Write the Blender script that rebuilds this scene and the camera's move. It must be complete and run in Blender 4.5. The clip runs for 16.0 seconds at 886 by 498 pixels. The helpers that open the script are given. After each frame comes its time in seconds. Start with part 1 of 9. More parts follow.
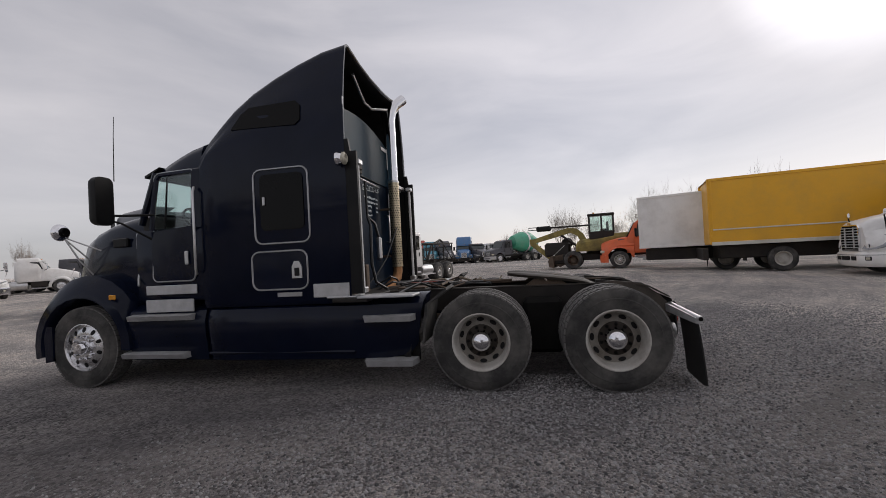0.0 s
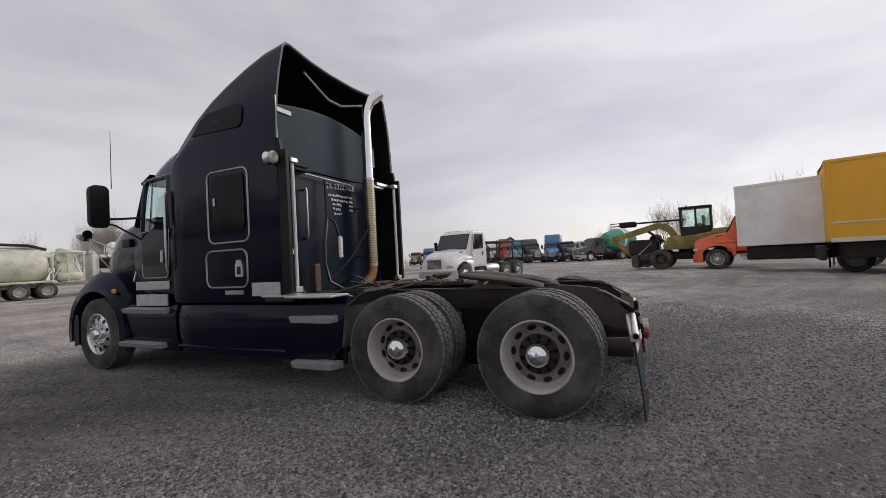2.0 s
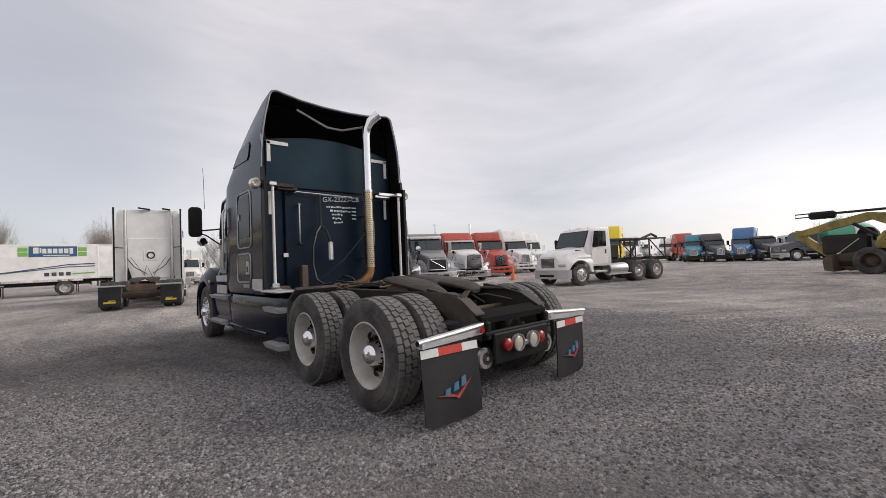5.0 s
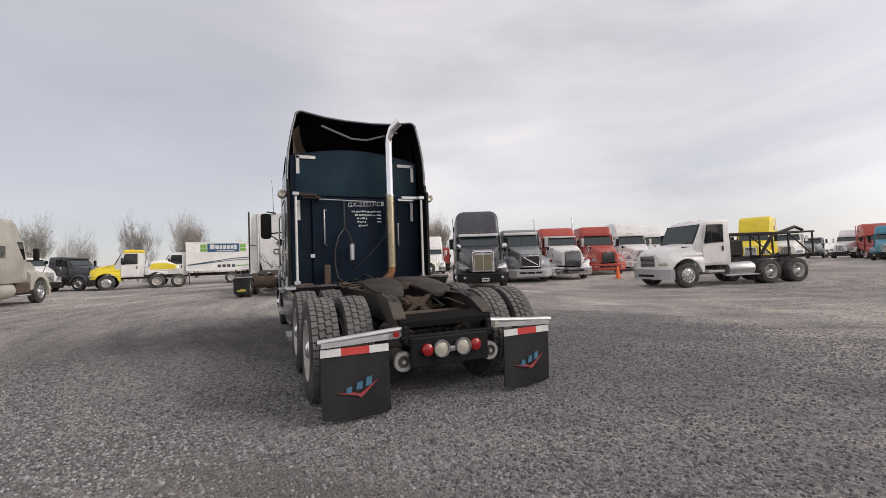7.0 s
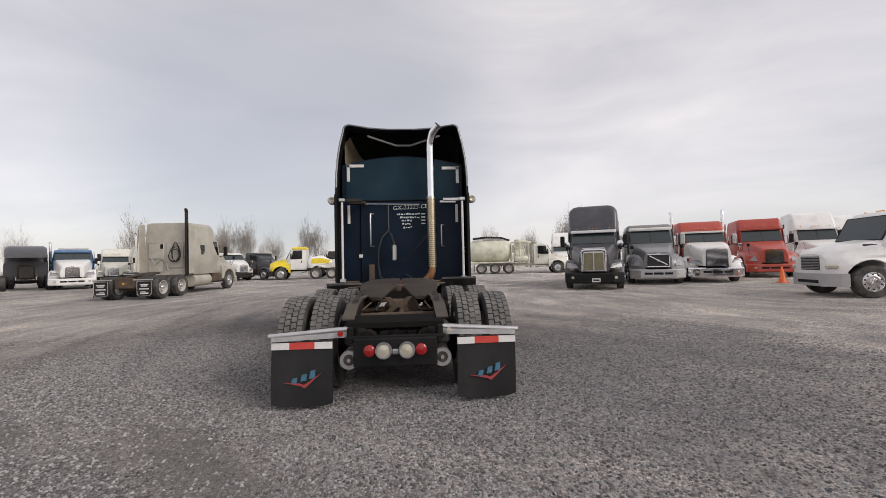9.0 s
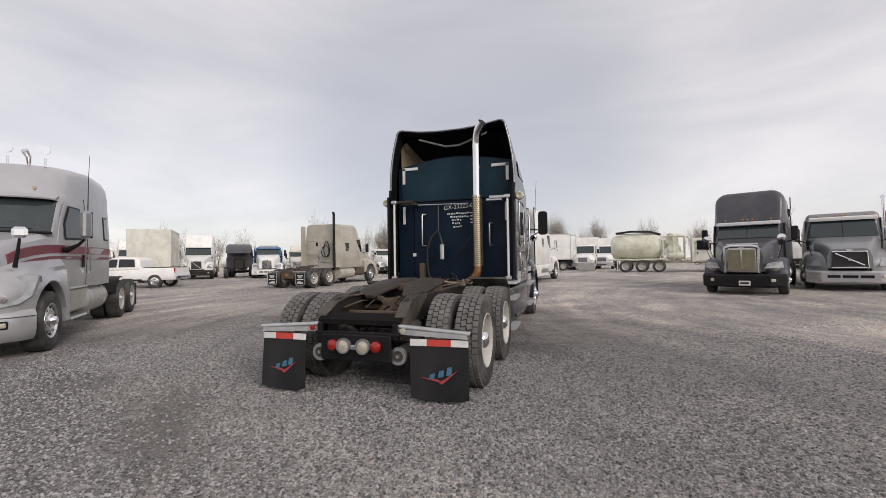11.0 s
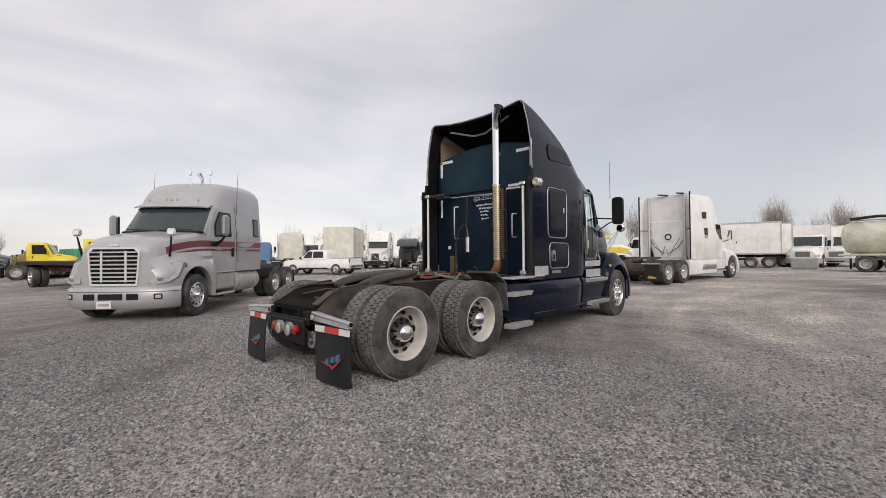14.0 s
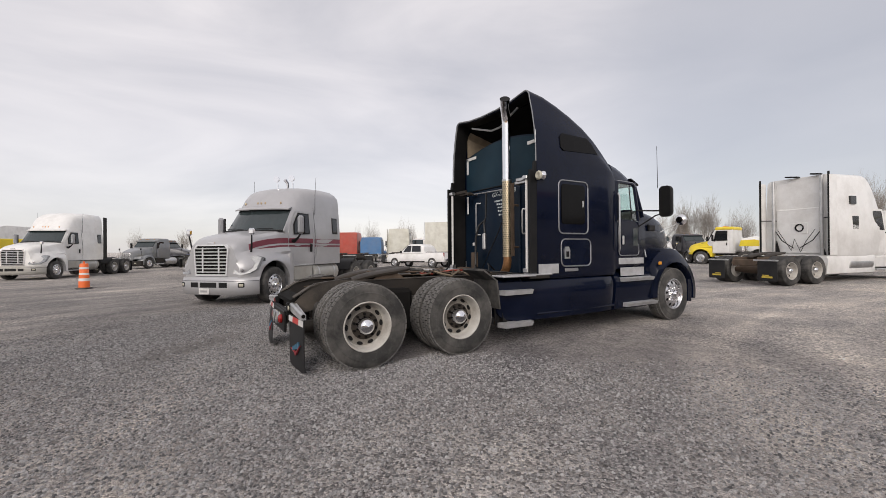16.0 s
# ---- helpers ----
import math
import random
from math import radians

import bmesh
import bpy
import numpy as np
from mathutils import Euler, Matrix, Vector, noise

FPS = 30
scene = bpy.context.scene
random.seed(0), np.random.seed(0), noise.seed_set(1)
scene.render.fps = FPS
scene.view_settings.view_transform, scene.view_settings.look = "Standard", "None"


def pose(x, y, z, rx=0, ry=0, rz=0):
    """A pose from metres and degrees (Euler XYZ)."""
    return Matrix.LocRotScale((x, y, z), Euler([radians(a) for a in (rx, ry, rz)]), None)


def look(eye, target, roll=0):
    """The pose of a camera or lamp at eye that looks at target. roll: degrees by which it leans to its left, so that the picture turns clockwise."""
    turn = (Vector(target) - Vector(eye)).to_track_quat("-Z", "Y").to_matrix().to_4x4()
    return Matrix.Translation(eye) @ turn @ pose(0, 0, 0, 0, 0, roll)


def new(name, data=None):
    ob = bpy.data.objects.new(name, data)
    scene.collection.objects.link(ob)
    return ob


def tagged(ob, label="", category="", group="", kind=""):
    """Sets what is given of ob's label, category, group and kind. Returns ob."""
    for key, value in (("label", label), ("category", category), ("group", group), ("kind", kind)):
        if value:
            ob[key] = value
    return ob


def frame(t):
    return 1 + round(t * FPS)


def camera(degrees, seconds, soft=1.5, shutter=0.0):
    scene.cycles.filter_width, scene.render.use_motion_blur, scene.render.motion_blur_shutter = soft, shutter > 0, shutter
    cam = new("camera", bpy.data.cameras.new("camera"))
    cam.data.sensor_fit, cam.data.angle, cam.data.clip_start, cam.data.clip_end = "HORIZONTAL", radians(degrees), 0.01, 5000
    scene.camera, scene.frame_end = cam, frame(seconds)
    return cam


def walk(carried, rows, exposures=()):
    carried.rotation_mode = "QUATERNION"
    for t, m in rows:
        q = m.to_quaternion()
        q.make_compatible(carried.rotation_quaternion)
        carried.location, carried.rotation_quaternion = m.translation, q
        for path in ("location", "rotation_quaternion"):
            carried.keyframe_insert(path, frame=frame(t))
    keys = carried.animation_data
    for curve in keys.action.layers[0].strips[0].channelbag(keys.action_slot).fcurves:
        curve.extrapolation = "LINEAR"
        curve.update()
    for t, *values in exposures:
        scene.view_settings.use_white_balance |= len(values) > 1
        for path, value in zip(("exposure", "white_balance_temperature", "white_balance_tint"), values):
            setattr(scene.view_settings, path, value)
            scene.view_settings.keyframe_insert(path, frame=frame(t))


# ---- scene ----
cam = camera(94.0, 16.0, soft=0.55)
# seconds, eye x, y, z, yaw, pitch, roll
PATH = [
    (0.0, -5.412, 0.860, 1.420, -79.22, 0.78, 3.17),
    (0.5, -5.186, 0.472, 1.396, -76.72, 0.81, 3.13),
    (1.0, -4.932, 0.090, 1.413, -74.06, 0.74, 3.08),
    (1.5, -4.735, -0.363, 1.406, -70.25, 0.87, 3.15),
    (2.0, -4.525, -0.741, 1.335, -65.50, 1.29, 3.05),
    (2.5, -4.342, -1.172, 1.310, -60.72, 1.55, 2.98),
    (3.0, -4.210, -1.634, 1.315, -56.31, 1.56, 2.87),
    (3.5, -3.962, -2.047, 1.258, -52.44, 1.80, 2.75),
    (6.0, -2.437, -3.870, 1.325, -33.19, 1.77, 2.15),
    (6.5, -2.032, -4.102, 1.324, -28.51, 1.81, 1.99),
    (7.0, -1.631, -4.331, 1.338, -24.07, 1.76, 1.93),
    (7.5, -1.164, -4.490, 1.334, -19.33, 1.82, 1.69),
    (8.0, -0.697, -4.672, 1.347, -14.82, 1.72, 1.74),
    (8.5, -0.252, -4.756, 1.346, -10.06, 1.84, 1.49),
    (9.0, 0.206, -4.790, 1.369, -3.83, 1.78, 1.33),
    (9.5, 0.656, -4.791, 1.384, 3.00, 1.78, 1.24),
    (12.0, 3.062, -4.191, 1.414, 26.00, 1.26, 0.66),
    (12.5, 3.456, -3.961, 1.421, 31.04, 1.18, 0.59),
    (13.0, 3.874, -3.708, 1.392, 35.86, 1.19, 0.56),
    (13.5, 4.254, -3.423, 1.394, 39.66, 0.94, 0.46),
    (14.0, 4.611, -3.070, 1.360, 43.03, 0.90, 0.47),
    (14.5, 4.964, -2.759, 1.358, 46.70, 0.77, 0.39),
    (15.0, 5.301, -2.400, 1.339, 50.88, 0.67, 0.39),
    (15.5, 5.586, -2.096, 1.358, 54.80, 0.49, 0.41),
    (16.0, 5.848, -1.707, 1.406, 59.45, 0.10, 0.46),
]
walk(cam, [(t, pose(x, y, z, 90 + pitch, roll, yaw)) for t, x, y, z, yaw, pitch, roll in PATH],
     [(0, -0.34, 6450, 11), (1.5, -0.25, 6450, 11), (2.5, -0.10, 6460, 11), (3.5, 0.10, 6480, 11), (6.5, 0.13, 6580, 10), (9, 0.13, 6620, 10), (12.5, 0.13, 6620, 10), (16, 0.13, 6620, 10)])

# ---- world, sun, exposure ----
world = bpy.data.worlds.new("overcast")
scene.world = world
world.use_nodes = True
SUN_AZ, SUN_EL = radians(127), radians(27)


def overcast(w):
    nt = w.node_tree
    n, l = nt.nodes, nt.links
    n.clear()
    out = n.new("ShaderNodeOutputWorld")
    sky = n.new("ShaderNodeTexSky")
    sky.sky_type = "NISHITA"
    sky.sun_disc = False
    sky.sun_elevation, sky.sun_rotation = SUN_EL, SUN_AZ
    sky.air_density, sky.dust_density, sky.ozone_density = 1.0, 0.6, 2.0
    bsky = n.new("ShaderNodeBackground")
    bsky.inputs[1].default_value = 0.022
    l.new(sky.outputs[0], bsky.inputs[0])
    tc = n.new("ShaderNodeTexCoord")
    mp = n.new("ShaderNodeMapping")
    mp.inputs["Scale"].default_value = (1.0, 1.0, 3.6)
    l.new(tc.outputs["Generated"], mp.inputs[0])
    nz = n.new("ShaderNodeTexNoise")
    nz.inputs["Scale"].default_value, nz.inputs["Detail"].default_value = 1.7, 7.0
    nz.inputs["Roughness"].default_value, nz.inputs["Distortion"].default_value = 0.52, 0.5
    l.new(mp.outputs[0], nz.inputs[0])
    ramp = n.new("ShaderNodeValToRGB")
    ramp.color_ramp.elements[0].position, ramp.color_ramp.elements[0].color = 0.30, (0.565, 0.55, 0.58, 1)
    ramp.color_ramp.elements[1].position, ramp.color_ramp.elements[1].color = 0.70, (0.85, 0.805, 0.81, 1)
    l.new(nz.outputs[0], ramp.inputs[0])
    # the thin bright part of the cloud round the hidden sun
    dot = n.new("ShaderNodeVectorMath")
    dot.operation = "DOT_PRODUCT"
    nrm = n.new("ShaderNodeVectorMath")
    nrm.operation = "NORMALIZE"
    l.new(tc.outputs["Generated"], nrm.inputs[0])
    l.new(nrm.outputs[0], dot.inputs[0])
    dot.inputs[1].default_value = (math.sin(SUN_AZ) * math.cos(SUN_EL), math.cos(SUN_AZ) * math.cos(SUN_EL), math.sin(SUN_EL))
    glow = n.new("ShaderNodeMapRange")
    glow.interpolation_type = "SMOOTHSTEP"
    glow.inputs["From Min"].default_value, glow.inputs["From Max"].default_value = 0.978, 1.0
    glow.inputs["To Min"].default_value, glow.inputs["To Max"].default_value = 1.0, 1.9
    l.new(dot.outputs["Value"], glow.inputs[0])
    # a heavier, bluer bank of cloud low in the north
    bank = n.new("ShaderNodeVectorMath")
    bank.operation = "DOT_PRODUCT"
    l.new(nrm.outputs[0], bank.inputs[0])
    az, el = radians(-14), radians(17)
    bank.inputs[1].default_value = (math.sin(az) * math.cos(el), math.cos(az) * math.cos(el), math.sin(el))
    heavy = n.new("ShaderNodeMapRange")
    heavy.interpolation_type = "SMOOTHSTEP"
    heavy.inputs["From Min"].default_value, heavy.inputs["From Max"].default_value = 0.87, 0.98
    heavy.inputs["To Max"].default_value = 0.74
    l.new(bank.outputs["Value"], heavy.inputs[0])
    dim = n.new("ShaderNodeMix")
    dim.data_type = "RGBA"
    l.new(heavy.outputs[0], dim.inputs[0])
    l.new(ramp.outputs[0], dim.inputs[6])
    dim.inputs[7].default_value = (0.44, 0.445, 0.49, 1)
    mul = n.new("ShaderNodeVectorMath")
    mul.operation = "SCALE"
    l.new(dim.outputs[2], mul.inputs[0])
    wide = n.new("ShaderNodeMapRange")
    wide.interpolation_type = "SMOOTHSTEP"
    wide.inputs["From Min"].default_value, wide.inputs["From Max"].default_value = 0.35, 0.95
    wide.inputs["To Min"].default_value, wide.inputs["To Max"].default_value = 1.0, 1.24
    l.new(dot.outputs["Value"], wide.inputs[0])
    both = n.new("ShaderNodeMath")
    both.operation = "MULTIPLY"
    l.new(glow.outputs[0], both.inputs[0])
    l.new(wide.outputs[0], both.inputs[1])
    l.new(both.outputs[0], mul.inputs["Scale"])
    bcl = n.new("ShaderNodeBackground")
    bcl.inputs[1].default_value = 0.88
    l.new(mul.outputs[0], bcl.inputs[0])
    add = n.new("ShaderNodeAddShader")
    l.new(bsky.outputs[0], add.inputs[0])
    l.new(bcl.outputs[0], add.inputs[1])
    l.new(add.outputs[0], out.inputs[0])


overcast(world)
sun = new("sun", bpy.data.lights.new("sun", "SUN"))
sun.data.energy, sun.data.angle, sun.data.color = 1.5, radians(32), (1.0, 0.93, 0.86)
sun_dir = Vector((math.sin(SUN_AZ) * math.cos(SUN_EL), math.cos(SUN_AZ) * math.cos(SUN_EL), math.sin(SUN_EL)))
sun.matrix_world = look(sun_dir * 60, (0, 0, 0))

# ---- materials ----


def material(name, color, rough=0.5, metal=0.0, vary=0.12, scale=6.0, fine=90.0, bump=0.0, coat=0.0, dirt=None, dirt_amount=0.0,
             transmission=0.0, rand=0.0, spec=0.5, bscale=0.0, dirt_scale=1.3):
    """A procedural surface: base colour varied at two scales, a layer of dirt with its own outline, and fine relief."""
    m = bpy.data.materials.new(name)
    m.use_nodes = True
    nt = m.node_tree
    n, l = nt.nodes, nt.links
    b = n["Principled BSDF"]
    tc = n.new("ShaderNodeTexCoord")
    big = n.new("ShaderNodeTexNoise")
    big.inputs["Scale"].default_value, big.inputs["Detail"].default_value = scale, 5.0
    small = n.new("ShaderNodeTexNoise")
    small.inputs["Scale"].default_value, small.inputs["Detail"].default_value = fine, 3.0
    l.new(tc.outputs["Object"], big.inputs[0])
    l.new(tc.outputs["Object"], small.inputs[0])
    mixn = n.new("ShaderNodeMath")
    mixn.operation = "MULTIPLY_ADD"
    l.new(small.outputs[0], mixn.inputs[0])
    mixn.inputs[1].default_value = 0.45
    l.new(big.outputs[0], mixn.inputs[2])
    fac = n.new("ShaderNodeMapRange")
    fac.inputs["From Min"].default_value, fac.inputs["From Max"].default_value = 0.45, 1.0
    l.new(mixn.outputs[0], fac.inputs[0])
    mix = n.new("ShaderNodeMix")
    mix.data_type = "RGBA"
    c = Vector(color[:3])
    mix.inputs[6].default_value = (*[max(0, v * (1 - vary)) for v in c], 1)
    mix.inputs[7].default_value = (*[min(1, v * (1 + vary)) for v in c], 1)
    l.new(fac.outputs[0], mix.inputs[0])
    col = mix.outputs[2]
    if rand:
        info = n.new("ShaderNodeObjectInfo")
        hsv = n.new("ShaderNodeHueSaturation")
        mr = n.new("ShaderNodeMapRange")
        mr.inputs["To Min"].default_value, mr.inputs["To Max"].default_value = 1 - rand, 1 + rand
        l.new(info.outputs["Random"], mr.inputs[0])
        l.new(mr.outputs[0], hsv.inputs["Value"])
        l.new(col, hsv.inputs["Color"])
        col = hsv.outputs[0]
    if dirt:
        dn = n.new("ShaderNodeTexNoise")
        dn.inputs["Scale"].default_value, dn.inputs["Detail"].default_value, dn.inputs["Roughness"].default_value = dirt_scale, 9.0, 0.68
        l.new(tc.outputs["Object"], dn.inputs[0])
        dr = n.new("ShaderNodeMapRange")
        dr.inputs["From Min"].default_value, dr.inputs["From Max"].default_value = 0.42, 0.72
        dr.inputs["To Max"].default_value = dirt_amount
        l.new(dn.outputs[0], dr.inputs[0])
        dm = n.new("ShaderNodeMix")
        dm.data_type = "RGBA"
        l.new(dr.outputs[0], dm.inputs[0])
        l.new(col, dm.inputs[6])
        dm.inputs[7].default_value = (*dirt, 1)
        col = dm.outputs[2]
        rr = n.new("ShaderNodeMapRange")
        rr.inputs["To Min"].default_value, rr.inputs["To Max"].default_value = rough, min(1.0, rough + 0.45)
        l.new(dr.outputs[0], rr.inputs[0])
        l.new(rr.outputs[0], b.inputs["Roughness"])
    else:
        rr = n.new("ShaderNodeMapRange")
        rr.inputs["To Min"].default_value, rr.inputs["To Max"].default_value = max(0.02, rough * 0.85), min(1.0, rough * 1.15)
        l.new(fac.outputs[0], rr.inputs[0])
        l.new(rr.outputs[0], b.inputs["Roughness"])
    l.new(col, b.inputs["Base Color"])
    b.inputs["Metallic"].default_value = metal
    b.inputs["Specular IOR Level"].default_value = spec
    b.inputs["Coat Weight"].default_value = coat
    b.inputs["Coat Roughness"].default_value = 0.06
    b.inputs["Transmission Weight"].default_value = transmission
    if bump:
        bp = n.new("ShaderNodeBump")
        bp.inputs["Strength"].default_value, bp.inputs["Distance"].default_value = bump, 0.01
        if bscale:
            bn = n.new("ShaderNodeTexNoise")
            bn.inputs["Scale"].default_value, bn.inputs["Detail"].default_value = bscale, 4.0
            l.new(tc.outputs["Object"], bn.inputs[0])
            l.new(bn.outputs[0], bp.inputs["Height"])
        else:
            l.new(mixn.outputs[0], bp.inputs["Height"])
        l.new(bp.outputs[0], b.inputs["Normal"])
    return m


DUST = (0.22, 0.20, 0.18)
M = {
    "navy": material("navy_paint", (0.0030, 0.0056, 0.0175), 0.15, 0.0, 0.25, 2.0, 60, coat=0.17, dirt=(0.04, 0.042, 0.05), dirt_amount=0.10, bump=0.02, bscale=2.5, spec=0.12),
    "teal_back": material("teal_paint_dull", (0.011, 0.028, 0.043), 0.45, 0.0, 0.3, 1.5, 60, coat=0.0, dirt=(0.06, 0.09, 0.09), dirt_amount=0.16, spec=0.10),
    "navy_back": material("navy_paint_dull", (0.0032, 0.0105, 0.024), 0.4, 0.0, 0.3, 1.5, 60, coat=0.02, dirt=(0.04, 0.06, 0.07), dirt_amount=0.12, spec=0.14),
    "black": material("black_plastic", (0.006, 0.006, 0.0065), 0.5, 0.0, 0.3, 5, 120, dirt=DUST, dirt_amount=0.05, bump=0.05, spec=0.22),
    "frame": material("black_frame_steel", (0.015, 0.0125, 0.011), 0.6, 0.0, 0.4, 4, 80, dirt=(0.07, 0.058, 0.046), dirt_amount=0.35, bump=0.15, spec=0.35),
    "liner": material("fairing_liner", (0.25, 0.20, 0.14), 0.8, 0.0, 0.25, 3, 60, dirt=(0.05, 0.04, 0.032), dirt_amount=0.85, dirt_scale=1.0),
    "rubber": material("tyre_rubber", (0.034, 0.033, 0.032), 0.85, 0.0, 0.3, 6, 110, dirt=(0.19, 0.178, 0.162), dirt_amount=0.55, bump=0.12, dirt_scale=3.0),
    "tread": material("dusty_tread", (0.11, 0.106, 0.102), 0.92, 0.0, 0.3, 9, 130, dirt=(0.24, 0.228, 0.212), dirt_amount=0.6, bump=0.15, dirt_scale=5.0),
    "flap": material("mudflap_rubber", (0.009, 0.009, 0.010), 0.55, 0.0, 0.3, 4, 70, dirt=(0.08, 0.077, 0.074), dirt_amount=0.28, bump=0.06, spec=0.35),
    # dirtier than the rim; its darker tone also carries the shade of the dish
    "disc": material("dirty_shaded_disc", (0.30, 0.28, 0.25), 0.6, 0.0, 0.25, 7, 90, dirt=(0.09, 0.065, 0.045), dirt_amount=0.7, dirt_scale=5.0),
    "rim": material("grey_wheel_paint", (0.55, 0.53, 0.49), 0.5, 0.0, 0.15, 7, 90, dirt=(0.16, 0.12, 0.09), dirt_amount=0.6, dirt_scale=4.0),
    "alloy": material("polished_alloy", (0.75, 0.75, 0.76), 0.22, 1.0, 0.1, 8, 90, dirt=(0.25, 0.22, 0.2), dirt_amount=0.35, dirt_scale=5),
    "chrome": material("chrome", (0.80, 0.80, 0.82), 0.10, 1.0, 0.06, 5, 60),
    "steel": material("brushed_steel", (0.58, 0.58, 0.58), 0.36, 1.0, 0.15, 6, 160, dirt=(0.3, 0.28, 0.26), dirt_amount=0.4),
    "tread_plate": material("aluminium_step", (0.50, 0.50, 0.51), 0.42, 0.35, 0.2, 9, 140, bump=0.2, dirt=(0.3, 0.29, 0.27), dirt_amount=0.4),
    "shield": material("heat_shield", (0.55, 0.47, 0.33), 0.35, 1.0, 0.2, 8, 120, dirt=(0.2, 0.13, 0.07), dirt_amount=0.5),
    "copper": material("heated_pipe", (0.42, 0.22, 0.10), 0.5, 0.8, 0.3, 9, 80, dirt=(0.25, 0.14, 0.08), dirt_amount=0.6),
    "dusty_frame": material("dusty_frame_steel", (0.040, 0.034, 0.029), 0.7, 0.0, 0.4, 5, 70, dirt=(0.14, 0.115, 0.09), dirt_amount=0.55, bump=0.2, dirt_scale=3),
    "rust": material("rusty_greased_steel", (0.085, 0.058, 0.040), 0.68, 0.2, 0.4, 5, 60, dirt=(0.17, 0.13, 0.095), dirt_amount=0.6, bump=0.3, dirt_scale=3),
    "grease": material("greased_plate", (0.034, 0.026, 0.019), 0.62, 0.1, 0.4, 4, 50, dirt=(0.035, 0.029, 0.025), dirt_amount=0.8, bump=0.25, dirt_scale=3),
    "lens_head": material("headlamp_glass", (0.30, 0.31, 0.32), 0.12, 0.0, 0.3, 9, 60, spec=0.6),
    # dull near-black; on inner parts it also puts deep shade into the colour
    "soot": material("dull_near_black", (0.010, 0.0095, 0.009), 0.9, 0.0, 0.4, 6, 80, spec=0.12),
    "glass": material("dark_glass", (0.012, 0.013, 0.015), 0.06, 0.0, 0.1, 3, 40, spec=0.6),
    "cabglass": material("cab_glass", (0.030, 0.040, 0.042), 0.07, 0.0, 0.1, 3, 40, spec=0.6),
    "sleepglass": material("tinted_glass", (0.004, 0.0036, 0.0036), 0.10, 0.0, 0.2, 3, 40, spec=0.12),
    "clearglass": material("clear_cab_glass", (0.78, 0.90, 0.87), 0.02, 0.0, 0.02, 3, 40, transmission=1.0),
    "trim": material("grey_trim", (0.36, 0.36, 0.37), 0.35, 0.7, 0.1, 9, 90),
    "white": material("white_paint", (0.82, 0.81, 0.79), 0.32, 0.0, 0.05, 2, 60, coat=0.25, dirt=(0.42, 0.39, 0.35), dirt_amount=0.4),
    "cream": material("weathered_white_paint", (0.66, 0.65, 0.58), 0.45, 0.0, 0.08, 2, 60, dirt=(0.36, 0.33, 0.26), dirt_amount=0.6),
    "tank_cream": material("dirty_cream_tank", (0.68, 0.68, 0.56), 0.5, 0.0, 0.1, 2, 60, dirt=(0.30, 0.28, 0.20), dirt_amount=0.75),
    "dusty_silver": material("dusty_tank_metal", (0.42, 0.41, 0.38), 0.55, 0.15, 0.12, 3, 70, dirt=(0.36, 0.33, 0.28), dirt_amount=0.7, bump=0.05),
    "screenglass": material("windscreen_glass", (0.030, 0.040, 0.042), 0.04, 0.0, 0.35, 1.6, 30, spec=0.7),
    "lamp_pale": material("faded_amber_lens", (0.50, 0.38, 0.24), 0.3, 0.0, 0.1, 30, 200),
    "silver": material("silver_paint", (0.45, 0.445, 0.455), 0.33, 0.35, 0.06, 2, 70, coat=0.3, dirt=(0.30, 0.29, 0.28), dirt_amount=0.3),
    "bright": material("bright_silver_trim", (0.72, 0.72, 0.73), 0.3, 0.35, 0.06, 5, 70, coat=0.3),
    "beige": material("beige_grey_paint", (0.46, 0.43, 0.37), 0.5, 0.1, 0.1, 2, 60, dirt=(0.27, 0.25, 0.2), dirt_amount=0.6),
    "darkgrey": material("dark_grey_paint", (0.055, 0.055, 0.065), 0.34, 0.2, 0.15, 2, 60, coat=0.25, dirt=(0.18, 0.17, 0.16), dirt_amount=0.3),
    "gunmetal": material("gunmetal_paint", (0.24, 0.25, 0.26), 0.34, 0.35, 0.12, 2, 60, coat=0.25, dirt=(0.24, 0.22, 0.2), dirt_amount=0.35),
    "red": material("red_paint", (0.42, 0.055, 0.035), 0.38, 0.0, 0.15, 2, 60, coat=0.2, dirt=(0.3, 0.2, 0.16), dirt_amount=0.3),
    "maroon": material("maroon_stripe", (0.20, 0.04, 0.06), 0.4, 0.0, 0.12, 3, 60),
    "orange": material("orange_paint", (0.75, 0.13, 0.035), 0.42, 0.0, 0.12, 2, 60, dirt=(0.3, 0.18, 0.12), dirt_amount=0.35),
    "yellow": material("yellow_box_paint", (0.78, 0.40, 0.015), 0.42, 0.0, 0.06, 1.0, 60, dirt=(0.45, 0.28, 0.08), dirt_amount=0.35),
    "lemon": material("bright_yellow_paint", (0.80, 0.62, 0.03), 0.4, 0.0, 0.08, 2, 60, dirt=(0.4, 0.3, 0.1), dirt_amount=0.3),
    "machine": material("machine_yellow", (0.30, 0.235, 0.06), 0.6, 0.0, 0.25, 3, 60, dirt=(0.09, 0.075, 0.05), dirt_amount=0.85),
    "blue": material("blue_paint", (0.06, 0.17, 0.36), 0.38, 0.0, 0.12, 2, 60, dirt=(0.2, 0.22, 0.25), dirt_amount=0.35),
    "teal": material("teal_paint", (0.06, 0.26, 0.36), 0.4, 0.0, 0.12, 2, 60, dirt=(0.2, 0.25, 0.25), dirt_amount=0.35),
    "green": material("green_drum_paint", (0.06, 0.36, 0.22), 0.42, 0.0, 0.15, 2, 60, dirt=(0.3, 0.34, 0.28), dirt_amount=0.4),
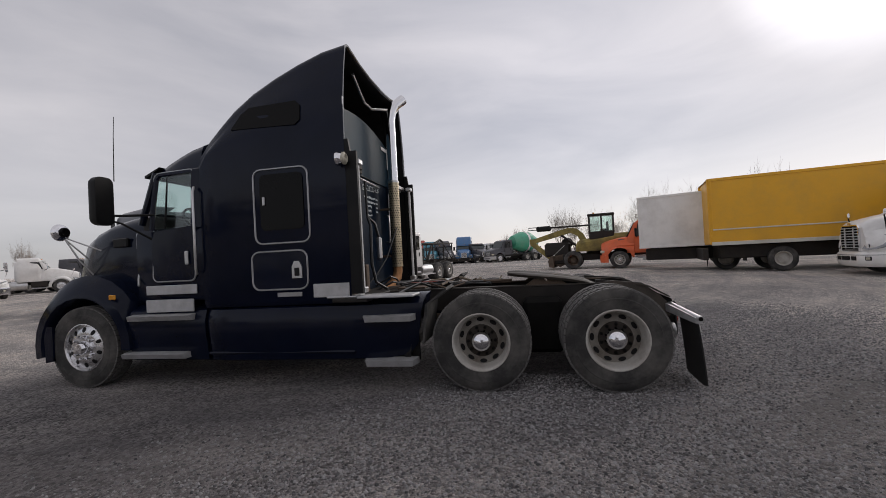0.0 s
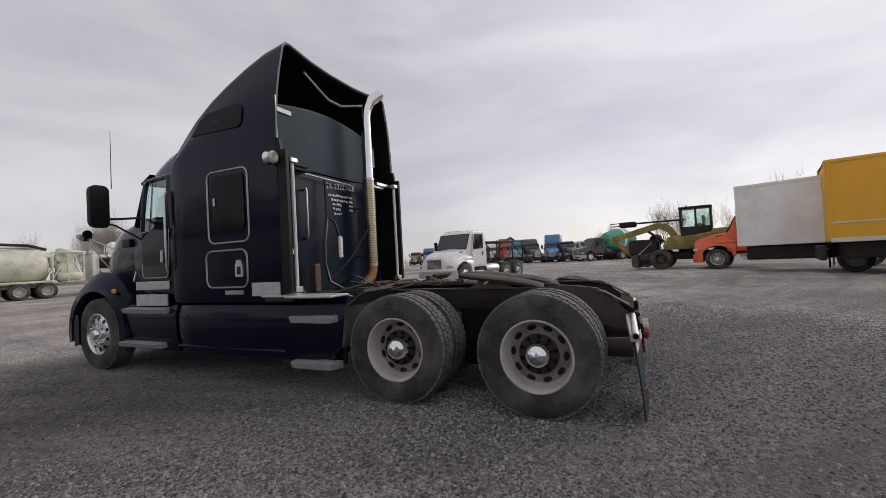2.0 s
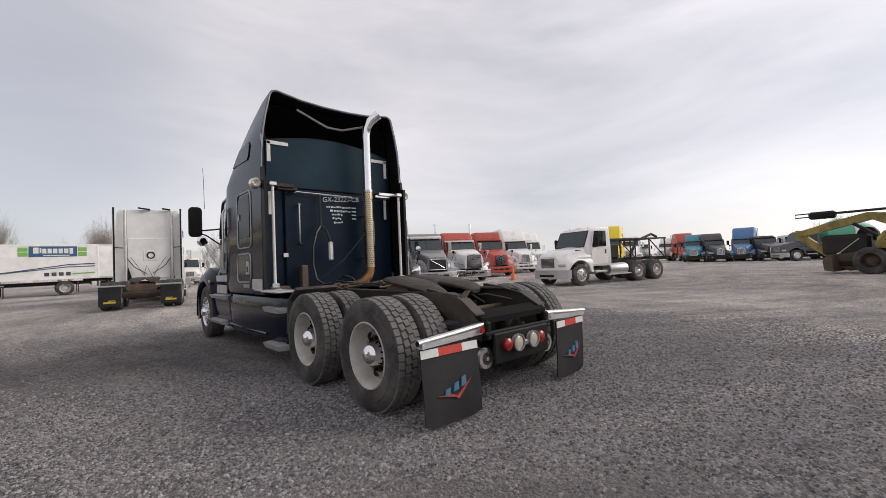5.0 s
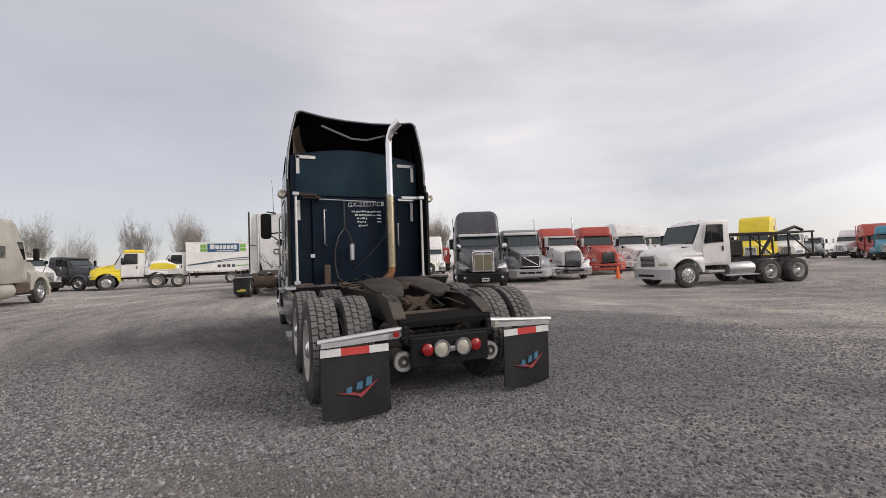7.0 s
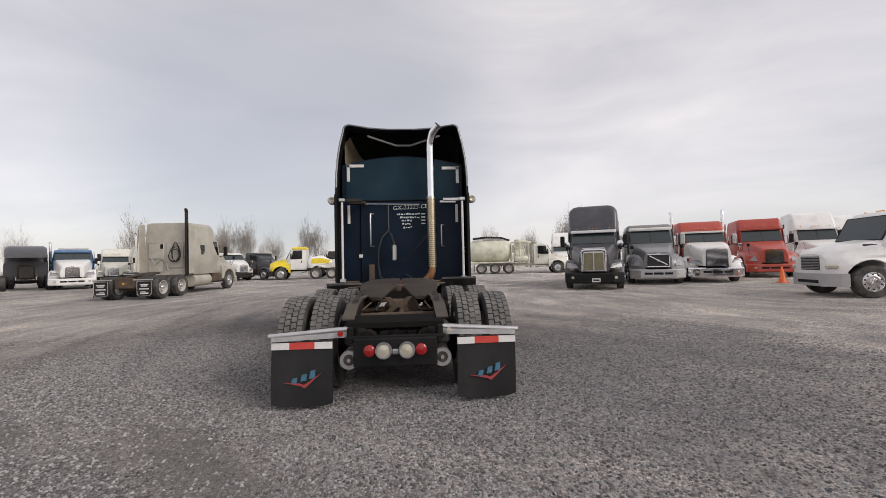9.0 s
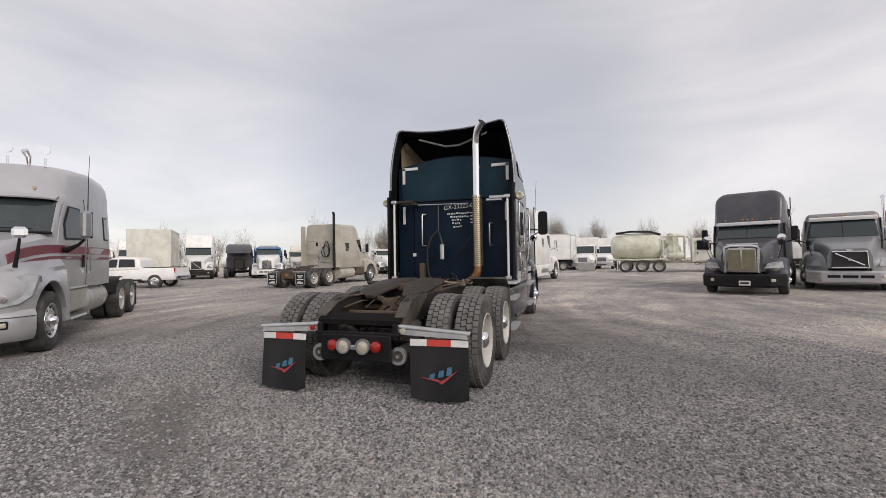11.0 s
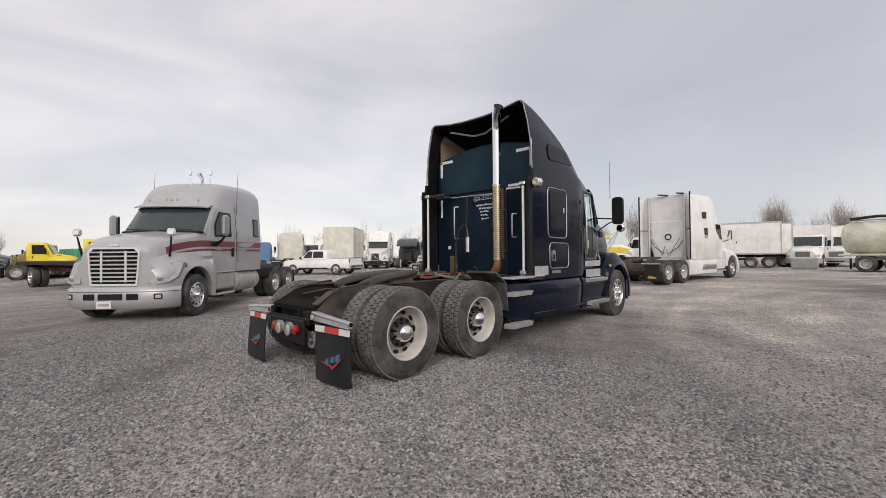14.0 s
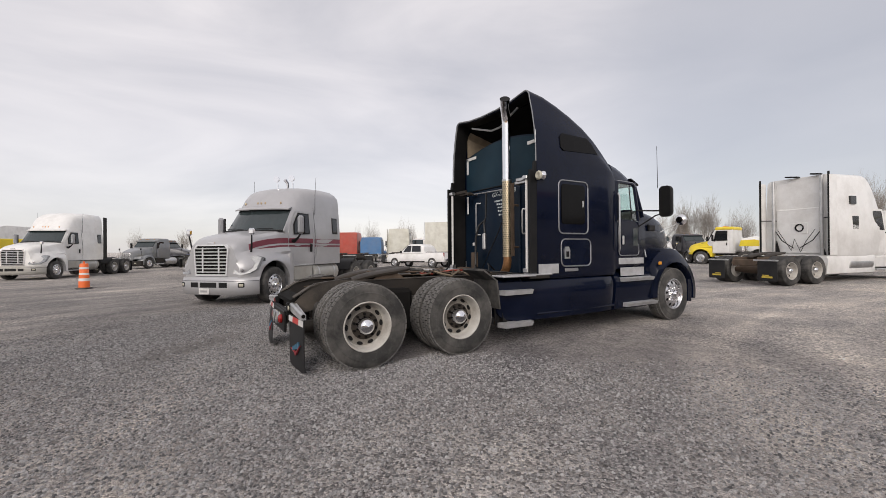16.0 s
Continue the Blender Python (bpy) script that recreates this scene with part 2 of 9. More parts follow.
    "lime": material("fresh_green_sign", (0.20, 0.42, 0.09), 0.45, 0.0, 0.05, 2, 60),
    "deckblue": material("deck_blue_paint", (0.016, 0.03, 0.10), 0.5, 0.0, 0.2, 2, 60, dirt=(0.12, 0.11, 0.10), dirt_amount=0.4),
    "signblue": material("blue_sign", (0.03, 0.10, 0.20), 0.4, 0.0, 0.05, 2, 60),
    "lens_red": material("red_lens", (0.30, 0.014, 0.014), 0.2, 0.0, 0.15, 30, 200, spec=0.6),
    "lens_clear": material("clear_lens", (0.50, 0.47, 0.38), 0.12, 0.1, 0.15, 30, 200, spec=0.6),
    "lens_amber": material("amber_lens", (0.70, 0.30, 0.03), 0.2, 0.0, 0.1, 30, 200),
    "tape_red": material("red_tape", (0.55, 0.04, 0.03), 0.4, 0.0, 0.1, 20, 90, dirt=(0.3, 0.2, 0.18), dirt_amount=0.25),
    "tape_white": material("white_tape", (0.70, 0.69, 0.67), 0.42, 0.0, 0.1, 20, 90, dirt=(0.45, 0.42, 0.4), dirt_amount=0.3),
    "chalk": material("chalk_writing", (0.62, 0.66, 0.66), 0.9, 0.0, 0.3, 60, 200),
    "logo_blue": material("faded_blue_print", (0.05, 0.15, 0.23), 0.6, 0.0, 0.2, 30, 120),
    "logo_red": material("faded_red_print", (0.32, 0.045, 0.05), 0.6, 0.0, 0.2, 30, 120),
    "logo_gold": material("gold_print", (0.52, 0.38, 0.05), 0.6, 0.0, 0.2, 30, 120),
    "hose": material("black_hose", (0.012, 0.012, 0.012), 0.45, 0.0, 0.2, 9, 120),
    "hosered": material("red_air_hose", (0.30, 0.05, 0.03), 0.5, 0.0, 0.2, 9, 120),
    "grille": material("dark_grille", (0.03, 0.03, 0.032), 0.5, 0.3, 0.3, 9, 120),
    "bronze": material("bug_screen", (0.22, 0.20, 0.13), 0.55, 0.5, 0.2, 9, 160),
    "cone": material("orange_plastic", (0.85, 0.16, 0.03), 0.5, 0.0, 0.1, 6, 90, dirt=(0.3, 0.2, 0.15), dirt_amount=0.3),
    "bark": material("bare_bark", (0.17, 0.145, 0.12), 0.9, 0.0, 0.25, 2, 30, rand=0.2),
    "twig": material("bare_twigs", (0.28, 0.248, 0.215), 0.9, 0.0, 0.25, 2, 30, rand=0.2),
    "concrete": material("concrete", (0.42, 0.41, 0.38), 0.85, 0.0, 0.15, 3, 60, bump=0.2),
    "interior": material("cab_interior", (0.05, 0.048, 0.046), 0.8, 0.0, 0.2, 5, 60),
}


def ground_material():
    m = bpy.data.materials.new("crushed_stone_yard")
    m.use_nodes = True
    nt = m.node_tree
    n, l = nt.nodes, nt.links
    b = n["Principled BSDF"]
    tc = n.new("ShaderNodeTexCoord")

    def noise_tex(scale, detail=4.0, rough=0.5, dist=0.0):
        t = n.new("ShaderNodeTexNoise")
        t.inputs["Scale"].default_value, t.inputs["Detail"].default_value = scale, detail
        t.inputs["Roughness"].default_value, t.inputs["Distortion"].default_value = rough, dist
        l.new(tc.outputs["Object"], t.inputs[0])
        return t.outputs[0]

    def ramp(src, a, ca, bb, cb):
        r = n.new("ShaderNodeValToRGB")
        r.color_ramp.elements[0].position, r.color_ramp.elements[0].color = a, (*ca, 1)
        r.color_ramp.elements[1].position, r.color_ramp.elements[1].color = bb, (*cb, 1)
        l.new(src, r.inputs[0])
        return r.outputs[0]

    def _unit(src, a, bb):
        u = n.new("ShaderNodeMapRange")
        u.interpolation_type = "SMOOTHSTEP"
        u.inputs["From Min"].default_value, u.inputs["From Max"].default_value = a, bb
        l.new(src, u.inputs[0])
        return u.outputs[0]

    def blend(fac, a, bcol, mode="MIX"):
        x = n.new("ShaderNodeMix")
        x.data_type = "RGBA"
        x.blend_type = mode
        if isinstance(fac, float):
            x.inputs[0].default_value = fac
        else:
            l.new(fac, x.inputs[0])
        l.new(a, x.inputs[6])
        l.new(bcol, x.inputs[7])
        return x.outputs[2]

    vor = n.new("ShaderNodeTexVoronoi")
    vor.inputs["Scale"].default_value = 42.0
    l.new(tc.outputs["Object"], vor.inputs[0])
    vor2 = n.new("ShaderNodeTexVoronoi")
    vor2.inputs["Scale"].default_value = 95.0
    l.new(tc.outputs["Object"], vor2.inputs[0])
    sep = n.new("ShaderNodeSeparateColor")
    l.new(vor.outputs["Color"], sep.inputs[0])
    stones = ramp(sep.outputs[0], 0.0, (0.125, 0.120, 0.120), 1.0, (0.56, 0.540, 0.528))
    dustc = ramp(noise_tex(6.0, 6.0), 0.3, (0.255, 0.242, 0.235), 0.75, (0.42, 0.400, 0.384))
    grain = noise_tex(240.0, 2.0)
    mask = n.new("ShaderNodeMapRange")
    mask.inputs["From Min"].default_value, mask.inputs["From Max"].default_value = 0.20, 0.60
    l.new(noise_tex(0.42, 6.0, 0.6, 0.4), mask.inputs[0])
    base = blend(mask.outputs[0], dustc, stones)
    wide = ramp(noise_tex(0.16, 6.0, 0.62, 0.6), 0.36, (0.76, 0.76, 0.77), 0.66, (1.26, 1.24, 1.21))
    base = blend(1.0, base, wide, "MULTIPLY")
    speck = ramp(grain, 0.3, (0.6, 0.6, 0.6), 0.72, (1.3, 1.29, 1.28))
    base = blend(1.0, base, speck, "MULTIPLY")
    # worn wheel tracks sweeping round two turning circles
    sx = n.new("ShaderNodeSeparateXYZ")
    l.new(tc.outputs["Object"], sx.inputs[0])

    def math_node(op, a, bb, cc=None):
        k = n.new("ShaderNodeMath")
        k.operation = op
        for socket, val in zip(k.inputs, (a, bb, cc)):
            if isinstance(val, (int, float)):
                socket.default_value = val
            elif val is not None:
                l.new(val, socket)
        return k.outputs[0]

    def sweep(cx, cy, across, along, seed):
        dx, dy = math_node("SUBTRACT", sx.outputs["X"], cx), math_node("SUBTRACT", sx.outputs["Y"], cy)
        rad = math_node("SQRT", math_node("MULTIPLY_ADD", dx, dx, math_node("MULTIPLY", dy, dy)), 0.0)
        cv = n.new("ShaderNodeCombineXYZ")
        l.new(math_node("MULTIPLY", rad, across), cv.inputs[0])
        l.new(math_node("MULTIPLY", math_node("ARCTAN2", dy, dx), along), cv.inputs[1])
        cv.inputs[2].default_value = seed
        t = n.new("ShaderNodeTexNoise")
        t.inputs["Scale"].default_value, t.inputs["Detail"].default_value = 1.0, 5.0
        t.inputs["Roughness"].default_value, t.inputs["Distortion"].default_value = 0.58, 0.25
        l.new(cv.outputs[0], t.inputs[0])
        return t.outputs[0]

    base = blend(1.0, base, ramp(sweep(16.0, 10.0, 1.5, 3.2, 0.0), 0.38, (0.84, 0.84, 0.85), 0.62, (1.18, 1.165, 1.14)), "MULTIPLY")
    base = blend(1.0, base, ramp(sweep(3.0, 4.5, 1.1, 2.2, 7.0), 0.40, (0.90, 0.90, 0.91), 0.66, (1.14, 1.13, 1.11)), "MULTIPLY")
    # patches of pale stone dust
    dusty = None
    for px, py, turn, la, lb in ((-3.55, -1.1, -28, 1.0, 0.42), (-1.4, -1.75, -40, 1.75, 0.40), (0.2, -3.9, -25, 1.2, 0.45), (-2.9, -0.2, -20, 0.9, 0.3)):
        q = n.new("ShaderNodeMapping")
        q.vector_type = "TEXTURE"
        q.inputs["Location"].default_value, q.inputs["Rotation"].default_value, q.inputs["Scale"].default_value = (px, py, 0), (0, 0, radians(turn)), (la, lb, 5.0)
        l.new(tc.outputs["Object"], q.inputs[0])
        ln = n.new("ShaderNodeVectorMath")
        ln.operation = "LENGTH"
        l.new(q.outputs[0], ln.inputs[0])
        edge = math_node("MULTIPLY_ADD", noise_tex(2.6, 5.0, 0.6, 0.5), 1.5, ln.outputs["Value"])
        d_ = math_node("SUBTRACT", 1.0, _unit(edge, 0.75, 1.75))
        dusty = d_ if dusty is None else math_node("MAXIMUM", dusty, d_)
    pale = ramp(noise_tex(30.0, 5.0, 0.6), 0.3, (0.20, 0.188, 0.176), 0.75, (0.36, 0.342, 0.318))
    base = blend(math_node("MULTIPLY", dusty, 0.75), base, pale)
    # the drive lane on the east side is worn to pale stone dust
    lane = n.new("ShaderNodeMath")
    lane.operation = "MULTIPLY_ADD"
    l.new(noise_tex(0.35, 6.0, 0.62, 0.8), lane.inputs[0])
    lane.inputs[1].default_value = 5.0
    l.new(sx.outputs["X"], lane.inputs[2])
    # brightness set in the colour: ragged disc round the truck darker, ground beyond paler
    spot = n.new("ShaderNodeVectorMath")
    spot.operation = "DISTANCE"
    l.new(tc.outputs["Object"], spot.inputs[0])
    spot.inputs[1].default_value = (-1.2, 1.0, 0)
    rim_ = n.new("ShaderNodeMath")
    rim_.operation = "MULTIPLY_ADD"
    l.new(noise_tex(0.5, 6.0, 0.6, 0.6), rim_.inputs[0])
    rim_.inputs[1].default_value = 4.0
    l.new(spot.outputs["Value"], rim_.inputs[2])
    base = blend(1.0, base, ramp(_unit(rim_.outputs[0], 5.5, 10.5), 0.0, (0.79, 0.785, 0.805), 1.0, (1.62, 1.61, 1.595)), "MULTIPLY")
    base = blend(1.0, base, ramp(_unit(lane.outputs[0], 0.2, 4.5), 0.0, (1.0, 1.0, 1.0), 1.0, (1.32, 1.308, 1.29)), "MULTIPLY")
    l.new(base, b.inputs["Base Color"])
    b.inputs["Roughness"].default_value = 0.93
    b.inputs["Diffuse Roughness"].default_value = 1.0
    b.inputs["Specular IOR Level"].default_value = 0.25
    h1 = n.new("ShaderNodeMath")
    h1.operation = "MULTIPLY"
    l.new(vor.outputs["Distance"], h1.inputs[0])
    l.new(mask.outputs[0], h1.inputs[1])
    h2 = n.new("ShaderNodeMath")
    h2.operation = "MULTIPLY_ADD"
    l.new(vor2.outputs["Distance"], h2.inputs[0])
    h2.inputs[1].default_value = 0.35
    l.new(h1.outputs[0], h2.inputs[2])
    bp = n.new("ShaderNodeBump")
    bp.invert = True
    bp.inputs["Strength"].default_value, bp.inputs["Distance"].default_value = 1.0, 0.07
    l.new(h2.outputs[0], bp.inputs["Height"])
    l.new(bp.outputs[0], b.inputs["Normal"])
    return m


M["ground"] = ground_material()

# ---- mesh building ----


class Mesh:
    """Collects vertices and faces; every method adds a closed or open piece."""

    def __init__(self):
        self.v, self.f = [], []

    def add(self, verts, faces):
        k = len(self.v)
        self.v += [tuple(p) for p in verts]
        self.f += [tuple(i + k for i in q) for q in faces]
        return self

    def box(self, c, s, ch=0.0, m=None):
        """A box round c of size s, its edges cut by ch."""
        hx, hy, hz = s[0] / 2, s[1] / 2, s[2] / 2
        ch = min(ch, hx * 0.9, hy * 0.9, hz * 0.9)
        if ch <= 0:
            vs = [(x, y, z) for x in (-hx, hx) for y in (-hy, hy) for z in (-hz, hz)]
            fs = [(0, 1, 3, 2), (4, 6, 7, 5), (0, 4, 5, 1), (2, 3, 7, 6), (0, 2, 6, 4), (1, 5, 7, 3)]
        else:
            vs, idx = [], {}
            for sx in (-1, 1):
                for sy in (-1, 1):
                    for sz in (-1, 1):
                        for ax in range(3):
                            p = [sx * (hx - ch), sy * (hy - ch), sz * (hz - ch)]
                            p[ax] = (sx * hx, sy * hy, sz * hz)[ax]
                            idx[sx, sy, sz, ax] = len(vs)
                            vs.append(tuple(p))
            fs = []

            def face(keys):
                ids = [idx[k] for k in keys]
                cen = sum((Vector(vs[i]) for i in ids), Vector()) / len(ids)
                nn = (Vector(vs[ids[1]]) - Vector(vs[ids[0]])).cross(Vector(vs[ids[2]]) - Vector(vs[ids[1]]))
                fs.append(tuple(ids if nn.dot(cen) > 0 else ids[::-1]))
            q = [(-1, -1), (1, -1), (1, 1), (-1, 1)]
            for s_ in (-1, 1):
                face([(s_, a, b_, 0) for a, b_ in q])
                face([(a, s_, b_, 1) for a, b_ in q])
                face([(a, b_, s_, 2) for a, b_ in q])
            for a in (-1, 1):
                for b_ in (-1, 1):
                    face([(-1, a, b_, 1), (1, a, b_, 1), (1, a, b_, 2), (-1, a, b_, 2)])
                    face([(a, -1, b_, 0), (a, 1, b_, 0), (a, 1, b_, 2), (a, -1, b_, 2)])
                    face([(a, b_, -1, 0), (a, b_, 1, 0), (a, b_, 1, 1), (a, b_, -1, 1)])
                    for c_ in (-1, 1):
                        face([(a, b_, c_, 0), (a, b_, c_, 1), (a, b_, c_, 2)])
        if m is not None:
            vs = [m @ Vector(p) for p in vs]
        return self.add([(p[0] + c[0], p[1] + c[1], p[2] + c[2]) for p in vs], fs)

    def loft(self, rings, cap0=True, cap1=True, close=True):
        """Skin between rings of equally many points."""
        n = len(rings[0])
        vs = [p for r in rings for p in r]
        fs = []
        for i in range(len(rings) - 1):
            for j in range(n if close else n - 1):
                a, b_ = i * n + j, i * n + (j + 1) % n
                fs.append((a, b_, b_ + n, a + n))
        if cap0:
            fs.append(tuple(range(n))[::-1])
        if cap1:
            fs.append(tuple((len(rings) - 1) * n + j for j in range(n)))
        return self.add(vs, fs)

    def tube(self, path, r, n=8, cap=True):
        """A round bar along a path; r may be a list."""
        pts = [Vector(p) for p in path]
        rings = []
        up = None
        for i, p in enumerate(pts):
            d = (pts[min(i + 1, len(pts) - 1)] - pts[max(i - 1, 0)]).normalized()
            if up is None:
                up = Vector((0, 0, 1)) if abs(d.z) < 0.9 else Vector((1, 0, 0))
            a = d.cross(up).normalized()
            b_ = a.cross(d).normalized()
            up = b_
            rr = r[i] if isinstance(r, (list, tuple)) else r
            rings.append([p + a * math.cos(2 * math.pi * k / n) * rr + b_ * math.sin(2 * math.pi * k / n) * rr for k in range(n)])
        return self.loft(rings, cap, cap)

    def prism(self, profile, axis, a, b_):
        """A flat outline drawn out along axis from a to b_. The outline's pairs are the other two axes in order."""
        def at(p, t):
            q = list(p)
            q.insert("xyz".index(axis), t)
            return tuple(q)
        return self.loft([[at(p, a) for p in profile], [at(p, b_) for p in profile]])

    def lathe(self, profile, n=32, axis="x", c=(0, 0, 0), closed=False):
        """profile: (distance along the axis, radius) pairs, turned round the axis."""
        rings = []
        for t, r in profile:
            ring = []
            for k in range(n):
                a = 2 * math.pi * k / n
                u, w = r * math.cos(a), r * math.sin(a)
                p = {"x": (t, u, w), "y": (u, t, w), "z": (u, w, t)}[axis]
                ring.append((p[0] + c[0], p[1] + c[1], p[2] + c[2]))
            rings.append(ring)
        if closed:
            rings.append(rings[0])
            return self.loft(rings, False, False)
        return self.loft(rings)

    def mirrored(self):
        """Adds the same again on the other side of the plane x = 0."""
        k = len(self.v)
        self.v += [(-x, y, z) for x, y, z in self.v]
        self.f += [tuple(i + k for i in q)[::-1] for q in self.f]
        return self

    def moved(self, m):
        self.v = [tuple(m @ Vector(p)) for p in self.v]
        return self

    def data(self, name, mat, smooth=35):
        me = bpy.data.meshes.new(name)
        me.from_pydata(self.v, [], self.f)
        bm = bmesh.new()
        bm.from_mesh(me)
        bmesh.ops.recalc_face_normals(bm, faces=bm.faces)
        bm.to_mesh(me)
        bm.free()
        if smooth:
            me.polygons.foreach_set("use_smooth", [True] * len(me.polygons))
            me.set_sharp_from_angle(angle=radians(smooth))
        me.materials.append(M[mat] if isinstance(mat, str) else mat)
        return me


def part(name, geo, mat, parent, label="", at=None, smooth=35):
    """Links a piece of geometry as one mesh object under a thing or a part."""
    me = geo if isinstance(geo, bpy.types.Mesh) else geo.data(name, mat, smooth)
    ob = new(name, me)
    ob.parent = parent
    if at is not None:
        ob.matrix_basis = at
    if label:
        tagged(ob, label)
    return ob


def root(name, label, category, m, group="", kind=""):
    ob = new(name)
    ob.empty_display_size = 0.3
    ob.matrix_basis = m
    return tagged(ob, label, category, group, kind)


def single(name, geo, mat, label, category, m=None, kind="", smooth=35, group=""):
    ob = new(name, geo if isinstance(geo, bpy.types.Mesh) else geo.data(name, mat, smooth))
    if m is not None:
        ob.matrix_basis = m
    return tagged(ob, label, category, group, kind)


def step01(a, b_, x):
    t = min(1.0, max(0.0, (x - a) / (b_ - a)))
    return t * t * (3 - 2 * t)


def height(x, y):
    """The yard is nearly level; it rises a little to the north and the east."""
    return 0.14 * step01(6, 22, y) + 0.10 * step01(6, 22, x - 0.4 * y) + 0.010 * math.sin(x * 0.55 + 1.3) * math.sin(y * 0.47) * step01(3.5, 8, math.hypot(x, y - 3))


def standing(x, y, fx, fy, s=1.0):
    """The pose of a vehicle whose front axle is over (x, y) and that faces along (fx, fy)."""
    k = math.hypot(fx, fy)
    fall = height(x, y) - height(x - 5 * fx / k, y - 5 * fy / k)
    return Matrix.Translation((x, y, height(x, y) - 0.01)) @ Matrix.Rotation(math.atan2(-fx, fy), 4, "Z") @ Matrix.Rotation(math.atan2(fall, 5), 4, "X") @ Matrix.Scale(s, 4)

# ---- wheels ----


def tyre_mesh(r=0.51, w=0.27, rin=0.295, n=44):
    h = w / 2
    k = r / 0.51
    prof = [(-h * 0.9, rin), (-h, rin + 0.06), (-h, r * 0.84), (-h * 0.95, r * 0.93), (-h * 0.8, r * 0.975), (-h * 0.6, r * 0.985), (h * 0.6, r * 0.985), (h * 0.8, r * 0.975),
            (h * 0.95, r * 0.93), (h, r * 0.84), (h, r * 0.8), (h * 1.03, r * 0.79), (h * 1.0, r * 0.74), (h, rin + 0.06), (h * 0.9, rin), (0, rin - 0.01 * k)]
    return Mesh().lathe(prof, n, closed=True)


def tread_mesh(r=0.51, w=0.27, rows=4, around=46):
    g = Mesh()
    for i in range(rows):
        cx = (i - (rows - 1) / 2) * w * 0.92 / rows
        edge = i in (0, rows - 1)
        for k in range(around):
            a = 2 * math.pi * (k + 0.5 * (i % 2)) / around
            ln = 2 * math.pi * r / around * 0.80
            m = Matrix.Rotation(a, 3, "X") @ Matrix.Rotation(radians(0 if edge else 12), 3, "Z")
            cr = r - (0.014 if edge else 0.006)
            g.box((cx, -math.sin(a) * cr, math.cos(a) * cr), (w * 0.92 / rows * 0.82, ln, 0.016), 0.0, m)
    return g


def rear_rim(n=36):
    return Mesh().lathe([(-0.12, 0.29), (0.115, 0.302), (0.128, 0.298), (0.130, 0.288), (0.118, 0.278), (0.04, 0.268), (-0.015, 0.262), (-0.035, 0.245), (-0.028, 0.20),
                         (-0.01, 0.178), (0.0, 0.165), (0.0, 0.115), (0.02, 0.108), (0.02, 0.0)], n)


def front_rim(n=36):
    return Mesh().lathe([(-0.12, 0.29), (0.115, 0.302), (0.128, 0.298), (0.130, 0.288), (0.112, 0.276), (0.085, 0.268), (0.095, 0.25), (0.115, 0.20), (0.12, 0.165), (0.115, 0.12), (0.13, 0.11), (0.13, 0.0)], n)


def hub_cap(front=False):
    if front:
        return Mesh().lathe([(0.12, 0.085), (0.17, 0.08), (0.20, 0.06), (0.205, 0.0)], 24)
    return Mesh().lathe([(0.0, 0.120), (0.012, 0.118), (0.03, 0.108), (0.085, 0.100), (0.115, 0.082), (0.138, 0.048), (0.145, 0.0)], 28)


def hole_mesh(rx, ry):
    g = Mesh()
    n = 12
    g.loft([[(-0.012, rx * math.cos(2 * math.pi * k / n), ry * math.sin(2 * math.pi * k / n)) for k in range(n)],
            [(0.0, rx * math.cos(2 * math.pi * k / n), ry * math.sin(2 * math.pi * k / n)) for k in range(n)]])
    return g


def nut_mesh():
    return Mesh().lathe([(0, 0.017), (0.034, 0.017), (0.042, 0.011), (0.042, 0.0)], 6)


ME = {
    "tyre": tyre_mesh().data("tyre", "rubber"), "tread": tread_mesh().data("tread", "tread", 0), "rear_rim": rear_rim().data("rim", "rim"),
    "front_rim": front_rim().data("rim", "alloy"), "hub": hub_cap().data("hub_cap", "chrome"), "front_hub": hub_cap(True).data("hub_cap", "chrome"),
    "hole": hole_mesh(0.038, 0.021).data("hand_hole", "black"), "hole_alloy": hole_mesh(0.024, 0.034).data("hand_hole", "black"),
    "disc": Mesh().lathe([(-0.040, 0.256), (-0.030, 0.246), (-0.022, 0.20), (-0.004, 0.178), (0.006, 0.165), (0.006, 0.10)], 36).data("wheel_disc", "disc"),
    "nut": nut_mesh().data("lug_nut", "soot"), "hub_face": Mesh().lathe([(0.007, 0.168), (0.010, 0.160), (0.010, 0.10)], 28).data("hub_face", "grease"), "nut_chrome": nut_mesh().data("lug_nut", "chrome"),
}


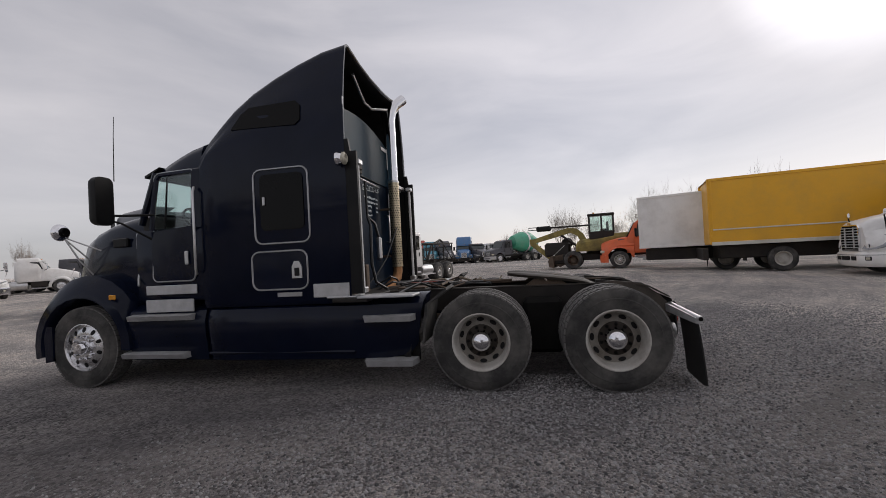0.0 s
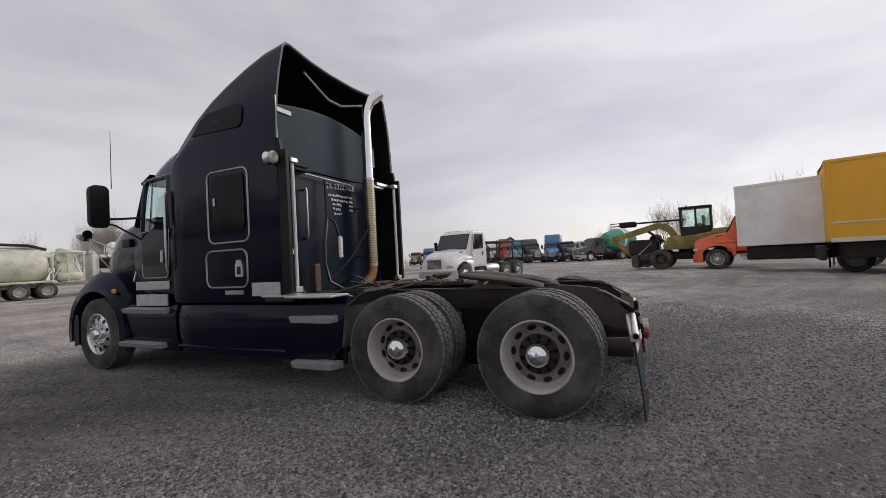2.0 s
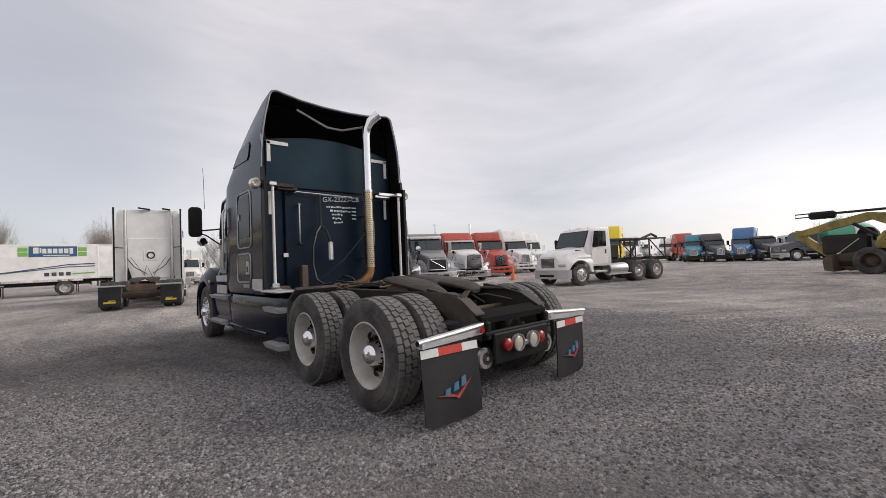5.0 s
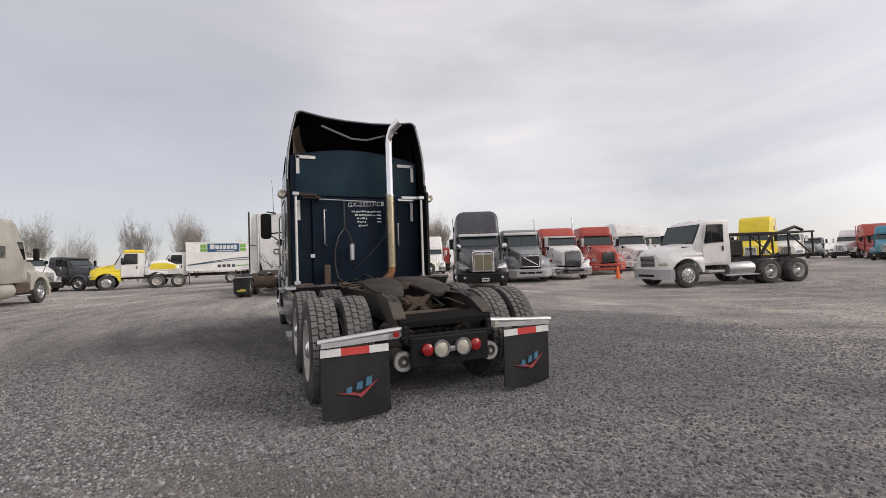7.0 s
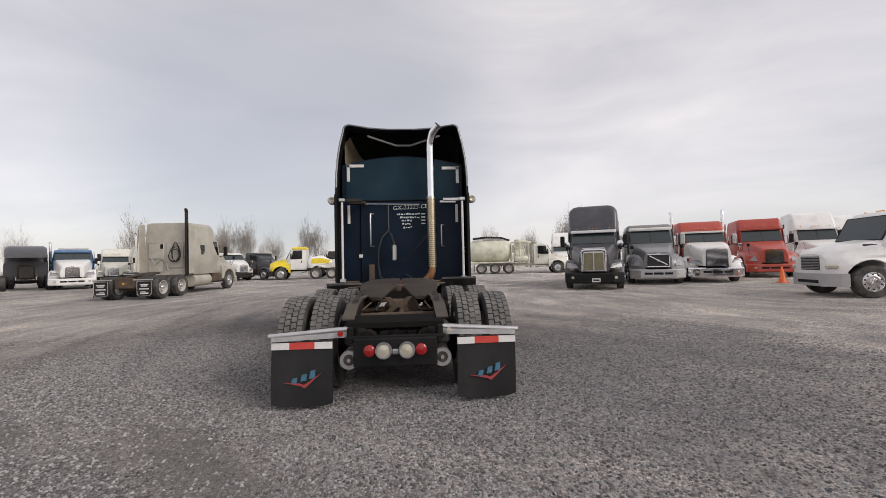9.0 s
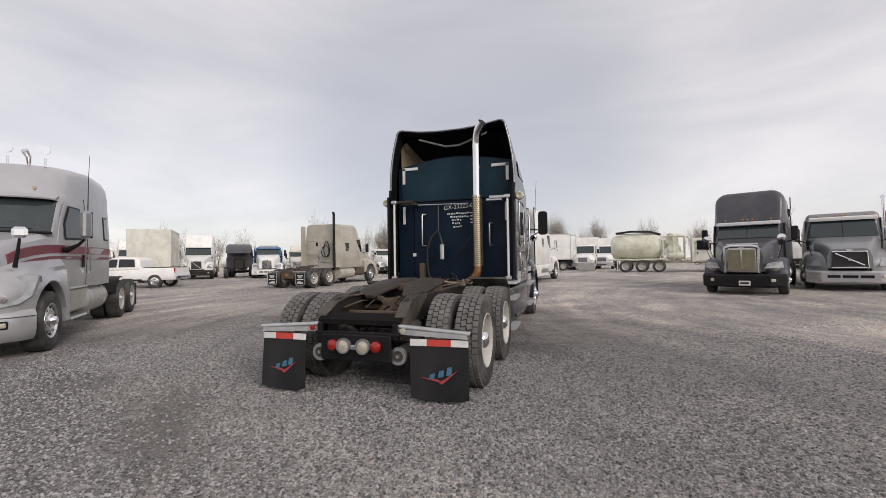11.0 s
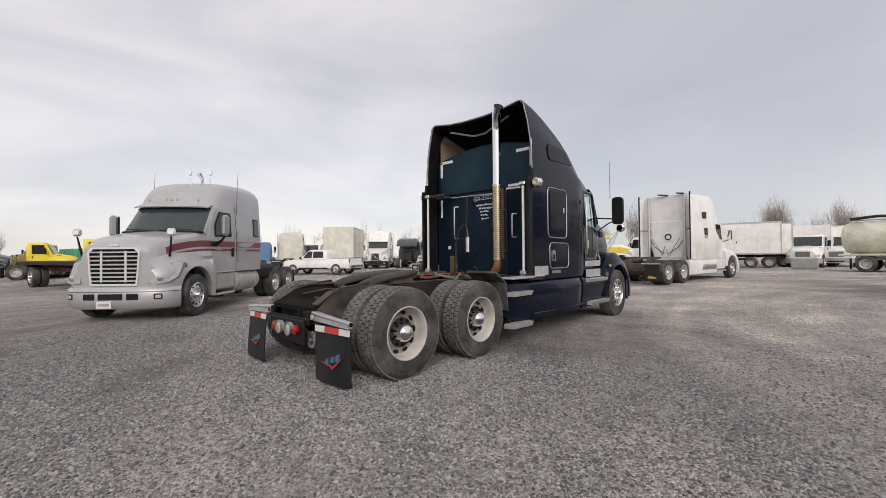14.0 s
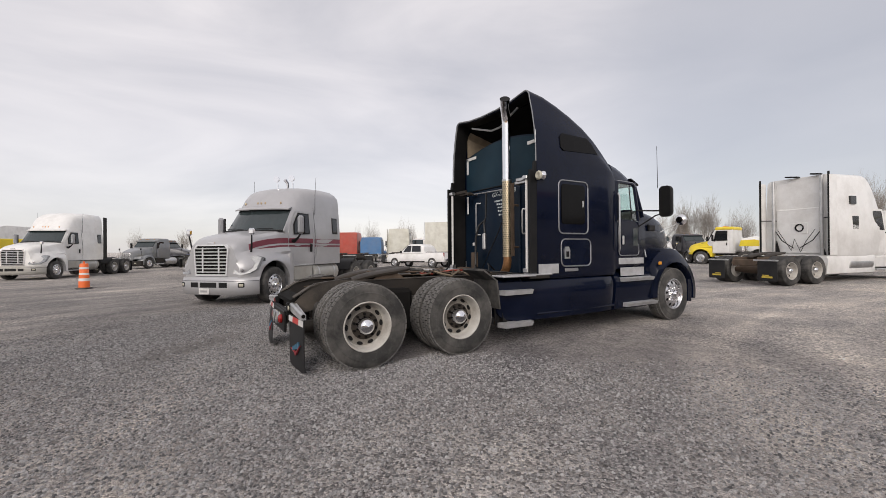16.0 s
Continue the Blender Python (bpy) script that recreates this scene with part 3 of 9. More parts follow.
def wheel(parent, x, y, z=0.505, side=1, kind="rear", detail=True, roll=0.0):
    """A wheel whose outer face looks to side; parts: tyre, tread, hub cap, hand holes, nuts."""
    at = Matrix.Translation((x, y, z)) @ Matrix.Rotation(0 if side > 0 else math.pi, 4, "Z") @ Matrix.Rotation(roll, 4, "X")
    front = kind == "front"
    rim = part("wheel", ME["front_rim"] if front else ME["rear_rim"], None, parent, at=at)
    part("tyre", ME["tyre"], None, rim)
    part("tread", ME["tread"], None, rim)
    if kind == "inner":
        return rim
    part("hub_cap", ME["front_hub"] if front else ME["hub"], None, rim)
    if not front:
        part("wheel_disc", ME["disc"], None, rim)
        part("hub_face", ME["hub_face"], None, rim, "greasy brown hub face")
    if detail:
        for k in range(10):
            a = 2 * math.pi * k / 10
            rr, xx = (0.222, 0.111) if front else (0.217, -0.014)
            tilt = Matrix.Rotation(a, 4, "X")
            part("hand_hole", ME["hole_alloy"] if front else ME["hole"], None, rim, at=tilt @ Matrix.Translation((xx, 0, rr)) @ Matrix.Rotation(radians(-16 if front else 12), 4, "Y"))
            a2 = a + math.pi / 10
            part("lug_nut", ME["nut_chrome"] if front else ME["nut"], None, rim, at=Matrix.Rotation(a2, 4, "X") @ Matrix.Translation((0.12 if front else 0.0, 0, 0.142)))
    return rim


# ---- the navy sleeper tractor ----
truck = root("semi_truck", "dark navy blue conventional sleeper semi tractor, dusty, parked on gravel", "truck", Matrix.Identity(4))
placed = set()


def slide(dy, dz=0.0, dx=0.0):
    """Shifts the parts of the navy tractor that were built since the last call along it."""
    for ob in truck.children:
        if ob not in placed:
            ob.matrix_basis = Matrix.Translation((dx, dy, dz)) @ ob.matrix_basis
            placed.add(ob)


def arc_ring(y, hw_low, hw_top, z0, z1, zs, r=0.16, n=5):
    """A cross-section at y: flat floor at z0, sides that lean in above zs, rounded shoulders, top at z1."""
    pts = [(-hw_low + 0.03, y, z0), (-hw_low, y, z0 + 0.05), (-hw_low, y, zs)]
    for k in range(n):
        a = math.pi / 2 * k / (n - 1)
        pts.append((-hw_top + r - r * math.cos(a), y, z1 - r + r * math.sin(a) * 1.0))
    return pts + [(-x, yy, z) for x, yy, z in pts[::-1]]


def roof_ring(y, hw, top, z0, z1, zs, r, dip, n=5):
    """A cross-section of the sleeper: sides that bow in towards the roof, a roof that sags by dip between its shoulders."""
    pts = [(-hw + 0.03, y, z0), (-hw, y, z0 + 0.05), (-hw, y, zs)]
    ze = z1 - r
    for k in (1, 2, 3):
        u = k / 4
        pts.append((-hw + (hw - top) * u ** 2.1, y, zs + (ze - zs) * u))
    for k in range(n):
        a = math.pi / 2 * k / (n - 1)
        pts.append((-top + r - r * math.cos(a), y, ze + r * math.sin(a)))
    pts += [(-top * 0.55, y, z1 - dip * 0.72), (-top * 0.22, y, z1 - dip)]
    return pts + [(-x, yy, z) for x, yy, z in pts[::-1]]


def sag(y):
    return 0.085 * (1 - step01(2.7, 3.2, y))


ROOF = [(4.53, 2.84), (4.42, 2.98), (4.27, 3.13), (4.10, 3.29), (3.86, 3.46), (3.58, 3.61), (3.28, 3.74), (2.98, 3.84), (2.69, 3.89)]


def roof_at(y):
    for (ya, za), (yb, zb) in zip(ROOF, ROOF[1:]):
        if yb <= y <= ya:
            return za + (zb - za) * (ya - y) / (ya - yb)
    return ROOF[-1][1]


def roof_side(y, z):
    """Half the width of the sleeper at height z."""
    z1 = roof_at(y)
    zs, ze = min(2.75, z1 - 0.28), z1 - 0.2 + 0.09 * step01(2.8, 3.6, z1)
    return 1.2 - (1.2 - top_half(y)) * min(1.0, max(0.0, (z - zs) / (ze - zs))) ** 2.1


def top_half(y):
    return 1.16 - 0.10 * step01(2.8, 3.8, roof_at(y))


g = Mesh()
rings = [roof_ring(y, 1.2 if y < 4.5 else 1.18, top_half(y), 0.95, z, min(2.75, z - 0.28), 0.2 - 0.09 * step01(2.8, 3.6, z), sag(y)) for y, z in ROOF]
g.loft(rings, True, False)
# inner skin of the rear overhang
inner = [[(x * 0.975, yy, z) for x, yy, z in roof_ring(y, 1.2, top_half(y), 0.95, roof_at(y) - 0.03, min(2.75, roof_at(y) - 0.3), 0.10, sag(y))] for y in (2.71, 2.83, 2.97)]
g.loft([rings[-1], inner[0]], False, False)
sleeper = part("sleeper", g, "navy", truck)
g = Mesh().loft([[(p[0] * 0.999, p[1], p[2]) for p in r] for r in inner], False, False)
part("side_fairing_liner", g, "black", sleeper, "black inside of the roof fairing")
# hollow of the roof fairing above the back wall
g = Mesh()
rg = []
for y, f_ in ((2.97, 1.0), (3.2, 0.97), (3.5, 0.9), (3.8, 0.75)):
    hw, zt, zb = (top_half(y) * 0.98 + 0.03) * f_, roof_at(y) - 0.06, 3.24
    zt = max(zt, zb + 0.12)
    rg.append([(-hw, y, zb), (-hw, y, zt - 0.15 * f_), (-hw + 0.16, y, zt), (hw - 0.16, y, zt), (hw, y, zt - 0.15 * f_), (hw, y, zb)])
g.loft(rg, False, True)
# rest of the hollow near-black, so its shade sits in the colour
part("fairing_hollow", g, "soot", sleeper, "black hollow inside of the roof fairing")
g = Mesh().loft([[(a[0] + 0.006, a[1] - 0.006, a[2] + 0.004), (b_[0] + 0.006, b_[1] - 0.006, b_[2]), (c_[0] - 0.05, c_[1] - 0.006, c_[2] - 0.05)] for a, b_, c_ in (q[:3] for q in rg)], False, False, False)
part("fairing_liner", g, "liner", sleeper, "dirt-stained beige liner of the roof fairing")
q = rg[-1]
g = Mesh().prism([(q[0][0] + 0.01, q[0][2] + 0.01), (q[1][0] + 0.01, q[1][2]), (q[2][0] - 0.04, q[2][2] - 0.03), (q[2][0] + 0.12, q[2][2] - 0.05), (-0.22, q[0][2] + 0.14), (0.06, q[0][2] + 0.01)], "y", 3.77, 3.79)
part("fairing_liner", g, "liner", sleeper, "dirt-stained beige liner of the roof fairing")
# back wall with arched top
g = Mesh()
arch = [(-1.12, 0.98), (-1.12, 3.21)] + [(-1.12 + 2.24 * k / 12, 3.21 + 0.16 * math.sin(math.pi * k / 12)) for k in range(1, 12)] + [(1.12, 3.21), (1.12, 0.98)]
g.prism(arch, "y", 2.955, 3.05)
back = part("back_wall", g, "navy_back", truck, "dull blue back wall of the sleeper")
g = Mesh()
up_arch = [(-1.04, 2.55)] + [(-1.04, 3.18)] + [(-1.04 + 2.08 * k / 12, 3.20 + 0.14 * math.sin(math.pi * k / 12)) for k in range(0, 13)] + [(1.04, 2.55)]
g.prism(up_arch, "y", 2.935, 2.965)
part("upper_panel", g, "teal_back", back, "dull teal upper back panel")
g = Mesh().box((-0.13, 2.94, 1.76), (1.34, 0.05, 1.54), 0.02)
part("lower_panel", g, "navy_back", back)
g = Mesh().box((-0.13, 2.92, 2.535), (1.36, 0.03, 0.02), 0.006)
part("panel_seam", g, "black", back)
# roof stay inside the fairing
g = Mesh().tube([(-0.62, 2.78, 3.70), (-0.30, 2.82, 3.60), (-0.10, 2.84, 3.54), (0.16, 2.84, 3.54), (0.45, 2.78, 3.62), (0.70, 2.76, 3.70)], 0.018, 6)
part("roof_stay", g, "steel", sleeper)
# rear edge trim of the roof fairing
g = Mesh().tube([(p[0] * 0.985, 2.70, p[2] - 0.006) for p in rings[-1][2:-2]], 0.014, 6)
part("edge_trim", g, "gunmetal", sleeper, "grey rubber edge of the fairing")
# L-shaped reflective strips
for sx in (-1, 1):
    g = Mesh().box((sx * 1.0, 2.925, 3.05), (0.055, 0.012, 0.31), 0.003).box((sx * 0.87, 2.925, 3.185), (0.32, 0.012, 0.055), 0.003)
    if sx > 0:
        g.moved(Matrix.Translation((0.03, 0, -0.05)))
    part("corner_tape", g, "tape_white", back, "white corner tape")
    g = Mesh().box((sx * 1.0, 2.922, 2.28), (0.05, 0.012, 0.34), 0.003)
    part("side_tape", g, "tape_white", back, "white upright tape")
# side extenders
for sx in (-1, 1):
    g = Mesh().prism([(2.56, 1.05), (2.70, 1.05), (2.70, 2.74), (2.65, 2.74), (2.63, 2.60), (2.56, 2.60)], "x", sx * 1.155, sx * 1.197)
    part("side_extender", g, "black", truck, "black rubber side extender")
    g = Mesh().tube([(sx * 1.07, 2.60, 1.09), (sx * 1.07, 2.60, 2.48)], 0.021, 8)
    rod = part("extender_rod", g, "tape_white", truck, "white steel upright rod")
    for z in (2.50, 1.08):
        part("rod_bracket", Mesh().box((sx * 1.07, 2.60, z), (0.105, 0.085, 0.06), 0.01), "steel", rod)
    g = Mesh().box((sx * 0.90, 2.70, 2.51), (0.34, 0.05, 0.055), 0.008, None).box((sx * 0.82, 2.76, 2.47), (0.30, 0.12, 0.05), 0.01)
    part("extender_arm", g, "steel" if sx > 0 else "grease", truck)
    # bright edge strip of the fairing
    g = Mesh().box((sx * 1.175, 2.695, 2.98), (0.012, 0.012, 0.48), 0.003)
    part("edge_strip", g, "trim", sleeper)


def rounded_loop(y0, y1, z0, z1, r, x, n=5):
    pts = []
    for cy, cz, a0 in ((y1 - r, z1 - r, 0), (y0 + r, z1 - r, 90), (y0 + r, z0 + r, 180), (y1 - r, z0 + r, 270)):
        for k in range(n):
            a = radians(a0 + 90 * k / (n - 1))
            pts.append((x, cy + r * math.cos(a), cz + r * math.sin(a)))
    return pts


def pillow(c, s_, r, n=5):
    """A housing with rounded corners and a domed front, its open face towards -y."""
    def loop(k):
        pts = []
        for cx, cz, a0 in ((1, 1, 0), (-1, 1, 90), (-1, -1, 180), (1, -1, 270)):
            for i in range(n):
                a = radians(a0 + 90 * i / (n - 1))
                pts.append(((cx * (s_[0] / 2 - r) + r * math.cos(a)) * k, (cz * (s_[2] / 2 - r) + r * math.sin(a)) * (0.5 + 0.5 * k)))
        return pts
    return Mesh().loft([[(c[0] + x, c[1] + s_[1] * t, c[2] + z) for x, z in loop(k)] for t, k in ((-0.5, 0.97), (-0.46, 1.0), (0.05, 0.98), (0.3, 0.88), (0.44, 0.66), (0.5, 0.35))])


def side_panel(y0, y1, z0, z1, r, x, t):
    pts = rounded_loop(y0, y1, z0, z1, r, x)
    return Mesh().loft([pts, [(p[0] + t, p[1], p[2]) for p in pts]])


for sx in (-1, 1):
    x = sx * 1.2
    # sleeper window with its grey rim
    win = part("sleeper_window", side_panel(3.20, 3.73, 1.80, 2.43, 0.06, x - sx * 0.01, sx * 0.022), "sleepglass", truck, "dark tinted sleeper window")
    lp = rounded_loop(3.14, 3.81, 1.65, 2.49, 0.09, x + sx * 0.006)
    part("window_rim", Mesh().tube(lp + lp[:1], 0.011, 6, False), "trim", win)
    part("window_latch", Mesh().box((x + sx * 0.02, 3.68, 2.13), (0.02, 0.03, 0.10), 0.006), "steel", win)
    # baggage door
    hat = part("baggage_door", side_panel(3.20, 3.86, 1.14, 1.55, 0.08, x - sx * 0.01, sx * 0.016), "navy", truck)
    lp = rounded_loop(3.19, 3.87, 1.13, 1.56, 0.09, x + sx * 0.006)
    part("door_rim", Mesh().tube(lp + lp[:1], 0.011, 6, False), "trim", hat)
    part("paddle_latch", Mesh().prism([(3.25, 1.25), (3.37, 1.25), (3.37, 1.38), (3.34, 1.44), (3.28, 1.44), (3.25, 1.38)], "x", x + sx * 0.005, x + sx * 0.025), "steel", hat)
    part("latch_cup", Mesh().box((x + sx * 0.024, 3.31, 1.32), (0.012, 0.06, 0.09), 0.004), "black", hat)
    # roof side window
    ww = x - sx * 0.075
    pts = [(4.08, 2.99), (3.97, 3.17), (3.86, 3.24), (3.26, 3.24), (3.20, 3.18), (3.20, 3.01), (3.26, 2.96)]
    rw = Mesh().loft([[(sx * (roof_side(yy, zz) + d), yy, zz) for yy, zz in pts] for d in (0.014, -0.01)])
    part("roof_window", rw, "sleepglass", truck, "tinted roof side window")
    # aluminium kick plate at the rear foot of the sleeper
    part("kick_plate", Mesh().box((x + sx * 0.006, 2.92, 1.10), (0.016, 0.42, 0.15), 0.004), "tread_plate", truck)
    part("name_plate", Mesh().box((x + sx * 0.005, 3.42, 1.07), (0.012, 0.30, 0.05), 0.004), "trim", truck)
    # side lamp on a stub
    lamp = part("work_lamp", Mesh().lathe([(0.0, 0.03), (0.03, 0.055), (0.07, 0.075), (0.09, 0.075)], 18, "y", (sx * 1.265, 2.66, 2.51)), "chrome", truck, "chrome round work lamp")
    part("lens", Mesh().lathe([(0.0, 0.0), (-0.015, 0.05), (0.0, 0.068), (0.02, 0.068)], 18, "y", (sx * 1.265, 2.66, 2.51)), "lens_clear", lamp)
    part("lamp_stub", Mesh().tube([(sx * 1.2, 2.72, 2.51), (sx * 1.265, 2.72, 2.51)], 0.014, 6), "black", lamp)

slide(0)
# cab: lower body, roof, pillars and glass round a dark interior
g = Mesh()
g.loft([[(-hw + 0.02, y, 1.0), (-hw, y, 1.05), (-hw, y, 1.80), (-hw + 0.03, y, 1.87), (hw - 0.03, y, 1.87), (hw, y, 1.80), (hw, y, 1.05), (hw - 0.02, y, 1.0)] for y, hw in ((4.94, 1.17), (5.2, 1.15), (5.62, 1.10), (5.8, 1.08), (6.0, 1.04))])
cab = part("cab", g, "navy", truck)
rr_ = []
for y, z, ht in ((4.94, 2.88, 1.12), (5.12, 2.85, 1.09), (5.3, 2.80, 1.06), (5.5, 2.73, 1.03), (5.72, 2.64, 0.99)):
    top = [(-ht - 0.02, y, 2.52), (-ht, y, z - 0.13), (-ht + 0.04, y, z - 0.05), (-ht + 0.13, y, z)]
    rr_.append(top + [(-a, b_, c_) for a, b_, c_ in top[::-1]])
part("cab_roof", Mesh().loft(rr_), "navy", cab)
for sx in (-1, 1):
    part("windshield_pillar", Mesh().tube([(sx * 1.01, 5.70, 2.58), (sx * 1.03, 5.79, 2.28), (sx * 1.05, 5.90, 1.94)], 0.04, 8), "navy", cab)
    part("rear_pillar", Mesh().box((sx * 1.13, 5.0, 2.2), (0.07, 0.12, 0.72), 0.015), "navy", cab)
    seat = part("seat", Mesh().box((sx * 0.52, 5.08, 2.08), (0.50, 0.14, 0.50), 0.06).box((sx * 0.52, 5.06, 2.42), (0.26, 0.10, 0.16), 0.04), "interior", cab, "dark cloth seat back")
part("cab_floor", Mesh().box((0, 5.42, 1.885), (2.02, 0.9, 0.03), 0.01), "interior", cab)
part("dashboard", Mesh().prism([(5.62, 1.88), (5.95, 1.88), (5.95, 2.02), (5.80, 2.06), (5.66, 2.0)], "x", -0.98, 0.98), "interior", cab)
ring = [(-0.52 + 0.22 * math.cos(radians(a)), 5.56 + 0.09 * math.sin(radians(a)), 2.02 + 0.16 * math.sin(radians(a))) for a in range(0, 361, 24)]
part("steering_wheel", Mesh().tube(ring, 0.016, 6, False), "black", cab)
ws = Mesh()
for a, b_ in ((-0.98, -0.02), (0.02, 0.98)):
    ws.loft([[(a * 0.97, 5.71, 2.565), (b_ * 0.97, 5.74, 2.575), (b_, 5.92, 1.98), (a, 5.88, 1.96)], [(a * 0.97, 5.718, 2.57), (b_ * 0.97, 5.748, 2.58), (b_, 5.928, 1.985), (a, 5.888, 1.965)]])
part("windshield", ws, "clearglass", cab).visible_shadow = False
part("sun_visor", Mesh().loft([[(-1.0, 5.66, 2.66), (1.0, 5.66, 2.66), (1.0, 5.70, 2.62), (-1.0, 5.70, 2.62)], [(-0.98, 5.90, 2.57), (0.98, 5.90, 2.57), (0.98, 5.90, 2.54), (-0.98, 5.90, 2.54)]]), "black", cab)
for sx in (-1, 1):
    part("roof_marker", Mesh().box((sx * 0.8, 5.55, 2.68), (0.08, 0.06, 0.04), 0.015), "lens_amber", cab)
    xo = 1.15

    def dx(yy):
        return sx * (1.172 - 0.10 * (yy - 4.94))
    dp = rounded_loop(5.05, 5.70, 1.23, 2.56, 0.07, 0)
    dp = [(dx(p[1]) * (1 - 0.045 * max(0, p[2] - 2.0) / 0.6), p[1] if p[2] < 2.1 or p[1] < 5.4 else p[1] - 0.04 * (p[2] - 2.1) / 0.5, p[2]) for p in dp]
    low = [p for p in dp if p[2] < 1.9]
    low = sorted([p for p in low if p[1] < 5.4], key=lambda p: -p[2]) + sorted([p for p in low if p[1] >= 5.4], key=lambda p: p[2])
    low = [(dx(5.05), 5.05, 1.88)] + low + [(dx(5.70), 5.70, 1.84)]
    door = part("door", Mesh().loft([low, [(p[0] + sx * 0.018, p[1], p[2]) for p in low]]), "navy", truck)
    fr_ = [(5.06, 1.88), (5.06, 2.50), (5.10, 2.535), (5.58, 2.535), (5.64, 2.48), (5.68, 2.12), (5.70, 1.86)]
    part("window_frame", Mesh().tube([(dx(a_) * (1 - 0.045 * max(0, c_ - 2.0) / 0.6) + sx * 0.004, a_, c_) for a_, c_ in fr_], 0.03, 6), "navy", door)
    part("door_rim", Mesh().tube([(p[0] + sx * 0.014, p[1], p[2]) for p in dp + dp[:1]], 0.010, 6, False), "trim", door)
    wp = [(5.06, 1.86), (5.69, 1.84), (5.67, 2.16), (5.62, 2.52), (5.07, 2.53)]
    wv = [(dx(yy) * (1 - 0.045 * max(0, zz - 2.0) / 0.6) + sx * 0.002, yy, zz) for yy, zz in wp]
    part("door_window", Mesh().loft([wv, [(p[0] + sx * 0.006, p[1], p[2]) for p in wv]]), "clearglass", door).visible_shadow = False
    part("vent_post", Mesh().tube([(dx(5.50), 5.50, 1.86), (dx(5.50) * 0.965, 5.47, 2.50)], 0.012, 6), "black", door)
    part("door_handle", Mesh().box((dx(5.13) + sx * 0.035, 5.15, 1.50), (0.03, 0.05, 0.16), 0.01), "steel", door)
    if sx > 0:
        lw = [(5.50, 1.40), (5.66, 1.40), (5.66, 1.72), (5.50, 1.72)]
        part("peep_window", Mesh().loft([[(dx(yy) + sx * 0.014, yy, zz) for yy, zz in lw], [(dx(yy) + sx * 0.024, yy, zz) for yy, zz in lw]]), "cabglass", door)
    part("grab_rail", Mesh().tube([(sx * 1.21, 5.0, 1.30), (sx * 1.235, 4.99, 1.36), (sx * 1.235, 4.99, 2.26), (sx * 1.20, 5.0, 2.32)], 0.016, 8), "steel", truck)
    # mirrors
    mir = part("mirror", pillow((sx * 1.46, 6.02, 2.20), (0.22, 0.14, 0.56), 0.07), "black", truck, "tall black door mirror")
    part("mirror_glass", Mesh().box((sx * 1.46, 5.968, 2.22), (0.17, 0.008, 0.46), 0.002), "chrome", mir)
    part("mirror_arm", Mesh().tube([(sx * 1.10, 5.66, 2.05), (sx * 1.30, 5.90, 2.04), (sx * 1.42, 6.02, 2.04)], 0.016, 6).tube([(sx * 1.10, 5.70, 1.75), (sx * 1.30, 5.92, 1.95), (sx * 1.42, 6.02, 2.0)], 0.014, 6), "black", mir)
    # round hood mirror on a tripod
    hm = part("hood_mirror", Mesh().lathe([(0.0, 0.0), (0.02, 0.06), (0.05, 0.10), (0.08, 0.11), (0.085, 0.0)], 20, "y", (sx * 1.13, 6.98, 1.92)), "chrome", truck, "round chrome hood mirror")
    # dark disc painted for what the mirror reflects
    part("mirror_face", Mesh().lathe([(-0.004, 0.0), (-0.012, 0.05), (0.0, 0.062), (0.02, 0.062)], 20, "y", (sx * 1.13, 6.975, 1.92)), "sleepglass", hm)
    part("mirror_leg", Mesh().tube([(sx * 1.10, 7.04, 1.86), (sx * 0.98, 6.96, 1.55), (sx * 0.86, 6.9, 1.36)], 0.010, 6).tube([(sx * 1.10, 7.04, 1.86), (sx * 0.86, 6.72, 1.66)], 0.010, 6).tube([(sx * 1.09, 7.04, 1.84), (sx * 0.9, 6.9, 1.56)], 0.010, 6), "steel", hm)
    part("antenna", Mesh().tube([(sx * 1.30, 6.0, 2.46), (sx * 1.31, 5.97, 3.0), (sx * 1.33, 5.93, 3.22)], [0.006, 0.004, 0.003], 5), "black", truck)

slide(-0.41, 0.05)
# hood
g = Mesh()
hr = []
for y, z, hw, z0 in ((5.50, 2.16, 0.99, 1.0), (5.85, 2.13, 0.96, 1.0), (6.2, 2.08, 0.91, 1.0), (6.5, 2.00, 0.85, 0.95), (6.75, 1.90, 0.77, 0.9), (6.93, 1.75, 0.67, 0.85), (7.04, 1.52, 0.55, 0.8), (7.08, 1.25, 0.46, 0.8)):
    hr.append(arc_ring(y, hw, hw - 0.04, z0, z, z - 0.35, 0.20))
g.loft(hr)
hood = part("hood", g, "navy", truck)
part("grille", Mesh().loft([[(-0.36, 7.02, 1.44), (0.36, 7.02, 1.44), (0.40, 7.10, 0.72), (-0.40, 7.10, 0.72)], [(-0.33, 7.08, 1.40), (0.33, 7.08, 1.40), (0.37, 7.14, 0.75), (-0.37, 7.14, 0.75)]]), "chrome", truck)
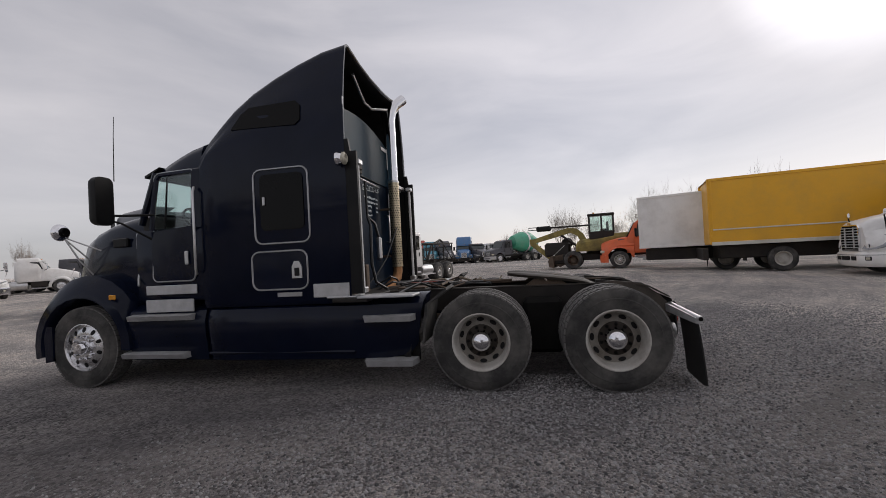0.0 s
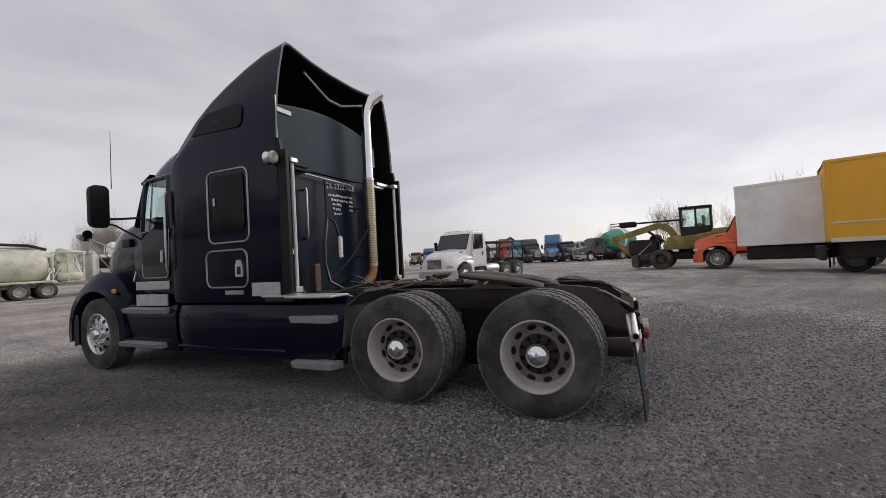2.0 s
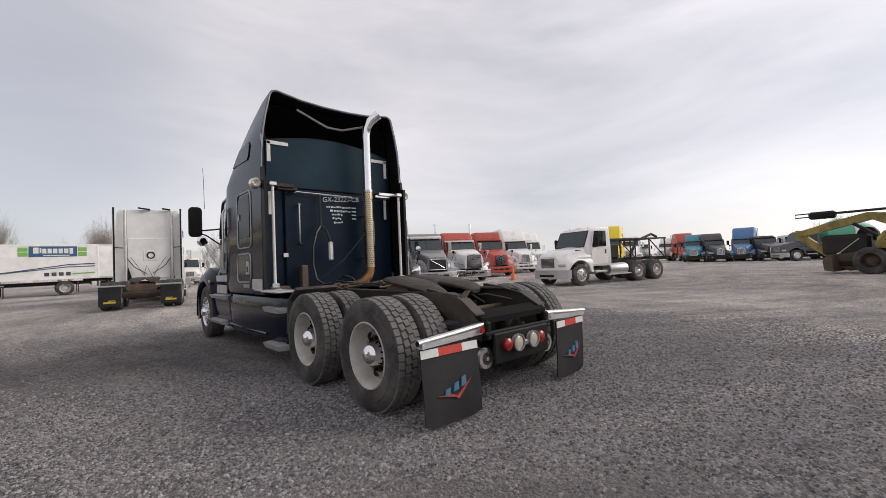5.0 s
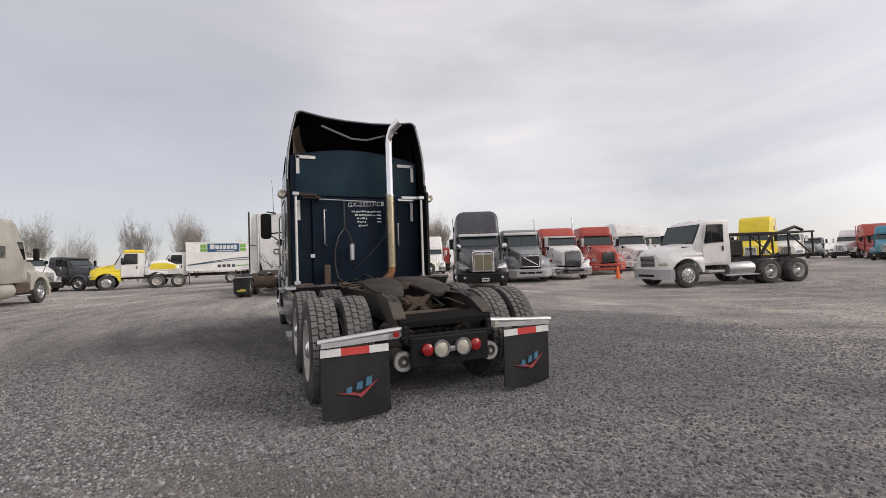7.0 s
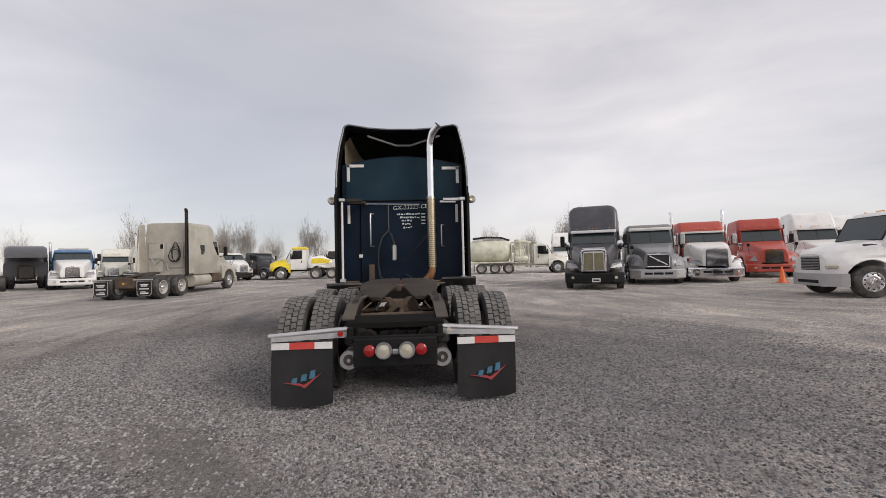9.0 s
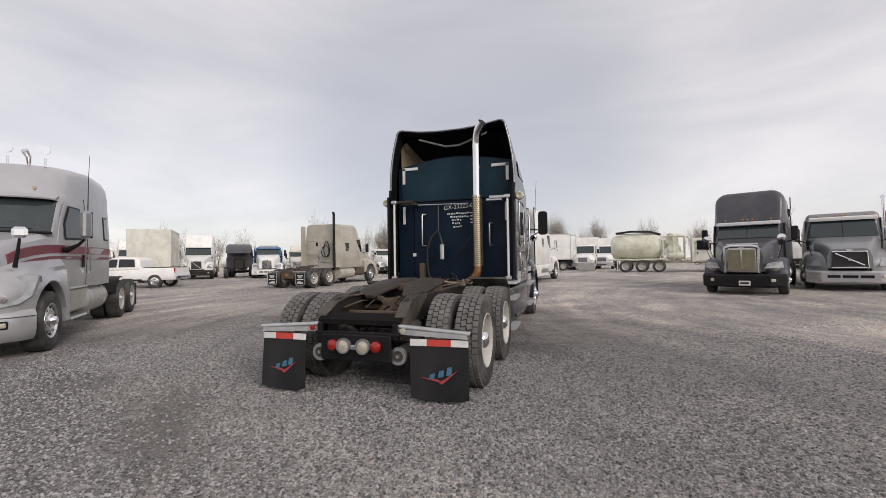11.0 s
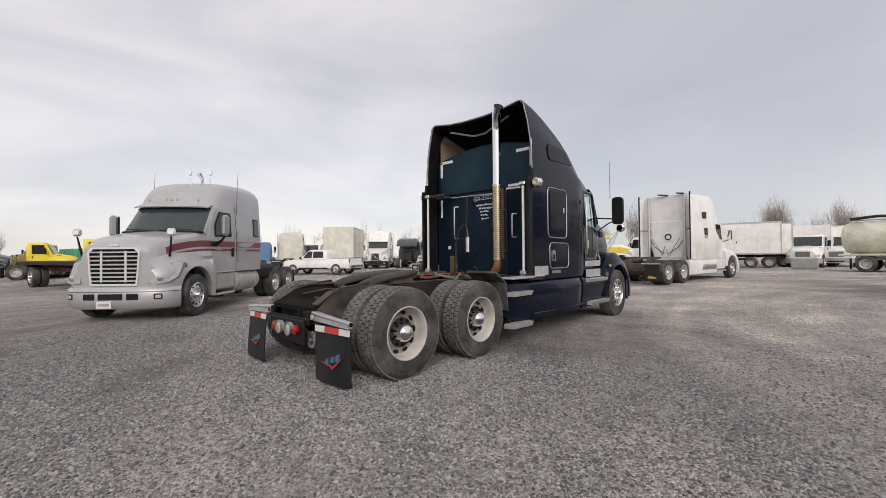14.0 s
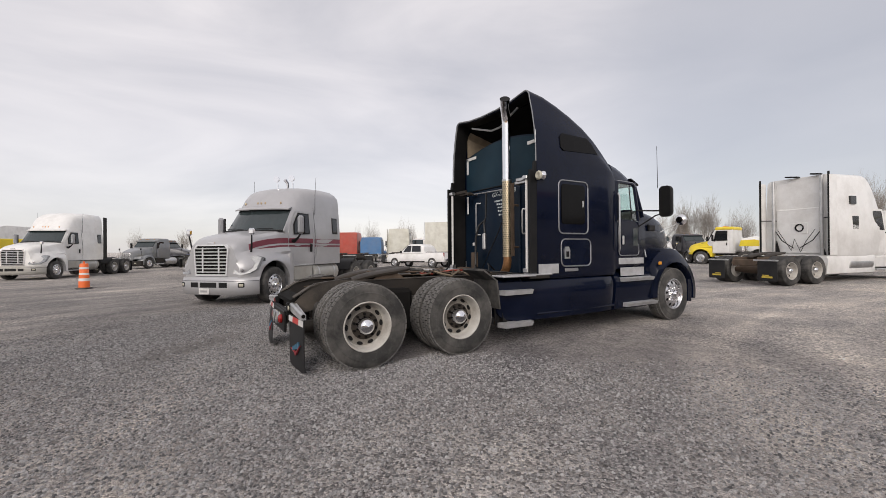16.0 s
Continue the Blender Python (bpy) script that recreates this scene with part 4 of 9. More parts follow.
for sx in (-1, 1):
    part("hood_vent", Mesh().box((sx * 0.955, 5.92, 1.80), (0.04, 0.30, 0.12), 0.015, Matrix.Rotation(radians(sx * 12), 3, "Z")), "black", hood)
    part("hood_emblem", Mesh().box((sx * 0.99, 5.62, 1.80), (0.02, 0.05, 0.20), 0.008), "trim", hood)
    # fender arch
    g = Mesh()
    ar = []
    cy, cz = 6.30, 0.52
    for k in range(15):
        a = radians(-12 + 196 * k / 14)
        ro = 0.80 + 0.10 * math.sin(a) if k < 12 else 0.78
        ri = 0.58
        c_, s_ = math.cos(a), math.sin(a)
        oy, oz = cy + ro * c_ * 0.98, cz + ro * s_
        iy, iz = cy + ri * c_, cz + ri * s_
        ar.append([(sx * 0.70, iy, iz), (sx * 1.17, iy, iz), (sx * 1.215, iy + 0.03 * c_, iz + 0.03 * s_), (sx * 1.20, iy + 0.14 * c_, iz + 0.14 * s_), (sx * 1.08, oy - 0.02 * c_, oz - 0.02 * s_), (sx * 0.70, oy, oz)])
    g.loft(ar)
    fen = part("fender", g, "navy", truck)
    part("turn_lamp", Mesh().box((sx * 1.205, 5.80, 1.12), (0.02, 0.10, 0.06), 0.015), "lens_amber", fen)
    part("headlamp", Mesh().lathe([(0.0, 0.10), (0.10, 0.12), (0.14, 0.11), (0.16, 0.0)], 20, "y", (sx * 0.80, 6.90, 1.0)), "lens_clear", fen)
    part("hood_latch", Mesh().tube([(sx * 1.0, 5.60, 1.44), (sx * 1.06, 5.56, 1.32), (sx * 1.10, 5.52, 1.24)], 0.014, 6), "steel", hood)
# bumper
g = Mesh().loft([[(-1.20, 6.74, 0.34), (-1.20, 6.86, 0.32), (-0.8, 7.13, 0.30), (0.8, 7.13, 0.30), (1.20, 6.86, 0.32), (1.20, 6.74, 0.34)],
                 [(-1.20, 6.74, 0.78), (-1.20, 6.88, 0.78), (-0.8, 7.16, 0.70), (0.8, 7.16, 0.70), (1.20, 6.88, 0.78), (1.20, 6.74, 0.78)]])
part("bumper", g, "navy", truck)

slide(0)
# steps and side skirts
for sx in (-1, 1):
    x = sx * 1.2
    sk = Mesh()
    prof = [(0.30, 1.04), (0.34, 1.155), (0.50, 1.175), (0.64, 1.195), (0.80, 1.20), (0.92, 1.16), (0.99, 1.04), (1.01, 0.80), (0.30, 0.80)]
    sk.loft([[(sx * (w + b_), y, z) for z, w in prof] for y, b_ in ((2.68, 0.0), (3.1, 0.012), (3.7, 0.02), (4.2, 0.012), (4.4, 0.0), (4.53, -0.05))])
    part("side_skirt", sk, "navy", truck)
    part("skirt_moulding", Mesh().tube([(sx * 1.165, 2.70, 0.42), (sx * 1.165, 4.50, 0.42)], 0.02, 6), "navy", truck)
    # rear skirt with the quarter steps
    sk = Mesh().loft([[(sx * (w - dw), y + (0.10 - 0.16 * (z - 0.3)) * (y < 2.1), max(z, zl)) for z, w in prof] for y, dw, zl in ((1.93, 0.07, 0.46), (2.1, 0.04, 0.38), (2.35, 0.015, 0.32), (2.685, 0.0, 0.30))])
    part("rear_skirt", sk, "navy", truck)
    for z in (0.78, 0.31):
        st = Mesh().loft([[(sx * 1.10, 2.00, z - 0.035), (sx * 1.25, 2.04, z - 0.035), (sx * 1.25, 2.54, z - 0.035), (sx * 1.10, 2.60, z - 0.035)],
                          [(sx * 1.10, 2.00, z + 0.035), (sx * 1.27, 2.03, z + 0.03), (sx * 1.27, 2.55, z + 0.03), (sx * 1.10, 2.60, z + 0.035)]])
        part("quarter_step", st, "tread_plate", truck, "aluminium tread step")
    for y in (2.12, 2.46):
        part("step_bracket", Mesh().prism([(y - 0.03, 0.29), (y + 0.03, 0.29), (y + 0.05, 0.58), (y - 0.05, 0.58)], "x", sx * 1.02, sx * 1.12), "black", truck)
    part("step_backing", Mesh().box((sx * 1.03, 2.30, 0.44), (0.03, 0.60, 0.30), 0.01), "black", truck)
    part("step_well", Mesh().box((sx * 1.12, 2.30, 1.012), (0.30, 0.62, 0.025), 0.008), "tread_plate", truck)
    part("step_well", Mesh().box((sx * 1.10, 2.80, 1.02), (0.28, 0.34, 0.02), 0.008), "tread_plate", truck)
    # cab steps
    sk = Mesh().loft([[(sx * (w - 0.03), y, z) for z, w in prof] for y in (4.55, 5.62)])
    part("step_fairing", sk, "navy", truck)
    for z, tz, oy in ((0.86, 0.04, 0.0), (0.41, 0.04, 0.10)):
        st = Mesh().loft([[(sx * 1.05, 4.69 + oy, z - tz), (sx * 1.22, 4.69 + oy, z - tz), (sx * 1.22, 5.58 + oy, z - tz), (sx * 1.05, 5.61 + oy, z - tz)],
                          [(sx * 1.05, 4.69 + oy, z + tz), (sx * 1.26, 4.70 + oy, z + tz * 0.5), (sx * 1.26, 5.55 + oy, z + tz * 0.5), (sx * 1.05, 5.61 + oy, z + tz)]])
        part("cab_step", st, "tread_plate", truck, "aluminium cab step")
    part("step_riser", Mesh().box((sx * 1.165, 5.02, 0.99), (0.02, 0.66, 0.15), 0.006), "tread_plate", truck)
    part("sill_plate", Mesh().box((sx * 1.175, 4.98, 1.18), (0.02, 0.70, 0.11), 0.006), "tread_plate", truck)

slide(0)
# exhaust stack
sp = [(0.50, 2.92, 2.58), (0.50, 2.92, 3.52), (0.51, 2.90, 3.64), (0.55, 2.85, 3.75), (0.62, 2.79, 3.83), (0.66, 2.76, 3.87)]
g = Mesh().tube(sp, [0.072] * 3 + [0.074, 0.078, 0.08], 20, False)
stack = part("exhaust_stack", g, "chrome", truck, "chrome exhaust stack with curved tip")
g = Mesh().tube([(x, y, z) for x, y, z in sp[3:]], [0.066, 0.068, 0.070], 18, True)
part("stack_bore", g, "black", stack)
g = Mesh().tube([(0.50, 2.92, 1.34), (0.50, 2.92, 2.60)], 0.078, 24, False)
shield = part("heat_shield", g, "shield", truck, "perforated steel heat shield")
dots = Mesh()
for i in range(34):
    for k in range(16):
        a = 2 * math.pi * (k + 0.5 * (i % 2)) / 16
        c = Vector((0.50 + 0.0795 * math.cos(a), 2.92 + 0.0795 * math.sin(a), 1.39 + i * 0.0355))
        t1, t2 = Vector((-math.sin(a), math.cos(a), 0)) * 0.0085, Vector((0, 0, 0.011))
        dots.add([c + t1, c + t2, c - t1, c - t2], [(0, 1, 2, 3)])
part("perforation", dots, "black", shield, smooth=0)
part("clamp", Mesh().lathe([(2.585, 0.083), (2.615, 0.083)], 24, "z", (0.50, 2.92, 0)), "steel", shield)
part("exhaust_elbow", Mesh().tube([(0.50, 2.92, 1.37), (0.50, 2.92, 1.28), (0.47, 2.93, 1.19), (0.38, 2.97, 1.10), (0.24, 3.02, 1.03), (0.12, 3.06, 0.98)], [0.064, 0.066, 0.07, 0.07, 0.066, 0.064], 18), "copper", truck, "heat-browned exhaust elbow")
part("stack_stay", Mesh().tube([(0.50, 3.0, 2.2), (0.50, 3.32, 2.2)], 0.02, 6).tube([(0.50, 3.0, 1.5), (0.50, 3.32, 1.5)], 0.02, 6).box((0.565, 2.97, 1.95), (0.03, 0.08, 1.2), 0.005), "rust", truck)

slide(-0.24, -0.06, 0.01)
# things on the back wall
for x, z0, z1 in ((-0.60, 1.68, 2.28), (0.70, 1.66, 2.06)):
    part("grab_handle", Mesh().tube([(x + 0.05, 3.27, z1), (x, 3.21, z1), (x, 3.20, z1 - 0.03), (x, 3.20, z0 + 0.03), (x, 3.21, z0), (x + 0.05, 3.27, z0)], 0.014, 8), "steel", truck)
part("hose_bar", Mesh().tube([(-0.72, 3.20, 2.46), (0.30, 3.20, 2.44)], 0.012, 6).box((-0.68, 3.23, 2.46), (0.07, 0.08, 0.03), 0.005).box((0.27, 3.23, 2.44), (0.07, 0.08, 0.03), 0.005), "steel", truck)
part("hose_spring", Mesh().tube([(-0.27, 3.19, 2.44), (-0.27, 3.18, 2.0), (-0.28, 3.17, 1.92)], 0.016, 6), "hose", truck)
part("electric_cable", Mesh().tube([(-0.28, 3.17, 1.95), (-0.38, 3.10, 1.84), (-0.45, 3.08, 1.62), (-0.46, 3.08, 1.35), (-0.42, 3.05, 1.12), (-0.30, 2.95, 1.02)], 0.019, 6)
     .tube([(-0.27, 3.16, 1.95), (-0.22, 3.10, 1.88), (-0.17, 3.08, 1.72), (-0.17, 3.08, 1.55)], 0.019, 6), "hose", truck)
part("gladhand", Mesh().box((-0.17, 3.07, 1.55), (0.08, 0.06, 0.30), 0.02), "steel", truck)
part("air_hose", Mesh().tube([(-0.40, 3.20, 1.06), (-0.20, 3.12, 1.20), (0.05, 3.05, 1.42), (0.30, 3.02, 1.70), (0.42, 3.0, 1.85)], 0.010, 6), "hose", truck)
part("air_hose", Mesh().tube([(-0.05, 3.20, 1.04), (0.02, 3.0, 1.16), (0.12, 2.95, 1.12), (0.18, 2.9, 1.02), (0.3, 2.7, 0.98)], 0.014, 6).tube([(-0.3, 3.1, 1.0), (-0.2, 2.9, 1.1), (-0.05, 2.8, 1.06), (0.0, 2.6, 1.0)], 0.014, 6), "hose", truck)
part("post_box", Mesh().box((-0.58, 3.14, 1.18), (0.10, 0.10, 0.34), 0.01), "rust", truck)
part("inspection_sticker", Mesh().box((-0.79, 2.912, 1.51), (0.07, 0.006, 0.06), 0.001), "tape_white", back)
part("valve", Mesh().box((-0.96, 3.15, 1.02), (0.30, 0.16, 0.08), 0.02), "rust", truck)


def writing(text, size, m, mat, parent, name="chalk_writing"):
    cu = bpy.data.curves.new(name, "FONT")
    cu.body, cu.size, cu.extrude, cu.shear = text, size, 0.001, 0.15
    tmp = bpy.data.objects.new(name, cu)
    scene.collection.objects.link(tmp)
    dg = bpy.context.evaluated_depsgraph_get()
    me = bpy.data.meshes.new_from_object(tmp.evaluated_get(dg))
    bpy.data.objects.remove(tmp)
    bpy.data.curves.remove(cu)
    me.materials.clear()
    me.materials.append(M[mat])
    return part(name, me, None, parent, at=m)


writing("GX-23223-CB", 0.112, pose(-0.19, 2.908, 2.35, 90, -3, 0), "chalk", back)
rng = random.Random(4)
for i, (w, x0) in enumerate(((0.44, -0.12), (0.34, -0.06), (0.20, -0.03), (0.16, -0.02), (0.14, 0.0))):
    xx = x0
    while xx < x0 + w:
        ww = rng.uniform(0.02, 0.05)
        g = Mesh().box((xx + ww / 2, 2.91, 2.275 - i * 0.062 + rng.uniform(-0.006, 0.006)), (ww, 0.003, rng.uniform(0.018, 0.034)))
        part("chalk_mark", g, "chalk", back, smooth=0)
        xx += ww + rng.uniform(0.008, 0.02)
for i in range(4):
    part("chalk_mark", Mesh().box((0.37, 2.91, 2.275 - i * 0.06), (0.08, 0.003, 0.022)), "chalk", back, smooth=0)

slide(-0.36)
# chassis
for sx in (-1, 1):
    g = Mesh().prism([(-0.76, 0.62), (-0.70, 0.78), (-0.44, 0.985), (-0.30, 1.0), (6.6, 1.0), (6.6, 0.74), (-0.2, 0.74), (-0.60, 0.62)], "x", sx * 0.40, sx * 0.45)
    g.prism([(-0.42, 0.965), (-0.30, 1.0), (6.6, 1.0), (6.6, 0.985), (-0.28, 0.985)], "x", sx * 0.36, sx * 0.45)
    part("frame_rail", g, "frame", truck)
    # rounded gusset at the tail of the frame
    g = Mesh().prism([(-0.70, 0.60), (-0.74, 0.70), (-0.60, 0.86), (-0.42, 0.99), (-0.15, 1.02), (0.1, 1.0), (-0.15, 0.85), (-0.45, 0.66)], "x", sx * 0.45, sx * 0.475)
    part("tail_gusset", g, "dusty_frame", truck)
part("tail_cover", Mesh().prism([(-0.62, 0.855), (-0.70, 0.815), (-0.735, 0.795), (-0.735, 0.745), (-0.70, 0.765), (-0.62, 0.82)], "x", -0.47, 0.47), "soot", truck, "black sloped tail cover plate")
part("crossmember", Mesh().tube([(-0.42, -0.20, 0.80), (0.42, -0.20, 0.80)], 0.03, 10), "rust", truck)
part("crossmember", Mesh().box((0, 0.22, 0.82), (0.82, 0.12, 0.05), 0.01).box((0, 0.22, 0.92), (0.82, 0.12, 0.03), 0.01).box((0, 0.22, 0.87), (0.10, 0.10, 0.12), 0.02), "rust", truck)
part("pump_housing", Mesh().box((0, 0.30, 0.80), (0.34, 0.40, 0.26), 0.06).lathe([(0.05, 0.10), (0.30, 0.10), (0.34, 0.05)], 14, "y", (0.12, 0.1, 0.84)), "rust", truck)
for sx in (-1, 1):
    # stamped bracket and rusty tubes seen down between the rails
    part("cross_bracket", Mesh().prism([(0.0, 0.90), (0.10, 0.975), (0.16, 0.975), (0.07, 0.88), (0.16, 0.79), (0.10, 0.79), (0.0, 0.86)], "y", 0.02, 0.06).moved(Matrix.Diagonal((sx, 1, 1, 1))), "rust", truck)
    part("air_tank", Mesh().lathe([(-0.20, 0.0), (-0.20, 0.05), (-0.17, 0.075), (0.17, 0.075), (0.20, 0.05), (0.20, 0.0)], 14, "x", (sx * 0.19, -0.34, 0.73)), "soot", truck)
    part("brake_pipe", Mesh().tube([(sx * 0.36, -0.40, 0.88), (sx * 0.30, -0.1, 0.93), (sx * 0.34, 0.25, 0.9), (sx * 0.22, 0.5, 0.88)], 0.009, 6), "rust", truck)
part("torque_rod", Mesh().tube([(0.05, -0.15, 0.80), (0.02, 0.22, 0.84), (-0.02, 0.7, 0.78)], 0.03, 8).lathe([(-0.05, 0.07), (0.05, 0.07)], 14, "x", (0.03, 0.2, 0.86)), "rust", truck)
for sx in (-1, 1):
    # inner suspension near-black, its shade under the frame put into the colour
    part("suspension_beam", Mesh().prism([(0.16, 0.40), (1.16, 0.40), (1.05, 0.60), (0.86, 0.74), (0.46, 0.74), (0.27, 0.60)], "x", sx * 0.38, sx * 0.52), "soot", truck)
    part("saddle", Mesh().box((sx * 0.46, 0.66, 0.56), (0.34, 0.44, 0.62), 0.05), "soot", truck)
    for y in (0.0, 1.32):
        part("brake_drum", Mesh().lathe([(-0.16, 0.0), (-0.16, 0.23), (0.14, 0.23), (0.14, 0.0)], 22, "x", (sx * 0.66, y, 0.505)), "soot", truck)
    part("rail_flange", Mesh().loft([[(sx * a_, y, z), (sx * b_, y, z), (sx * b_, y, z - 0.014), (sx * a_, y, z - 0.014)] for y, z, a_, b_ in ((2.6, 1.006, 0.355, 0.455), (0.2, 1.006, 0.355, 0.455), (-0.28, 1.004, 0.36, 0.47), (-0.50, 0.955, 0.38, 0.50), (-0.70, 0.835, 0.40, 0.52))]), "dusty_frame", truck)
    part("brake_hose", Mesh().tube([(sx * 0.25, -0.1, 0.84), (sx * 0.2, 0.05, 0.93), (sx * 0.3, 0.18, 0.9), (sx * 0.33, 0.3, 0.84)], 0.012, 6), "hose", truck)
part("crossmember", Mesh().box((0, 2.0, 0.86), (0.82, 0.10, 0.16), 0.02), "frame", truck)
part("deck_plate", Mesh().box((0, 2.70, 0.985), (2.50, 0.40, 0.05), 0.01).box((0, 2.3, 1.0), (0.86, 0.5, 0.02), 0.006), "frame", truck)
part("walk_plate", Mesh().box((0.02, 2.25, 1.02), (0.80, 0.36, 0.02), 0.006), "rust", truck)
for y in (0.0, 1.32):
    part("axle", Mesh().tube([(-0.95, y, 0.505), (-0.3, y, 0.505), (-0.2, y, 0.505), (0.2, y, 0.505), (0.3, y, 0.505), (0.95, y, 0.505)], [0.07, 0.075, 0.16, 0.16, 0.075, 0.07], 16).lathe([(-0.24, 0.03), (-0.16, 0.13), (0.0, 0.20), (0.12, 0.16)], 16, "y", (0, y, 0.505)), "frame", truck)
    for sx in (-1, 1):
        part("air_spring", Mesh().lathe([(0.50, 0.10), (0.54, 0.13), (0.62, 0.12), (0.66, 0.13), (0.72, 0.12), (0.75, 0.09)], 16, "z", (sx * 0.43, y - 0.34, 0)), "rubber", truck)
        part("spring_arm", Mesh().box((sx * 0.43, y + 0.08, 0.46), (0.09, 0.95, 0.06), 0.015), "frame", truck)
        part("brake_chamber", Mesh().lathe([(-0.10, 0.07), (-0.06, 0.085), (0.06, 0.085), (0.10, 0.06)], 14, "y", (sx * 0.30, y - 0.36, 0.60)), "grease", truck)
part("driveshaft", Mesh().tube([(0, 0.1, 0.56), (0, 1.2, 0.54)], 0.05, 10).tube([(0, 1.45, 0.56), (0, 4.5, 0.72)], 0.055, 10), "rust", truck)
part("front_axle", Mesh().tube([(-0.95, 6.30, 0.48), (-0.5, 6.30, 0.40), (0.5, 6.30, 0.40), (0.95, 6.30, 0.48)], 0.06, 8), "frame", truck)
part("gearbox", Mesh().box((0, 4.4, 0.72), (0.6, 1.2, 0.55), 0.08).box((0, 5.6, 0.75), (0.75, 1.2, 0.6), 0.1), "frame", truck)
# fifth wheel
def grid_plate():
    g = Mesh()
    rows = ((0.02, 0.20, 0.30, 0.985), (0.06, 0.16, 0.37, 1.005), (0.14, 0.135, 0.43, 1.03), (0.26, 0.10, 0.465, 1.06), (0.40, 0.055, 0.48, 1.085), (0.50, 0.012, 0.485, 1.10),
            (0.66, 0.008, 0.485, 1.118), (0.80, 0.008, 0.46, 1.134), (0.92, 0.008, 0.40, 1.146), (1.00, 0.008, 0.31, 1.152), (1.05, 0.008, 0.20, 1.154))
    for sx in (-1, 1):
        g.loft([[(sx * a_, y, z - 0.012), (sx * (a_ + 0.02), y, z), (sx * (b_ - 0.025), y, z), (sx * b_, y, z - 0.014), (sx * (b_ - 0.01), y, z - 0.042), (sx * a_, y, z - 0.036)] for y, a_, b_, z in rows])
    return g


fifth = part("fifth_wheel", grid_plate(), "grease", truck, "greasy worn fifth-wheel coupling plate")
part("kingpin_jaw", Mesh().lathe([(1.02, 0.11), (1.10, 0.11), (1.10, 0.05), (1.02, 0.05)], 18, "z", (0, 0.54, 0), closed=True), "rust", fifth)
for sx in (-1, 1):
    part("pivot_bracket", Mesh().prism([(0.34, 0.985), (0.86, 0.985), (0.70, 1.10), (0.50, 1.10)], "x", sx * 0.34, sx * 0.44), "rust", fifth)
    part("slide_rail", Mesh().box((sx * 0.40, 0.80, 0.995), (0.10, 1.9, 0.02), 0.004), "rust", fifth)
    # long sloping ramps in front of and behind the plate
    part("pickup_ramp", Mesh().prism([(-0.30, 1.0), (0.05, 1.04), (0.05, 1.0)], "x", sx * 0.40, sx * 0.45), "frame", truck)
part("release_handle", Mesh().tube([(-0.40, 0.62, 1.08), (-0.62, 0.60, 1.06), (-0.66, 0.60, 1.06)], 0.012, 6), "rust", fifth)
part("release_rod", Mesh().tube([(-0.2, 1.0, 1.06), (-0.1, 1.4, 1.05), (-0.12, 1.9, 1.04)], 0.018, 6), "rust", fifth)
# coiled lines lying on the frame
rng = random.Random(9)
for k in range(5):
    pts = [(rng.uniform(-0.3, 0.3), 1.25 + 0.22 * i, 1.02 + rng.uniform(0, 0.05)) for i in range(6)]
    part("air_line", Mesh().tube(pts, 0.012, 5), ("hose", "hosered", "hose", "rust", "hose")[k], truck)
for k in range(9):
    x, y = rng.uniform(-0.5, 0.45), rng.uniform(1.35, 2.2)
    a = rng.uniform(0, 6.28)
    pts = [(x + 0.16 * i * math.cos(a + 0.5 * i), y + 0.11 * i * math.sin(a + 0.4 * i), 1.035 + 0.035 * math.sin(1.9 * i + k) + rng.uniform(0, 0.02)) for i in range(5)]
    part("loose_line", Mesh().tube(pts, rng.uniform(0.010, 0.018), 5), ("liner", "hose", "rust")[k % 3], truck)
part("strap", Mesh().tube([(0.35, 2.2, 1.03), (0.52, 2.35, 1.05), (0.7, 2.5, 1.04), (0.95, 2.6, 1.0)], 0.012, 5), "hose", truck)

slide(0)
# tail: light bar, lamps, brackets and mudflaps
tail = part("light_bar", Mesh().box((0, -0.725, 0.575), (0.80, 0.035, 0.27), 0.012).box((0, -0.70, 0.715), (0.96, 0.05, 0.035), 0.008), "black", truck, "black steel tail light bar")
for sx in (-1, 1):
    part("bar_hanger", Mesh().box((sx * 0.43, -0.66, 0.74), (0.06, 0.12, 0.16), 0.012), "black", tail)
for x, mt, r in ((-0.245, "lens_red", 0.055), (-0.11, "lens_clear", 0.071), (0.11, "lens_clear", 0.071), (0.245, "lens_red", 0.055)):
    lm = part("tail_lamp" if mt == "lens_red" else "reverse_lamp", Mesh().lathe([(0.0, r), (-0.03, r), (-0.042, r * 0.7), (-0.046, 0)], 22, "y", (x, -0.745, 0.60)), mt, tail)
    if r > 0.06:
        part("lamp_ring", Mesh().lathe([(-0.02, r * 0.93), (-0.02, r * 1.12), (-0.048, r * 1.1), (-0.048, r * 0.93)], 22, "y", (x, -0.745, 0.60), closed=True), "trim", lm)
part("plate_lamp", Mesh().box((0, -0.765, 0.585), (0.07, 0.04, 0.05), 0.012), "trim", tail)
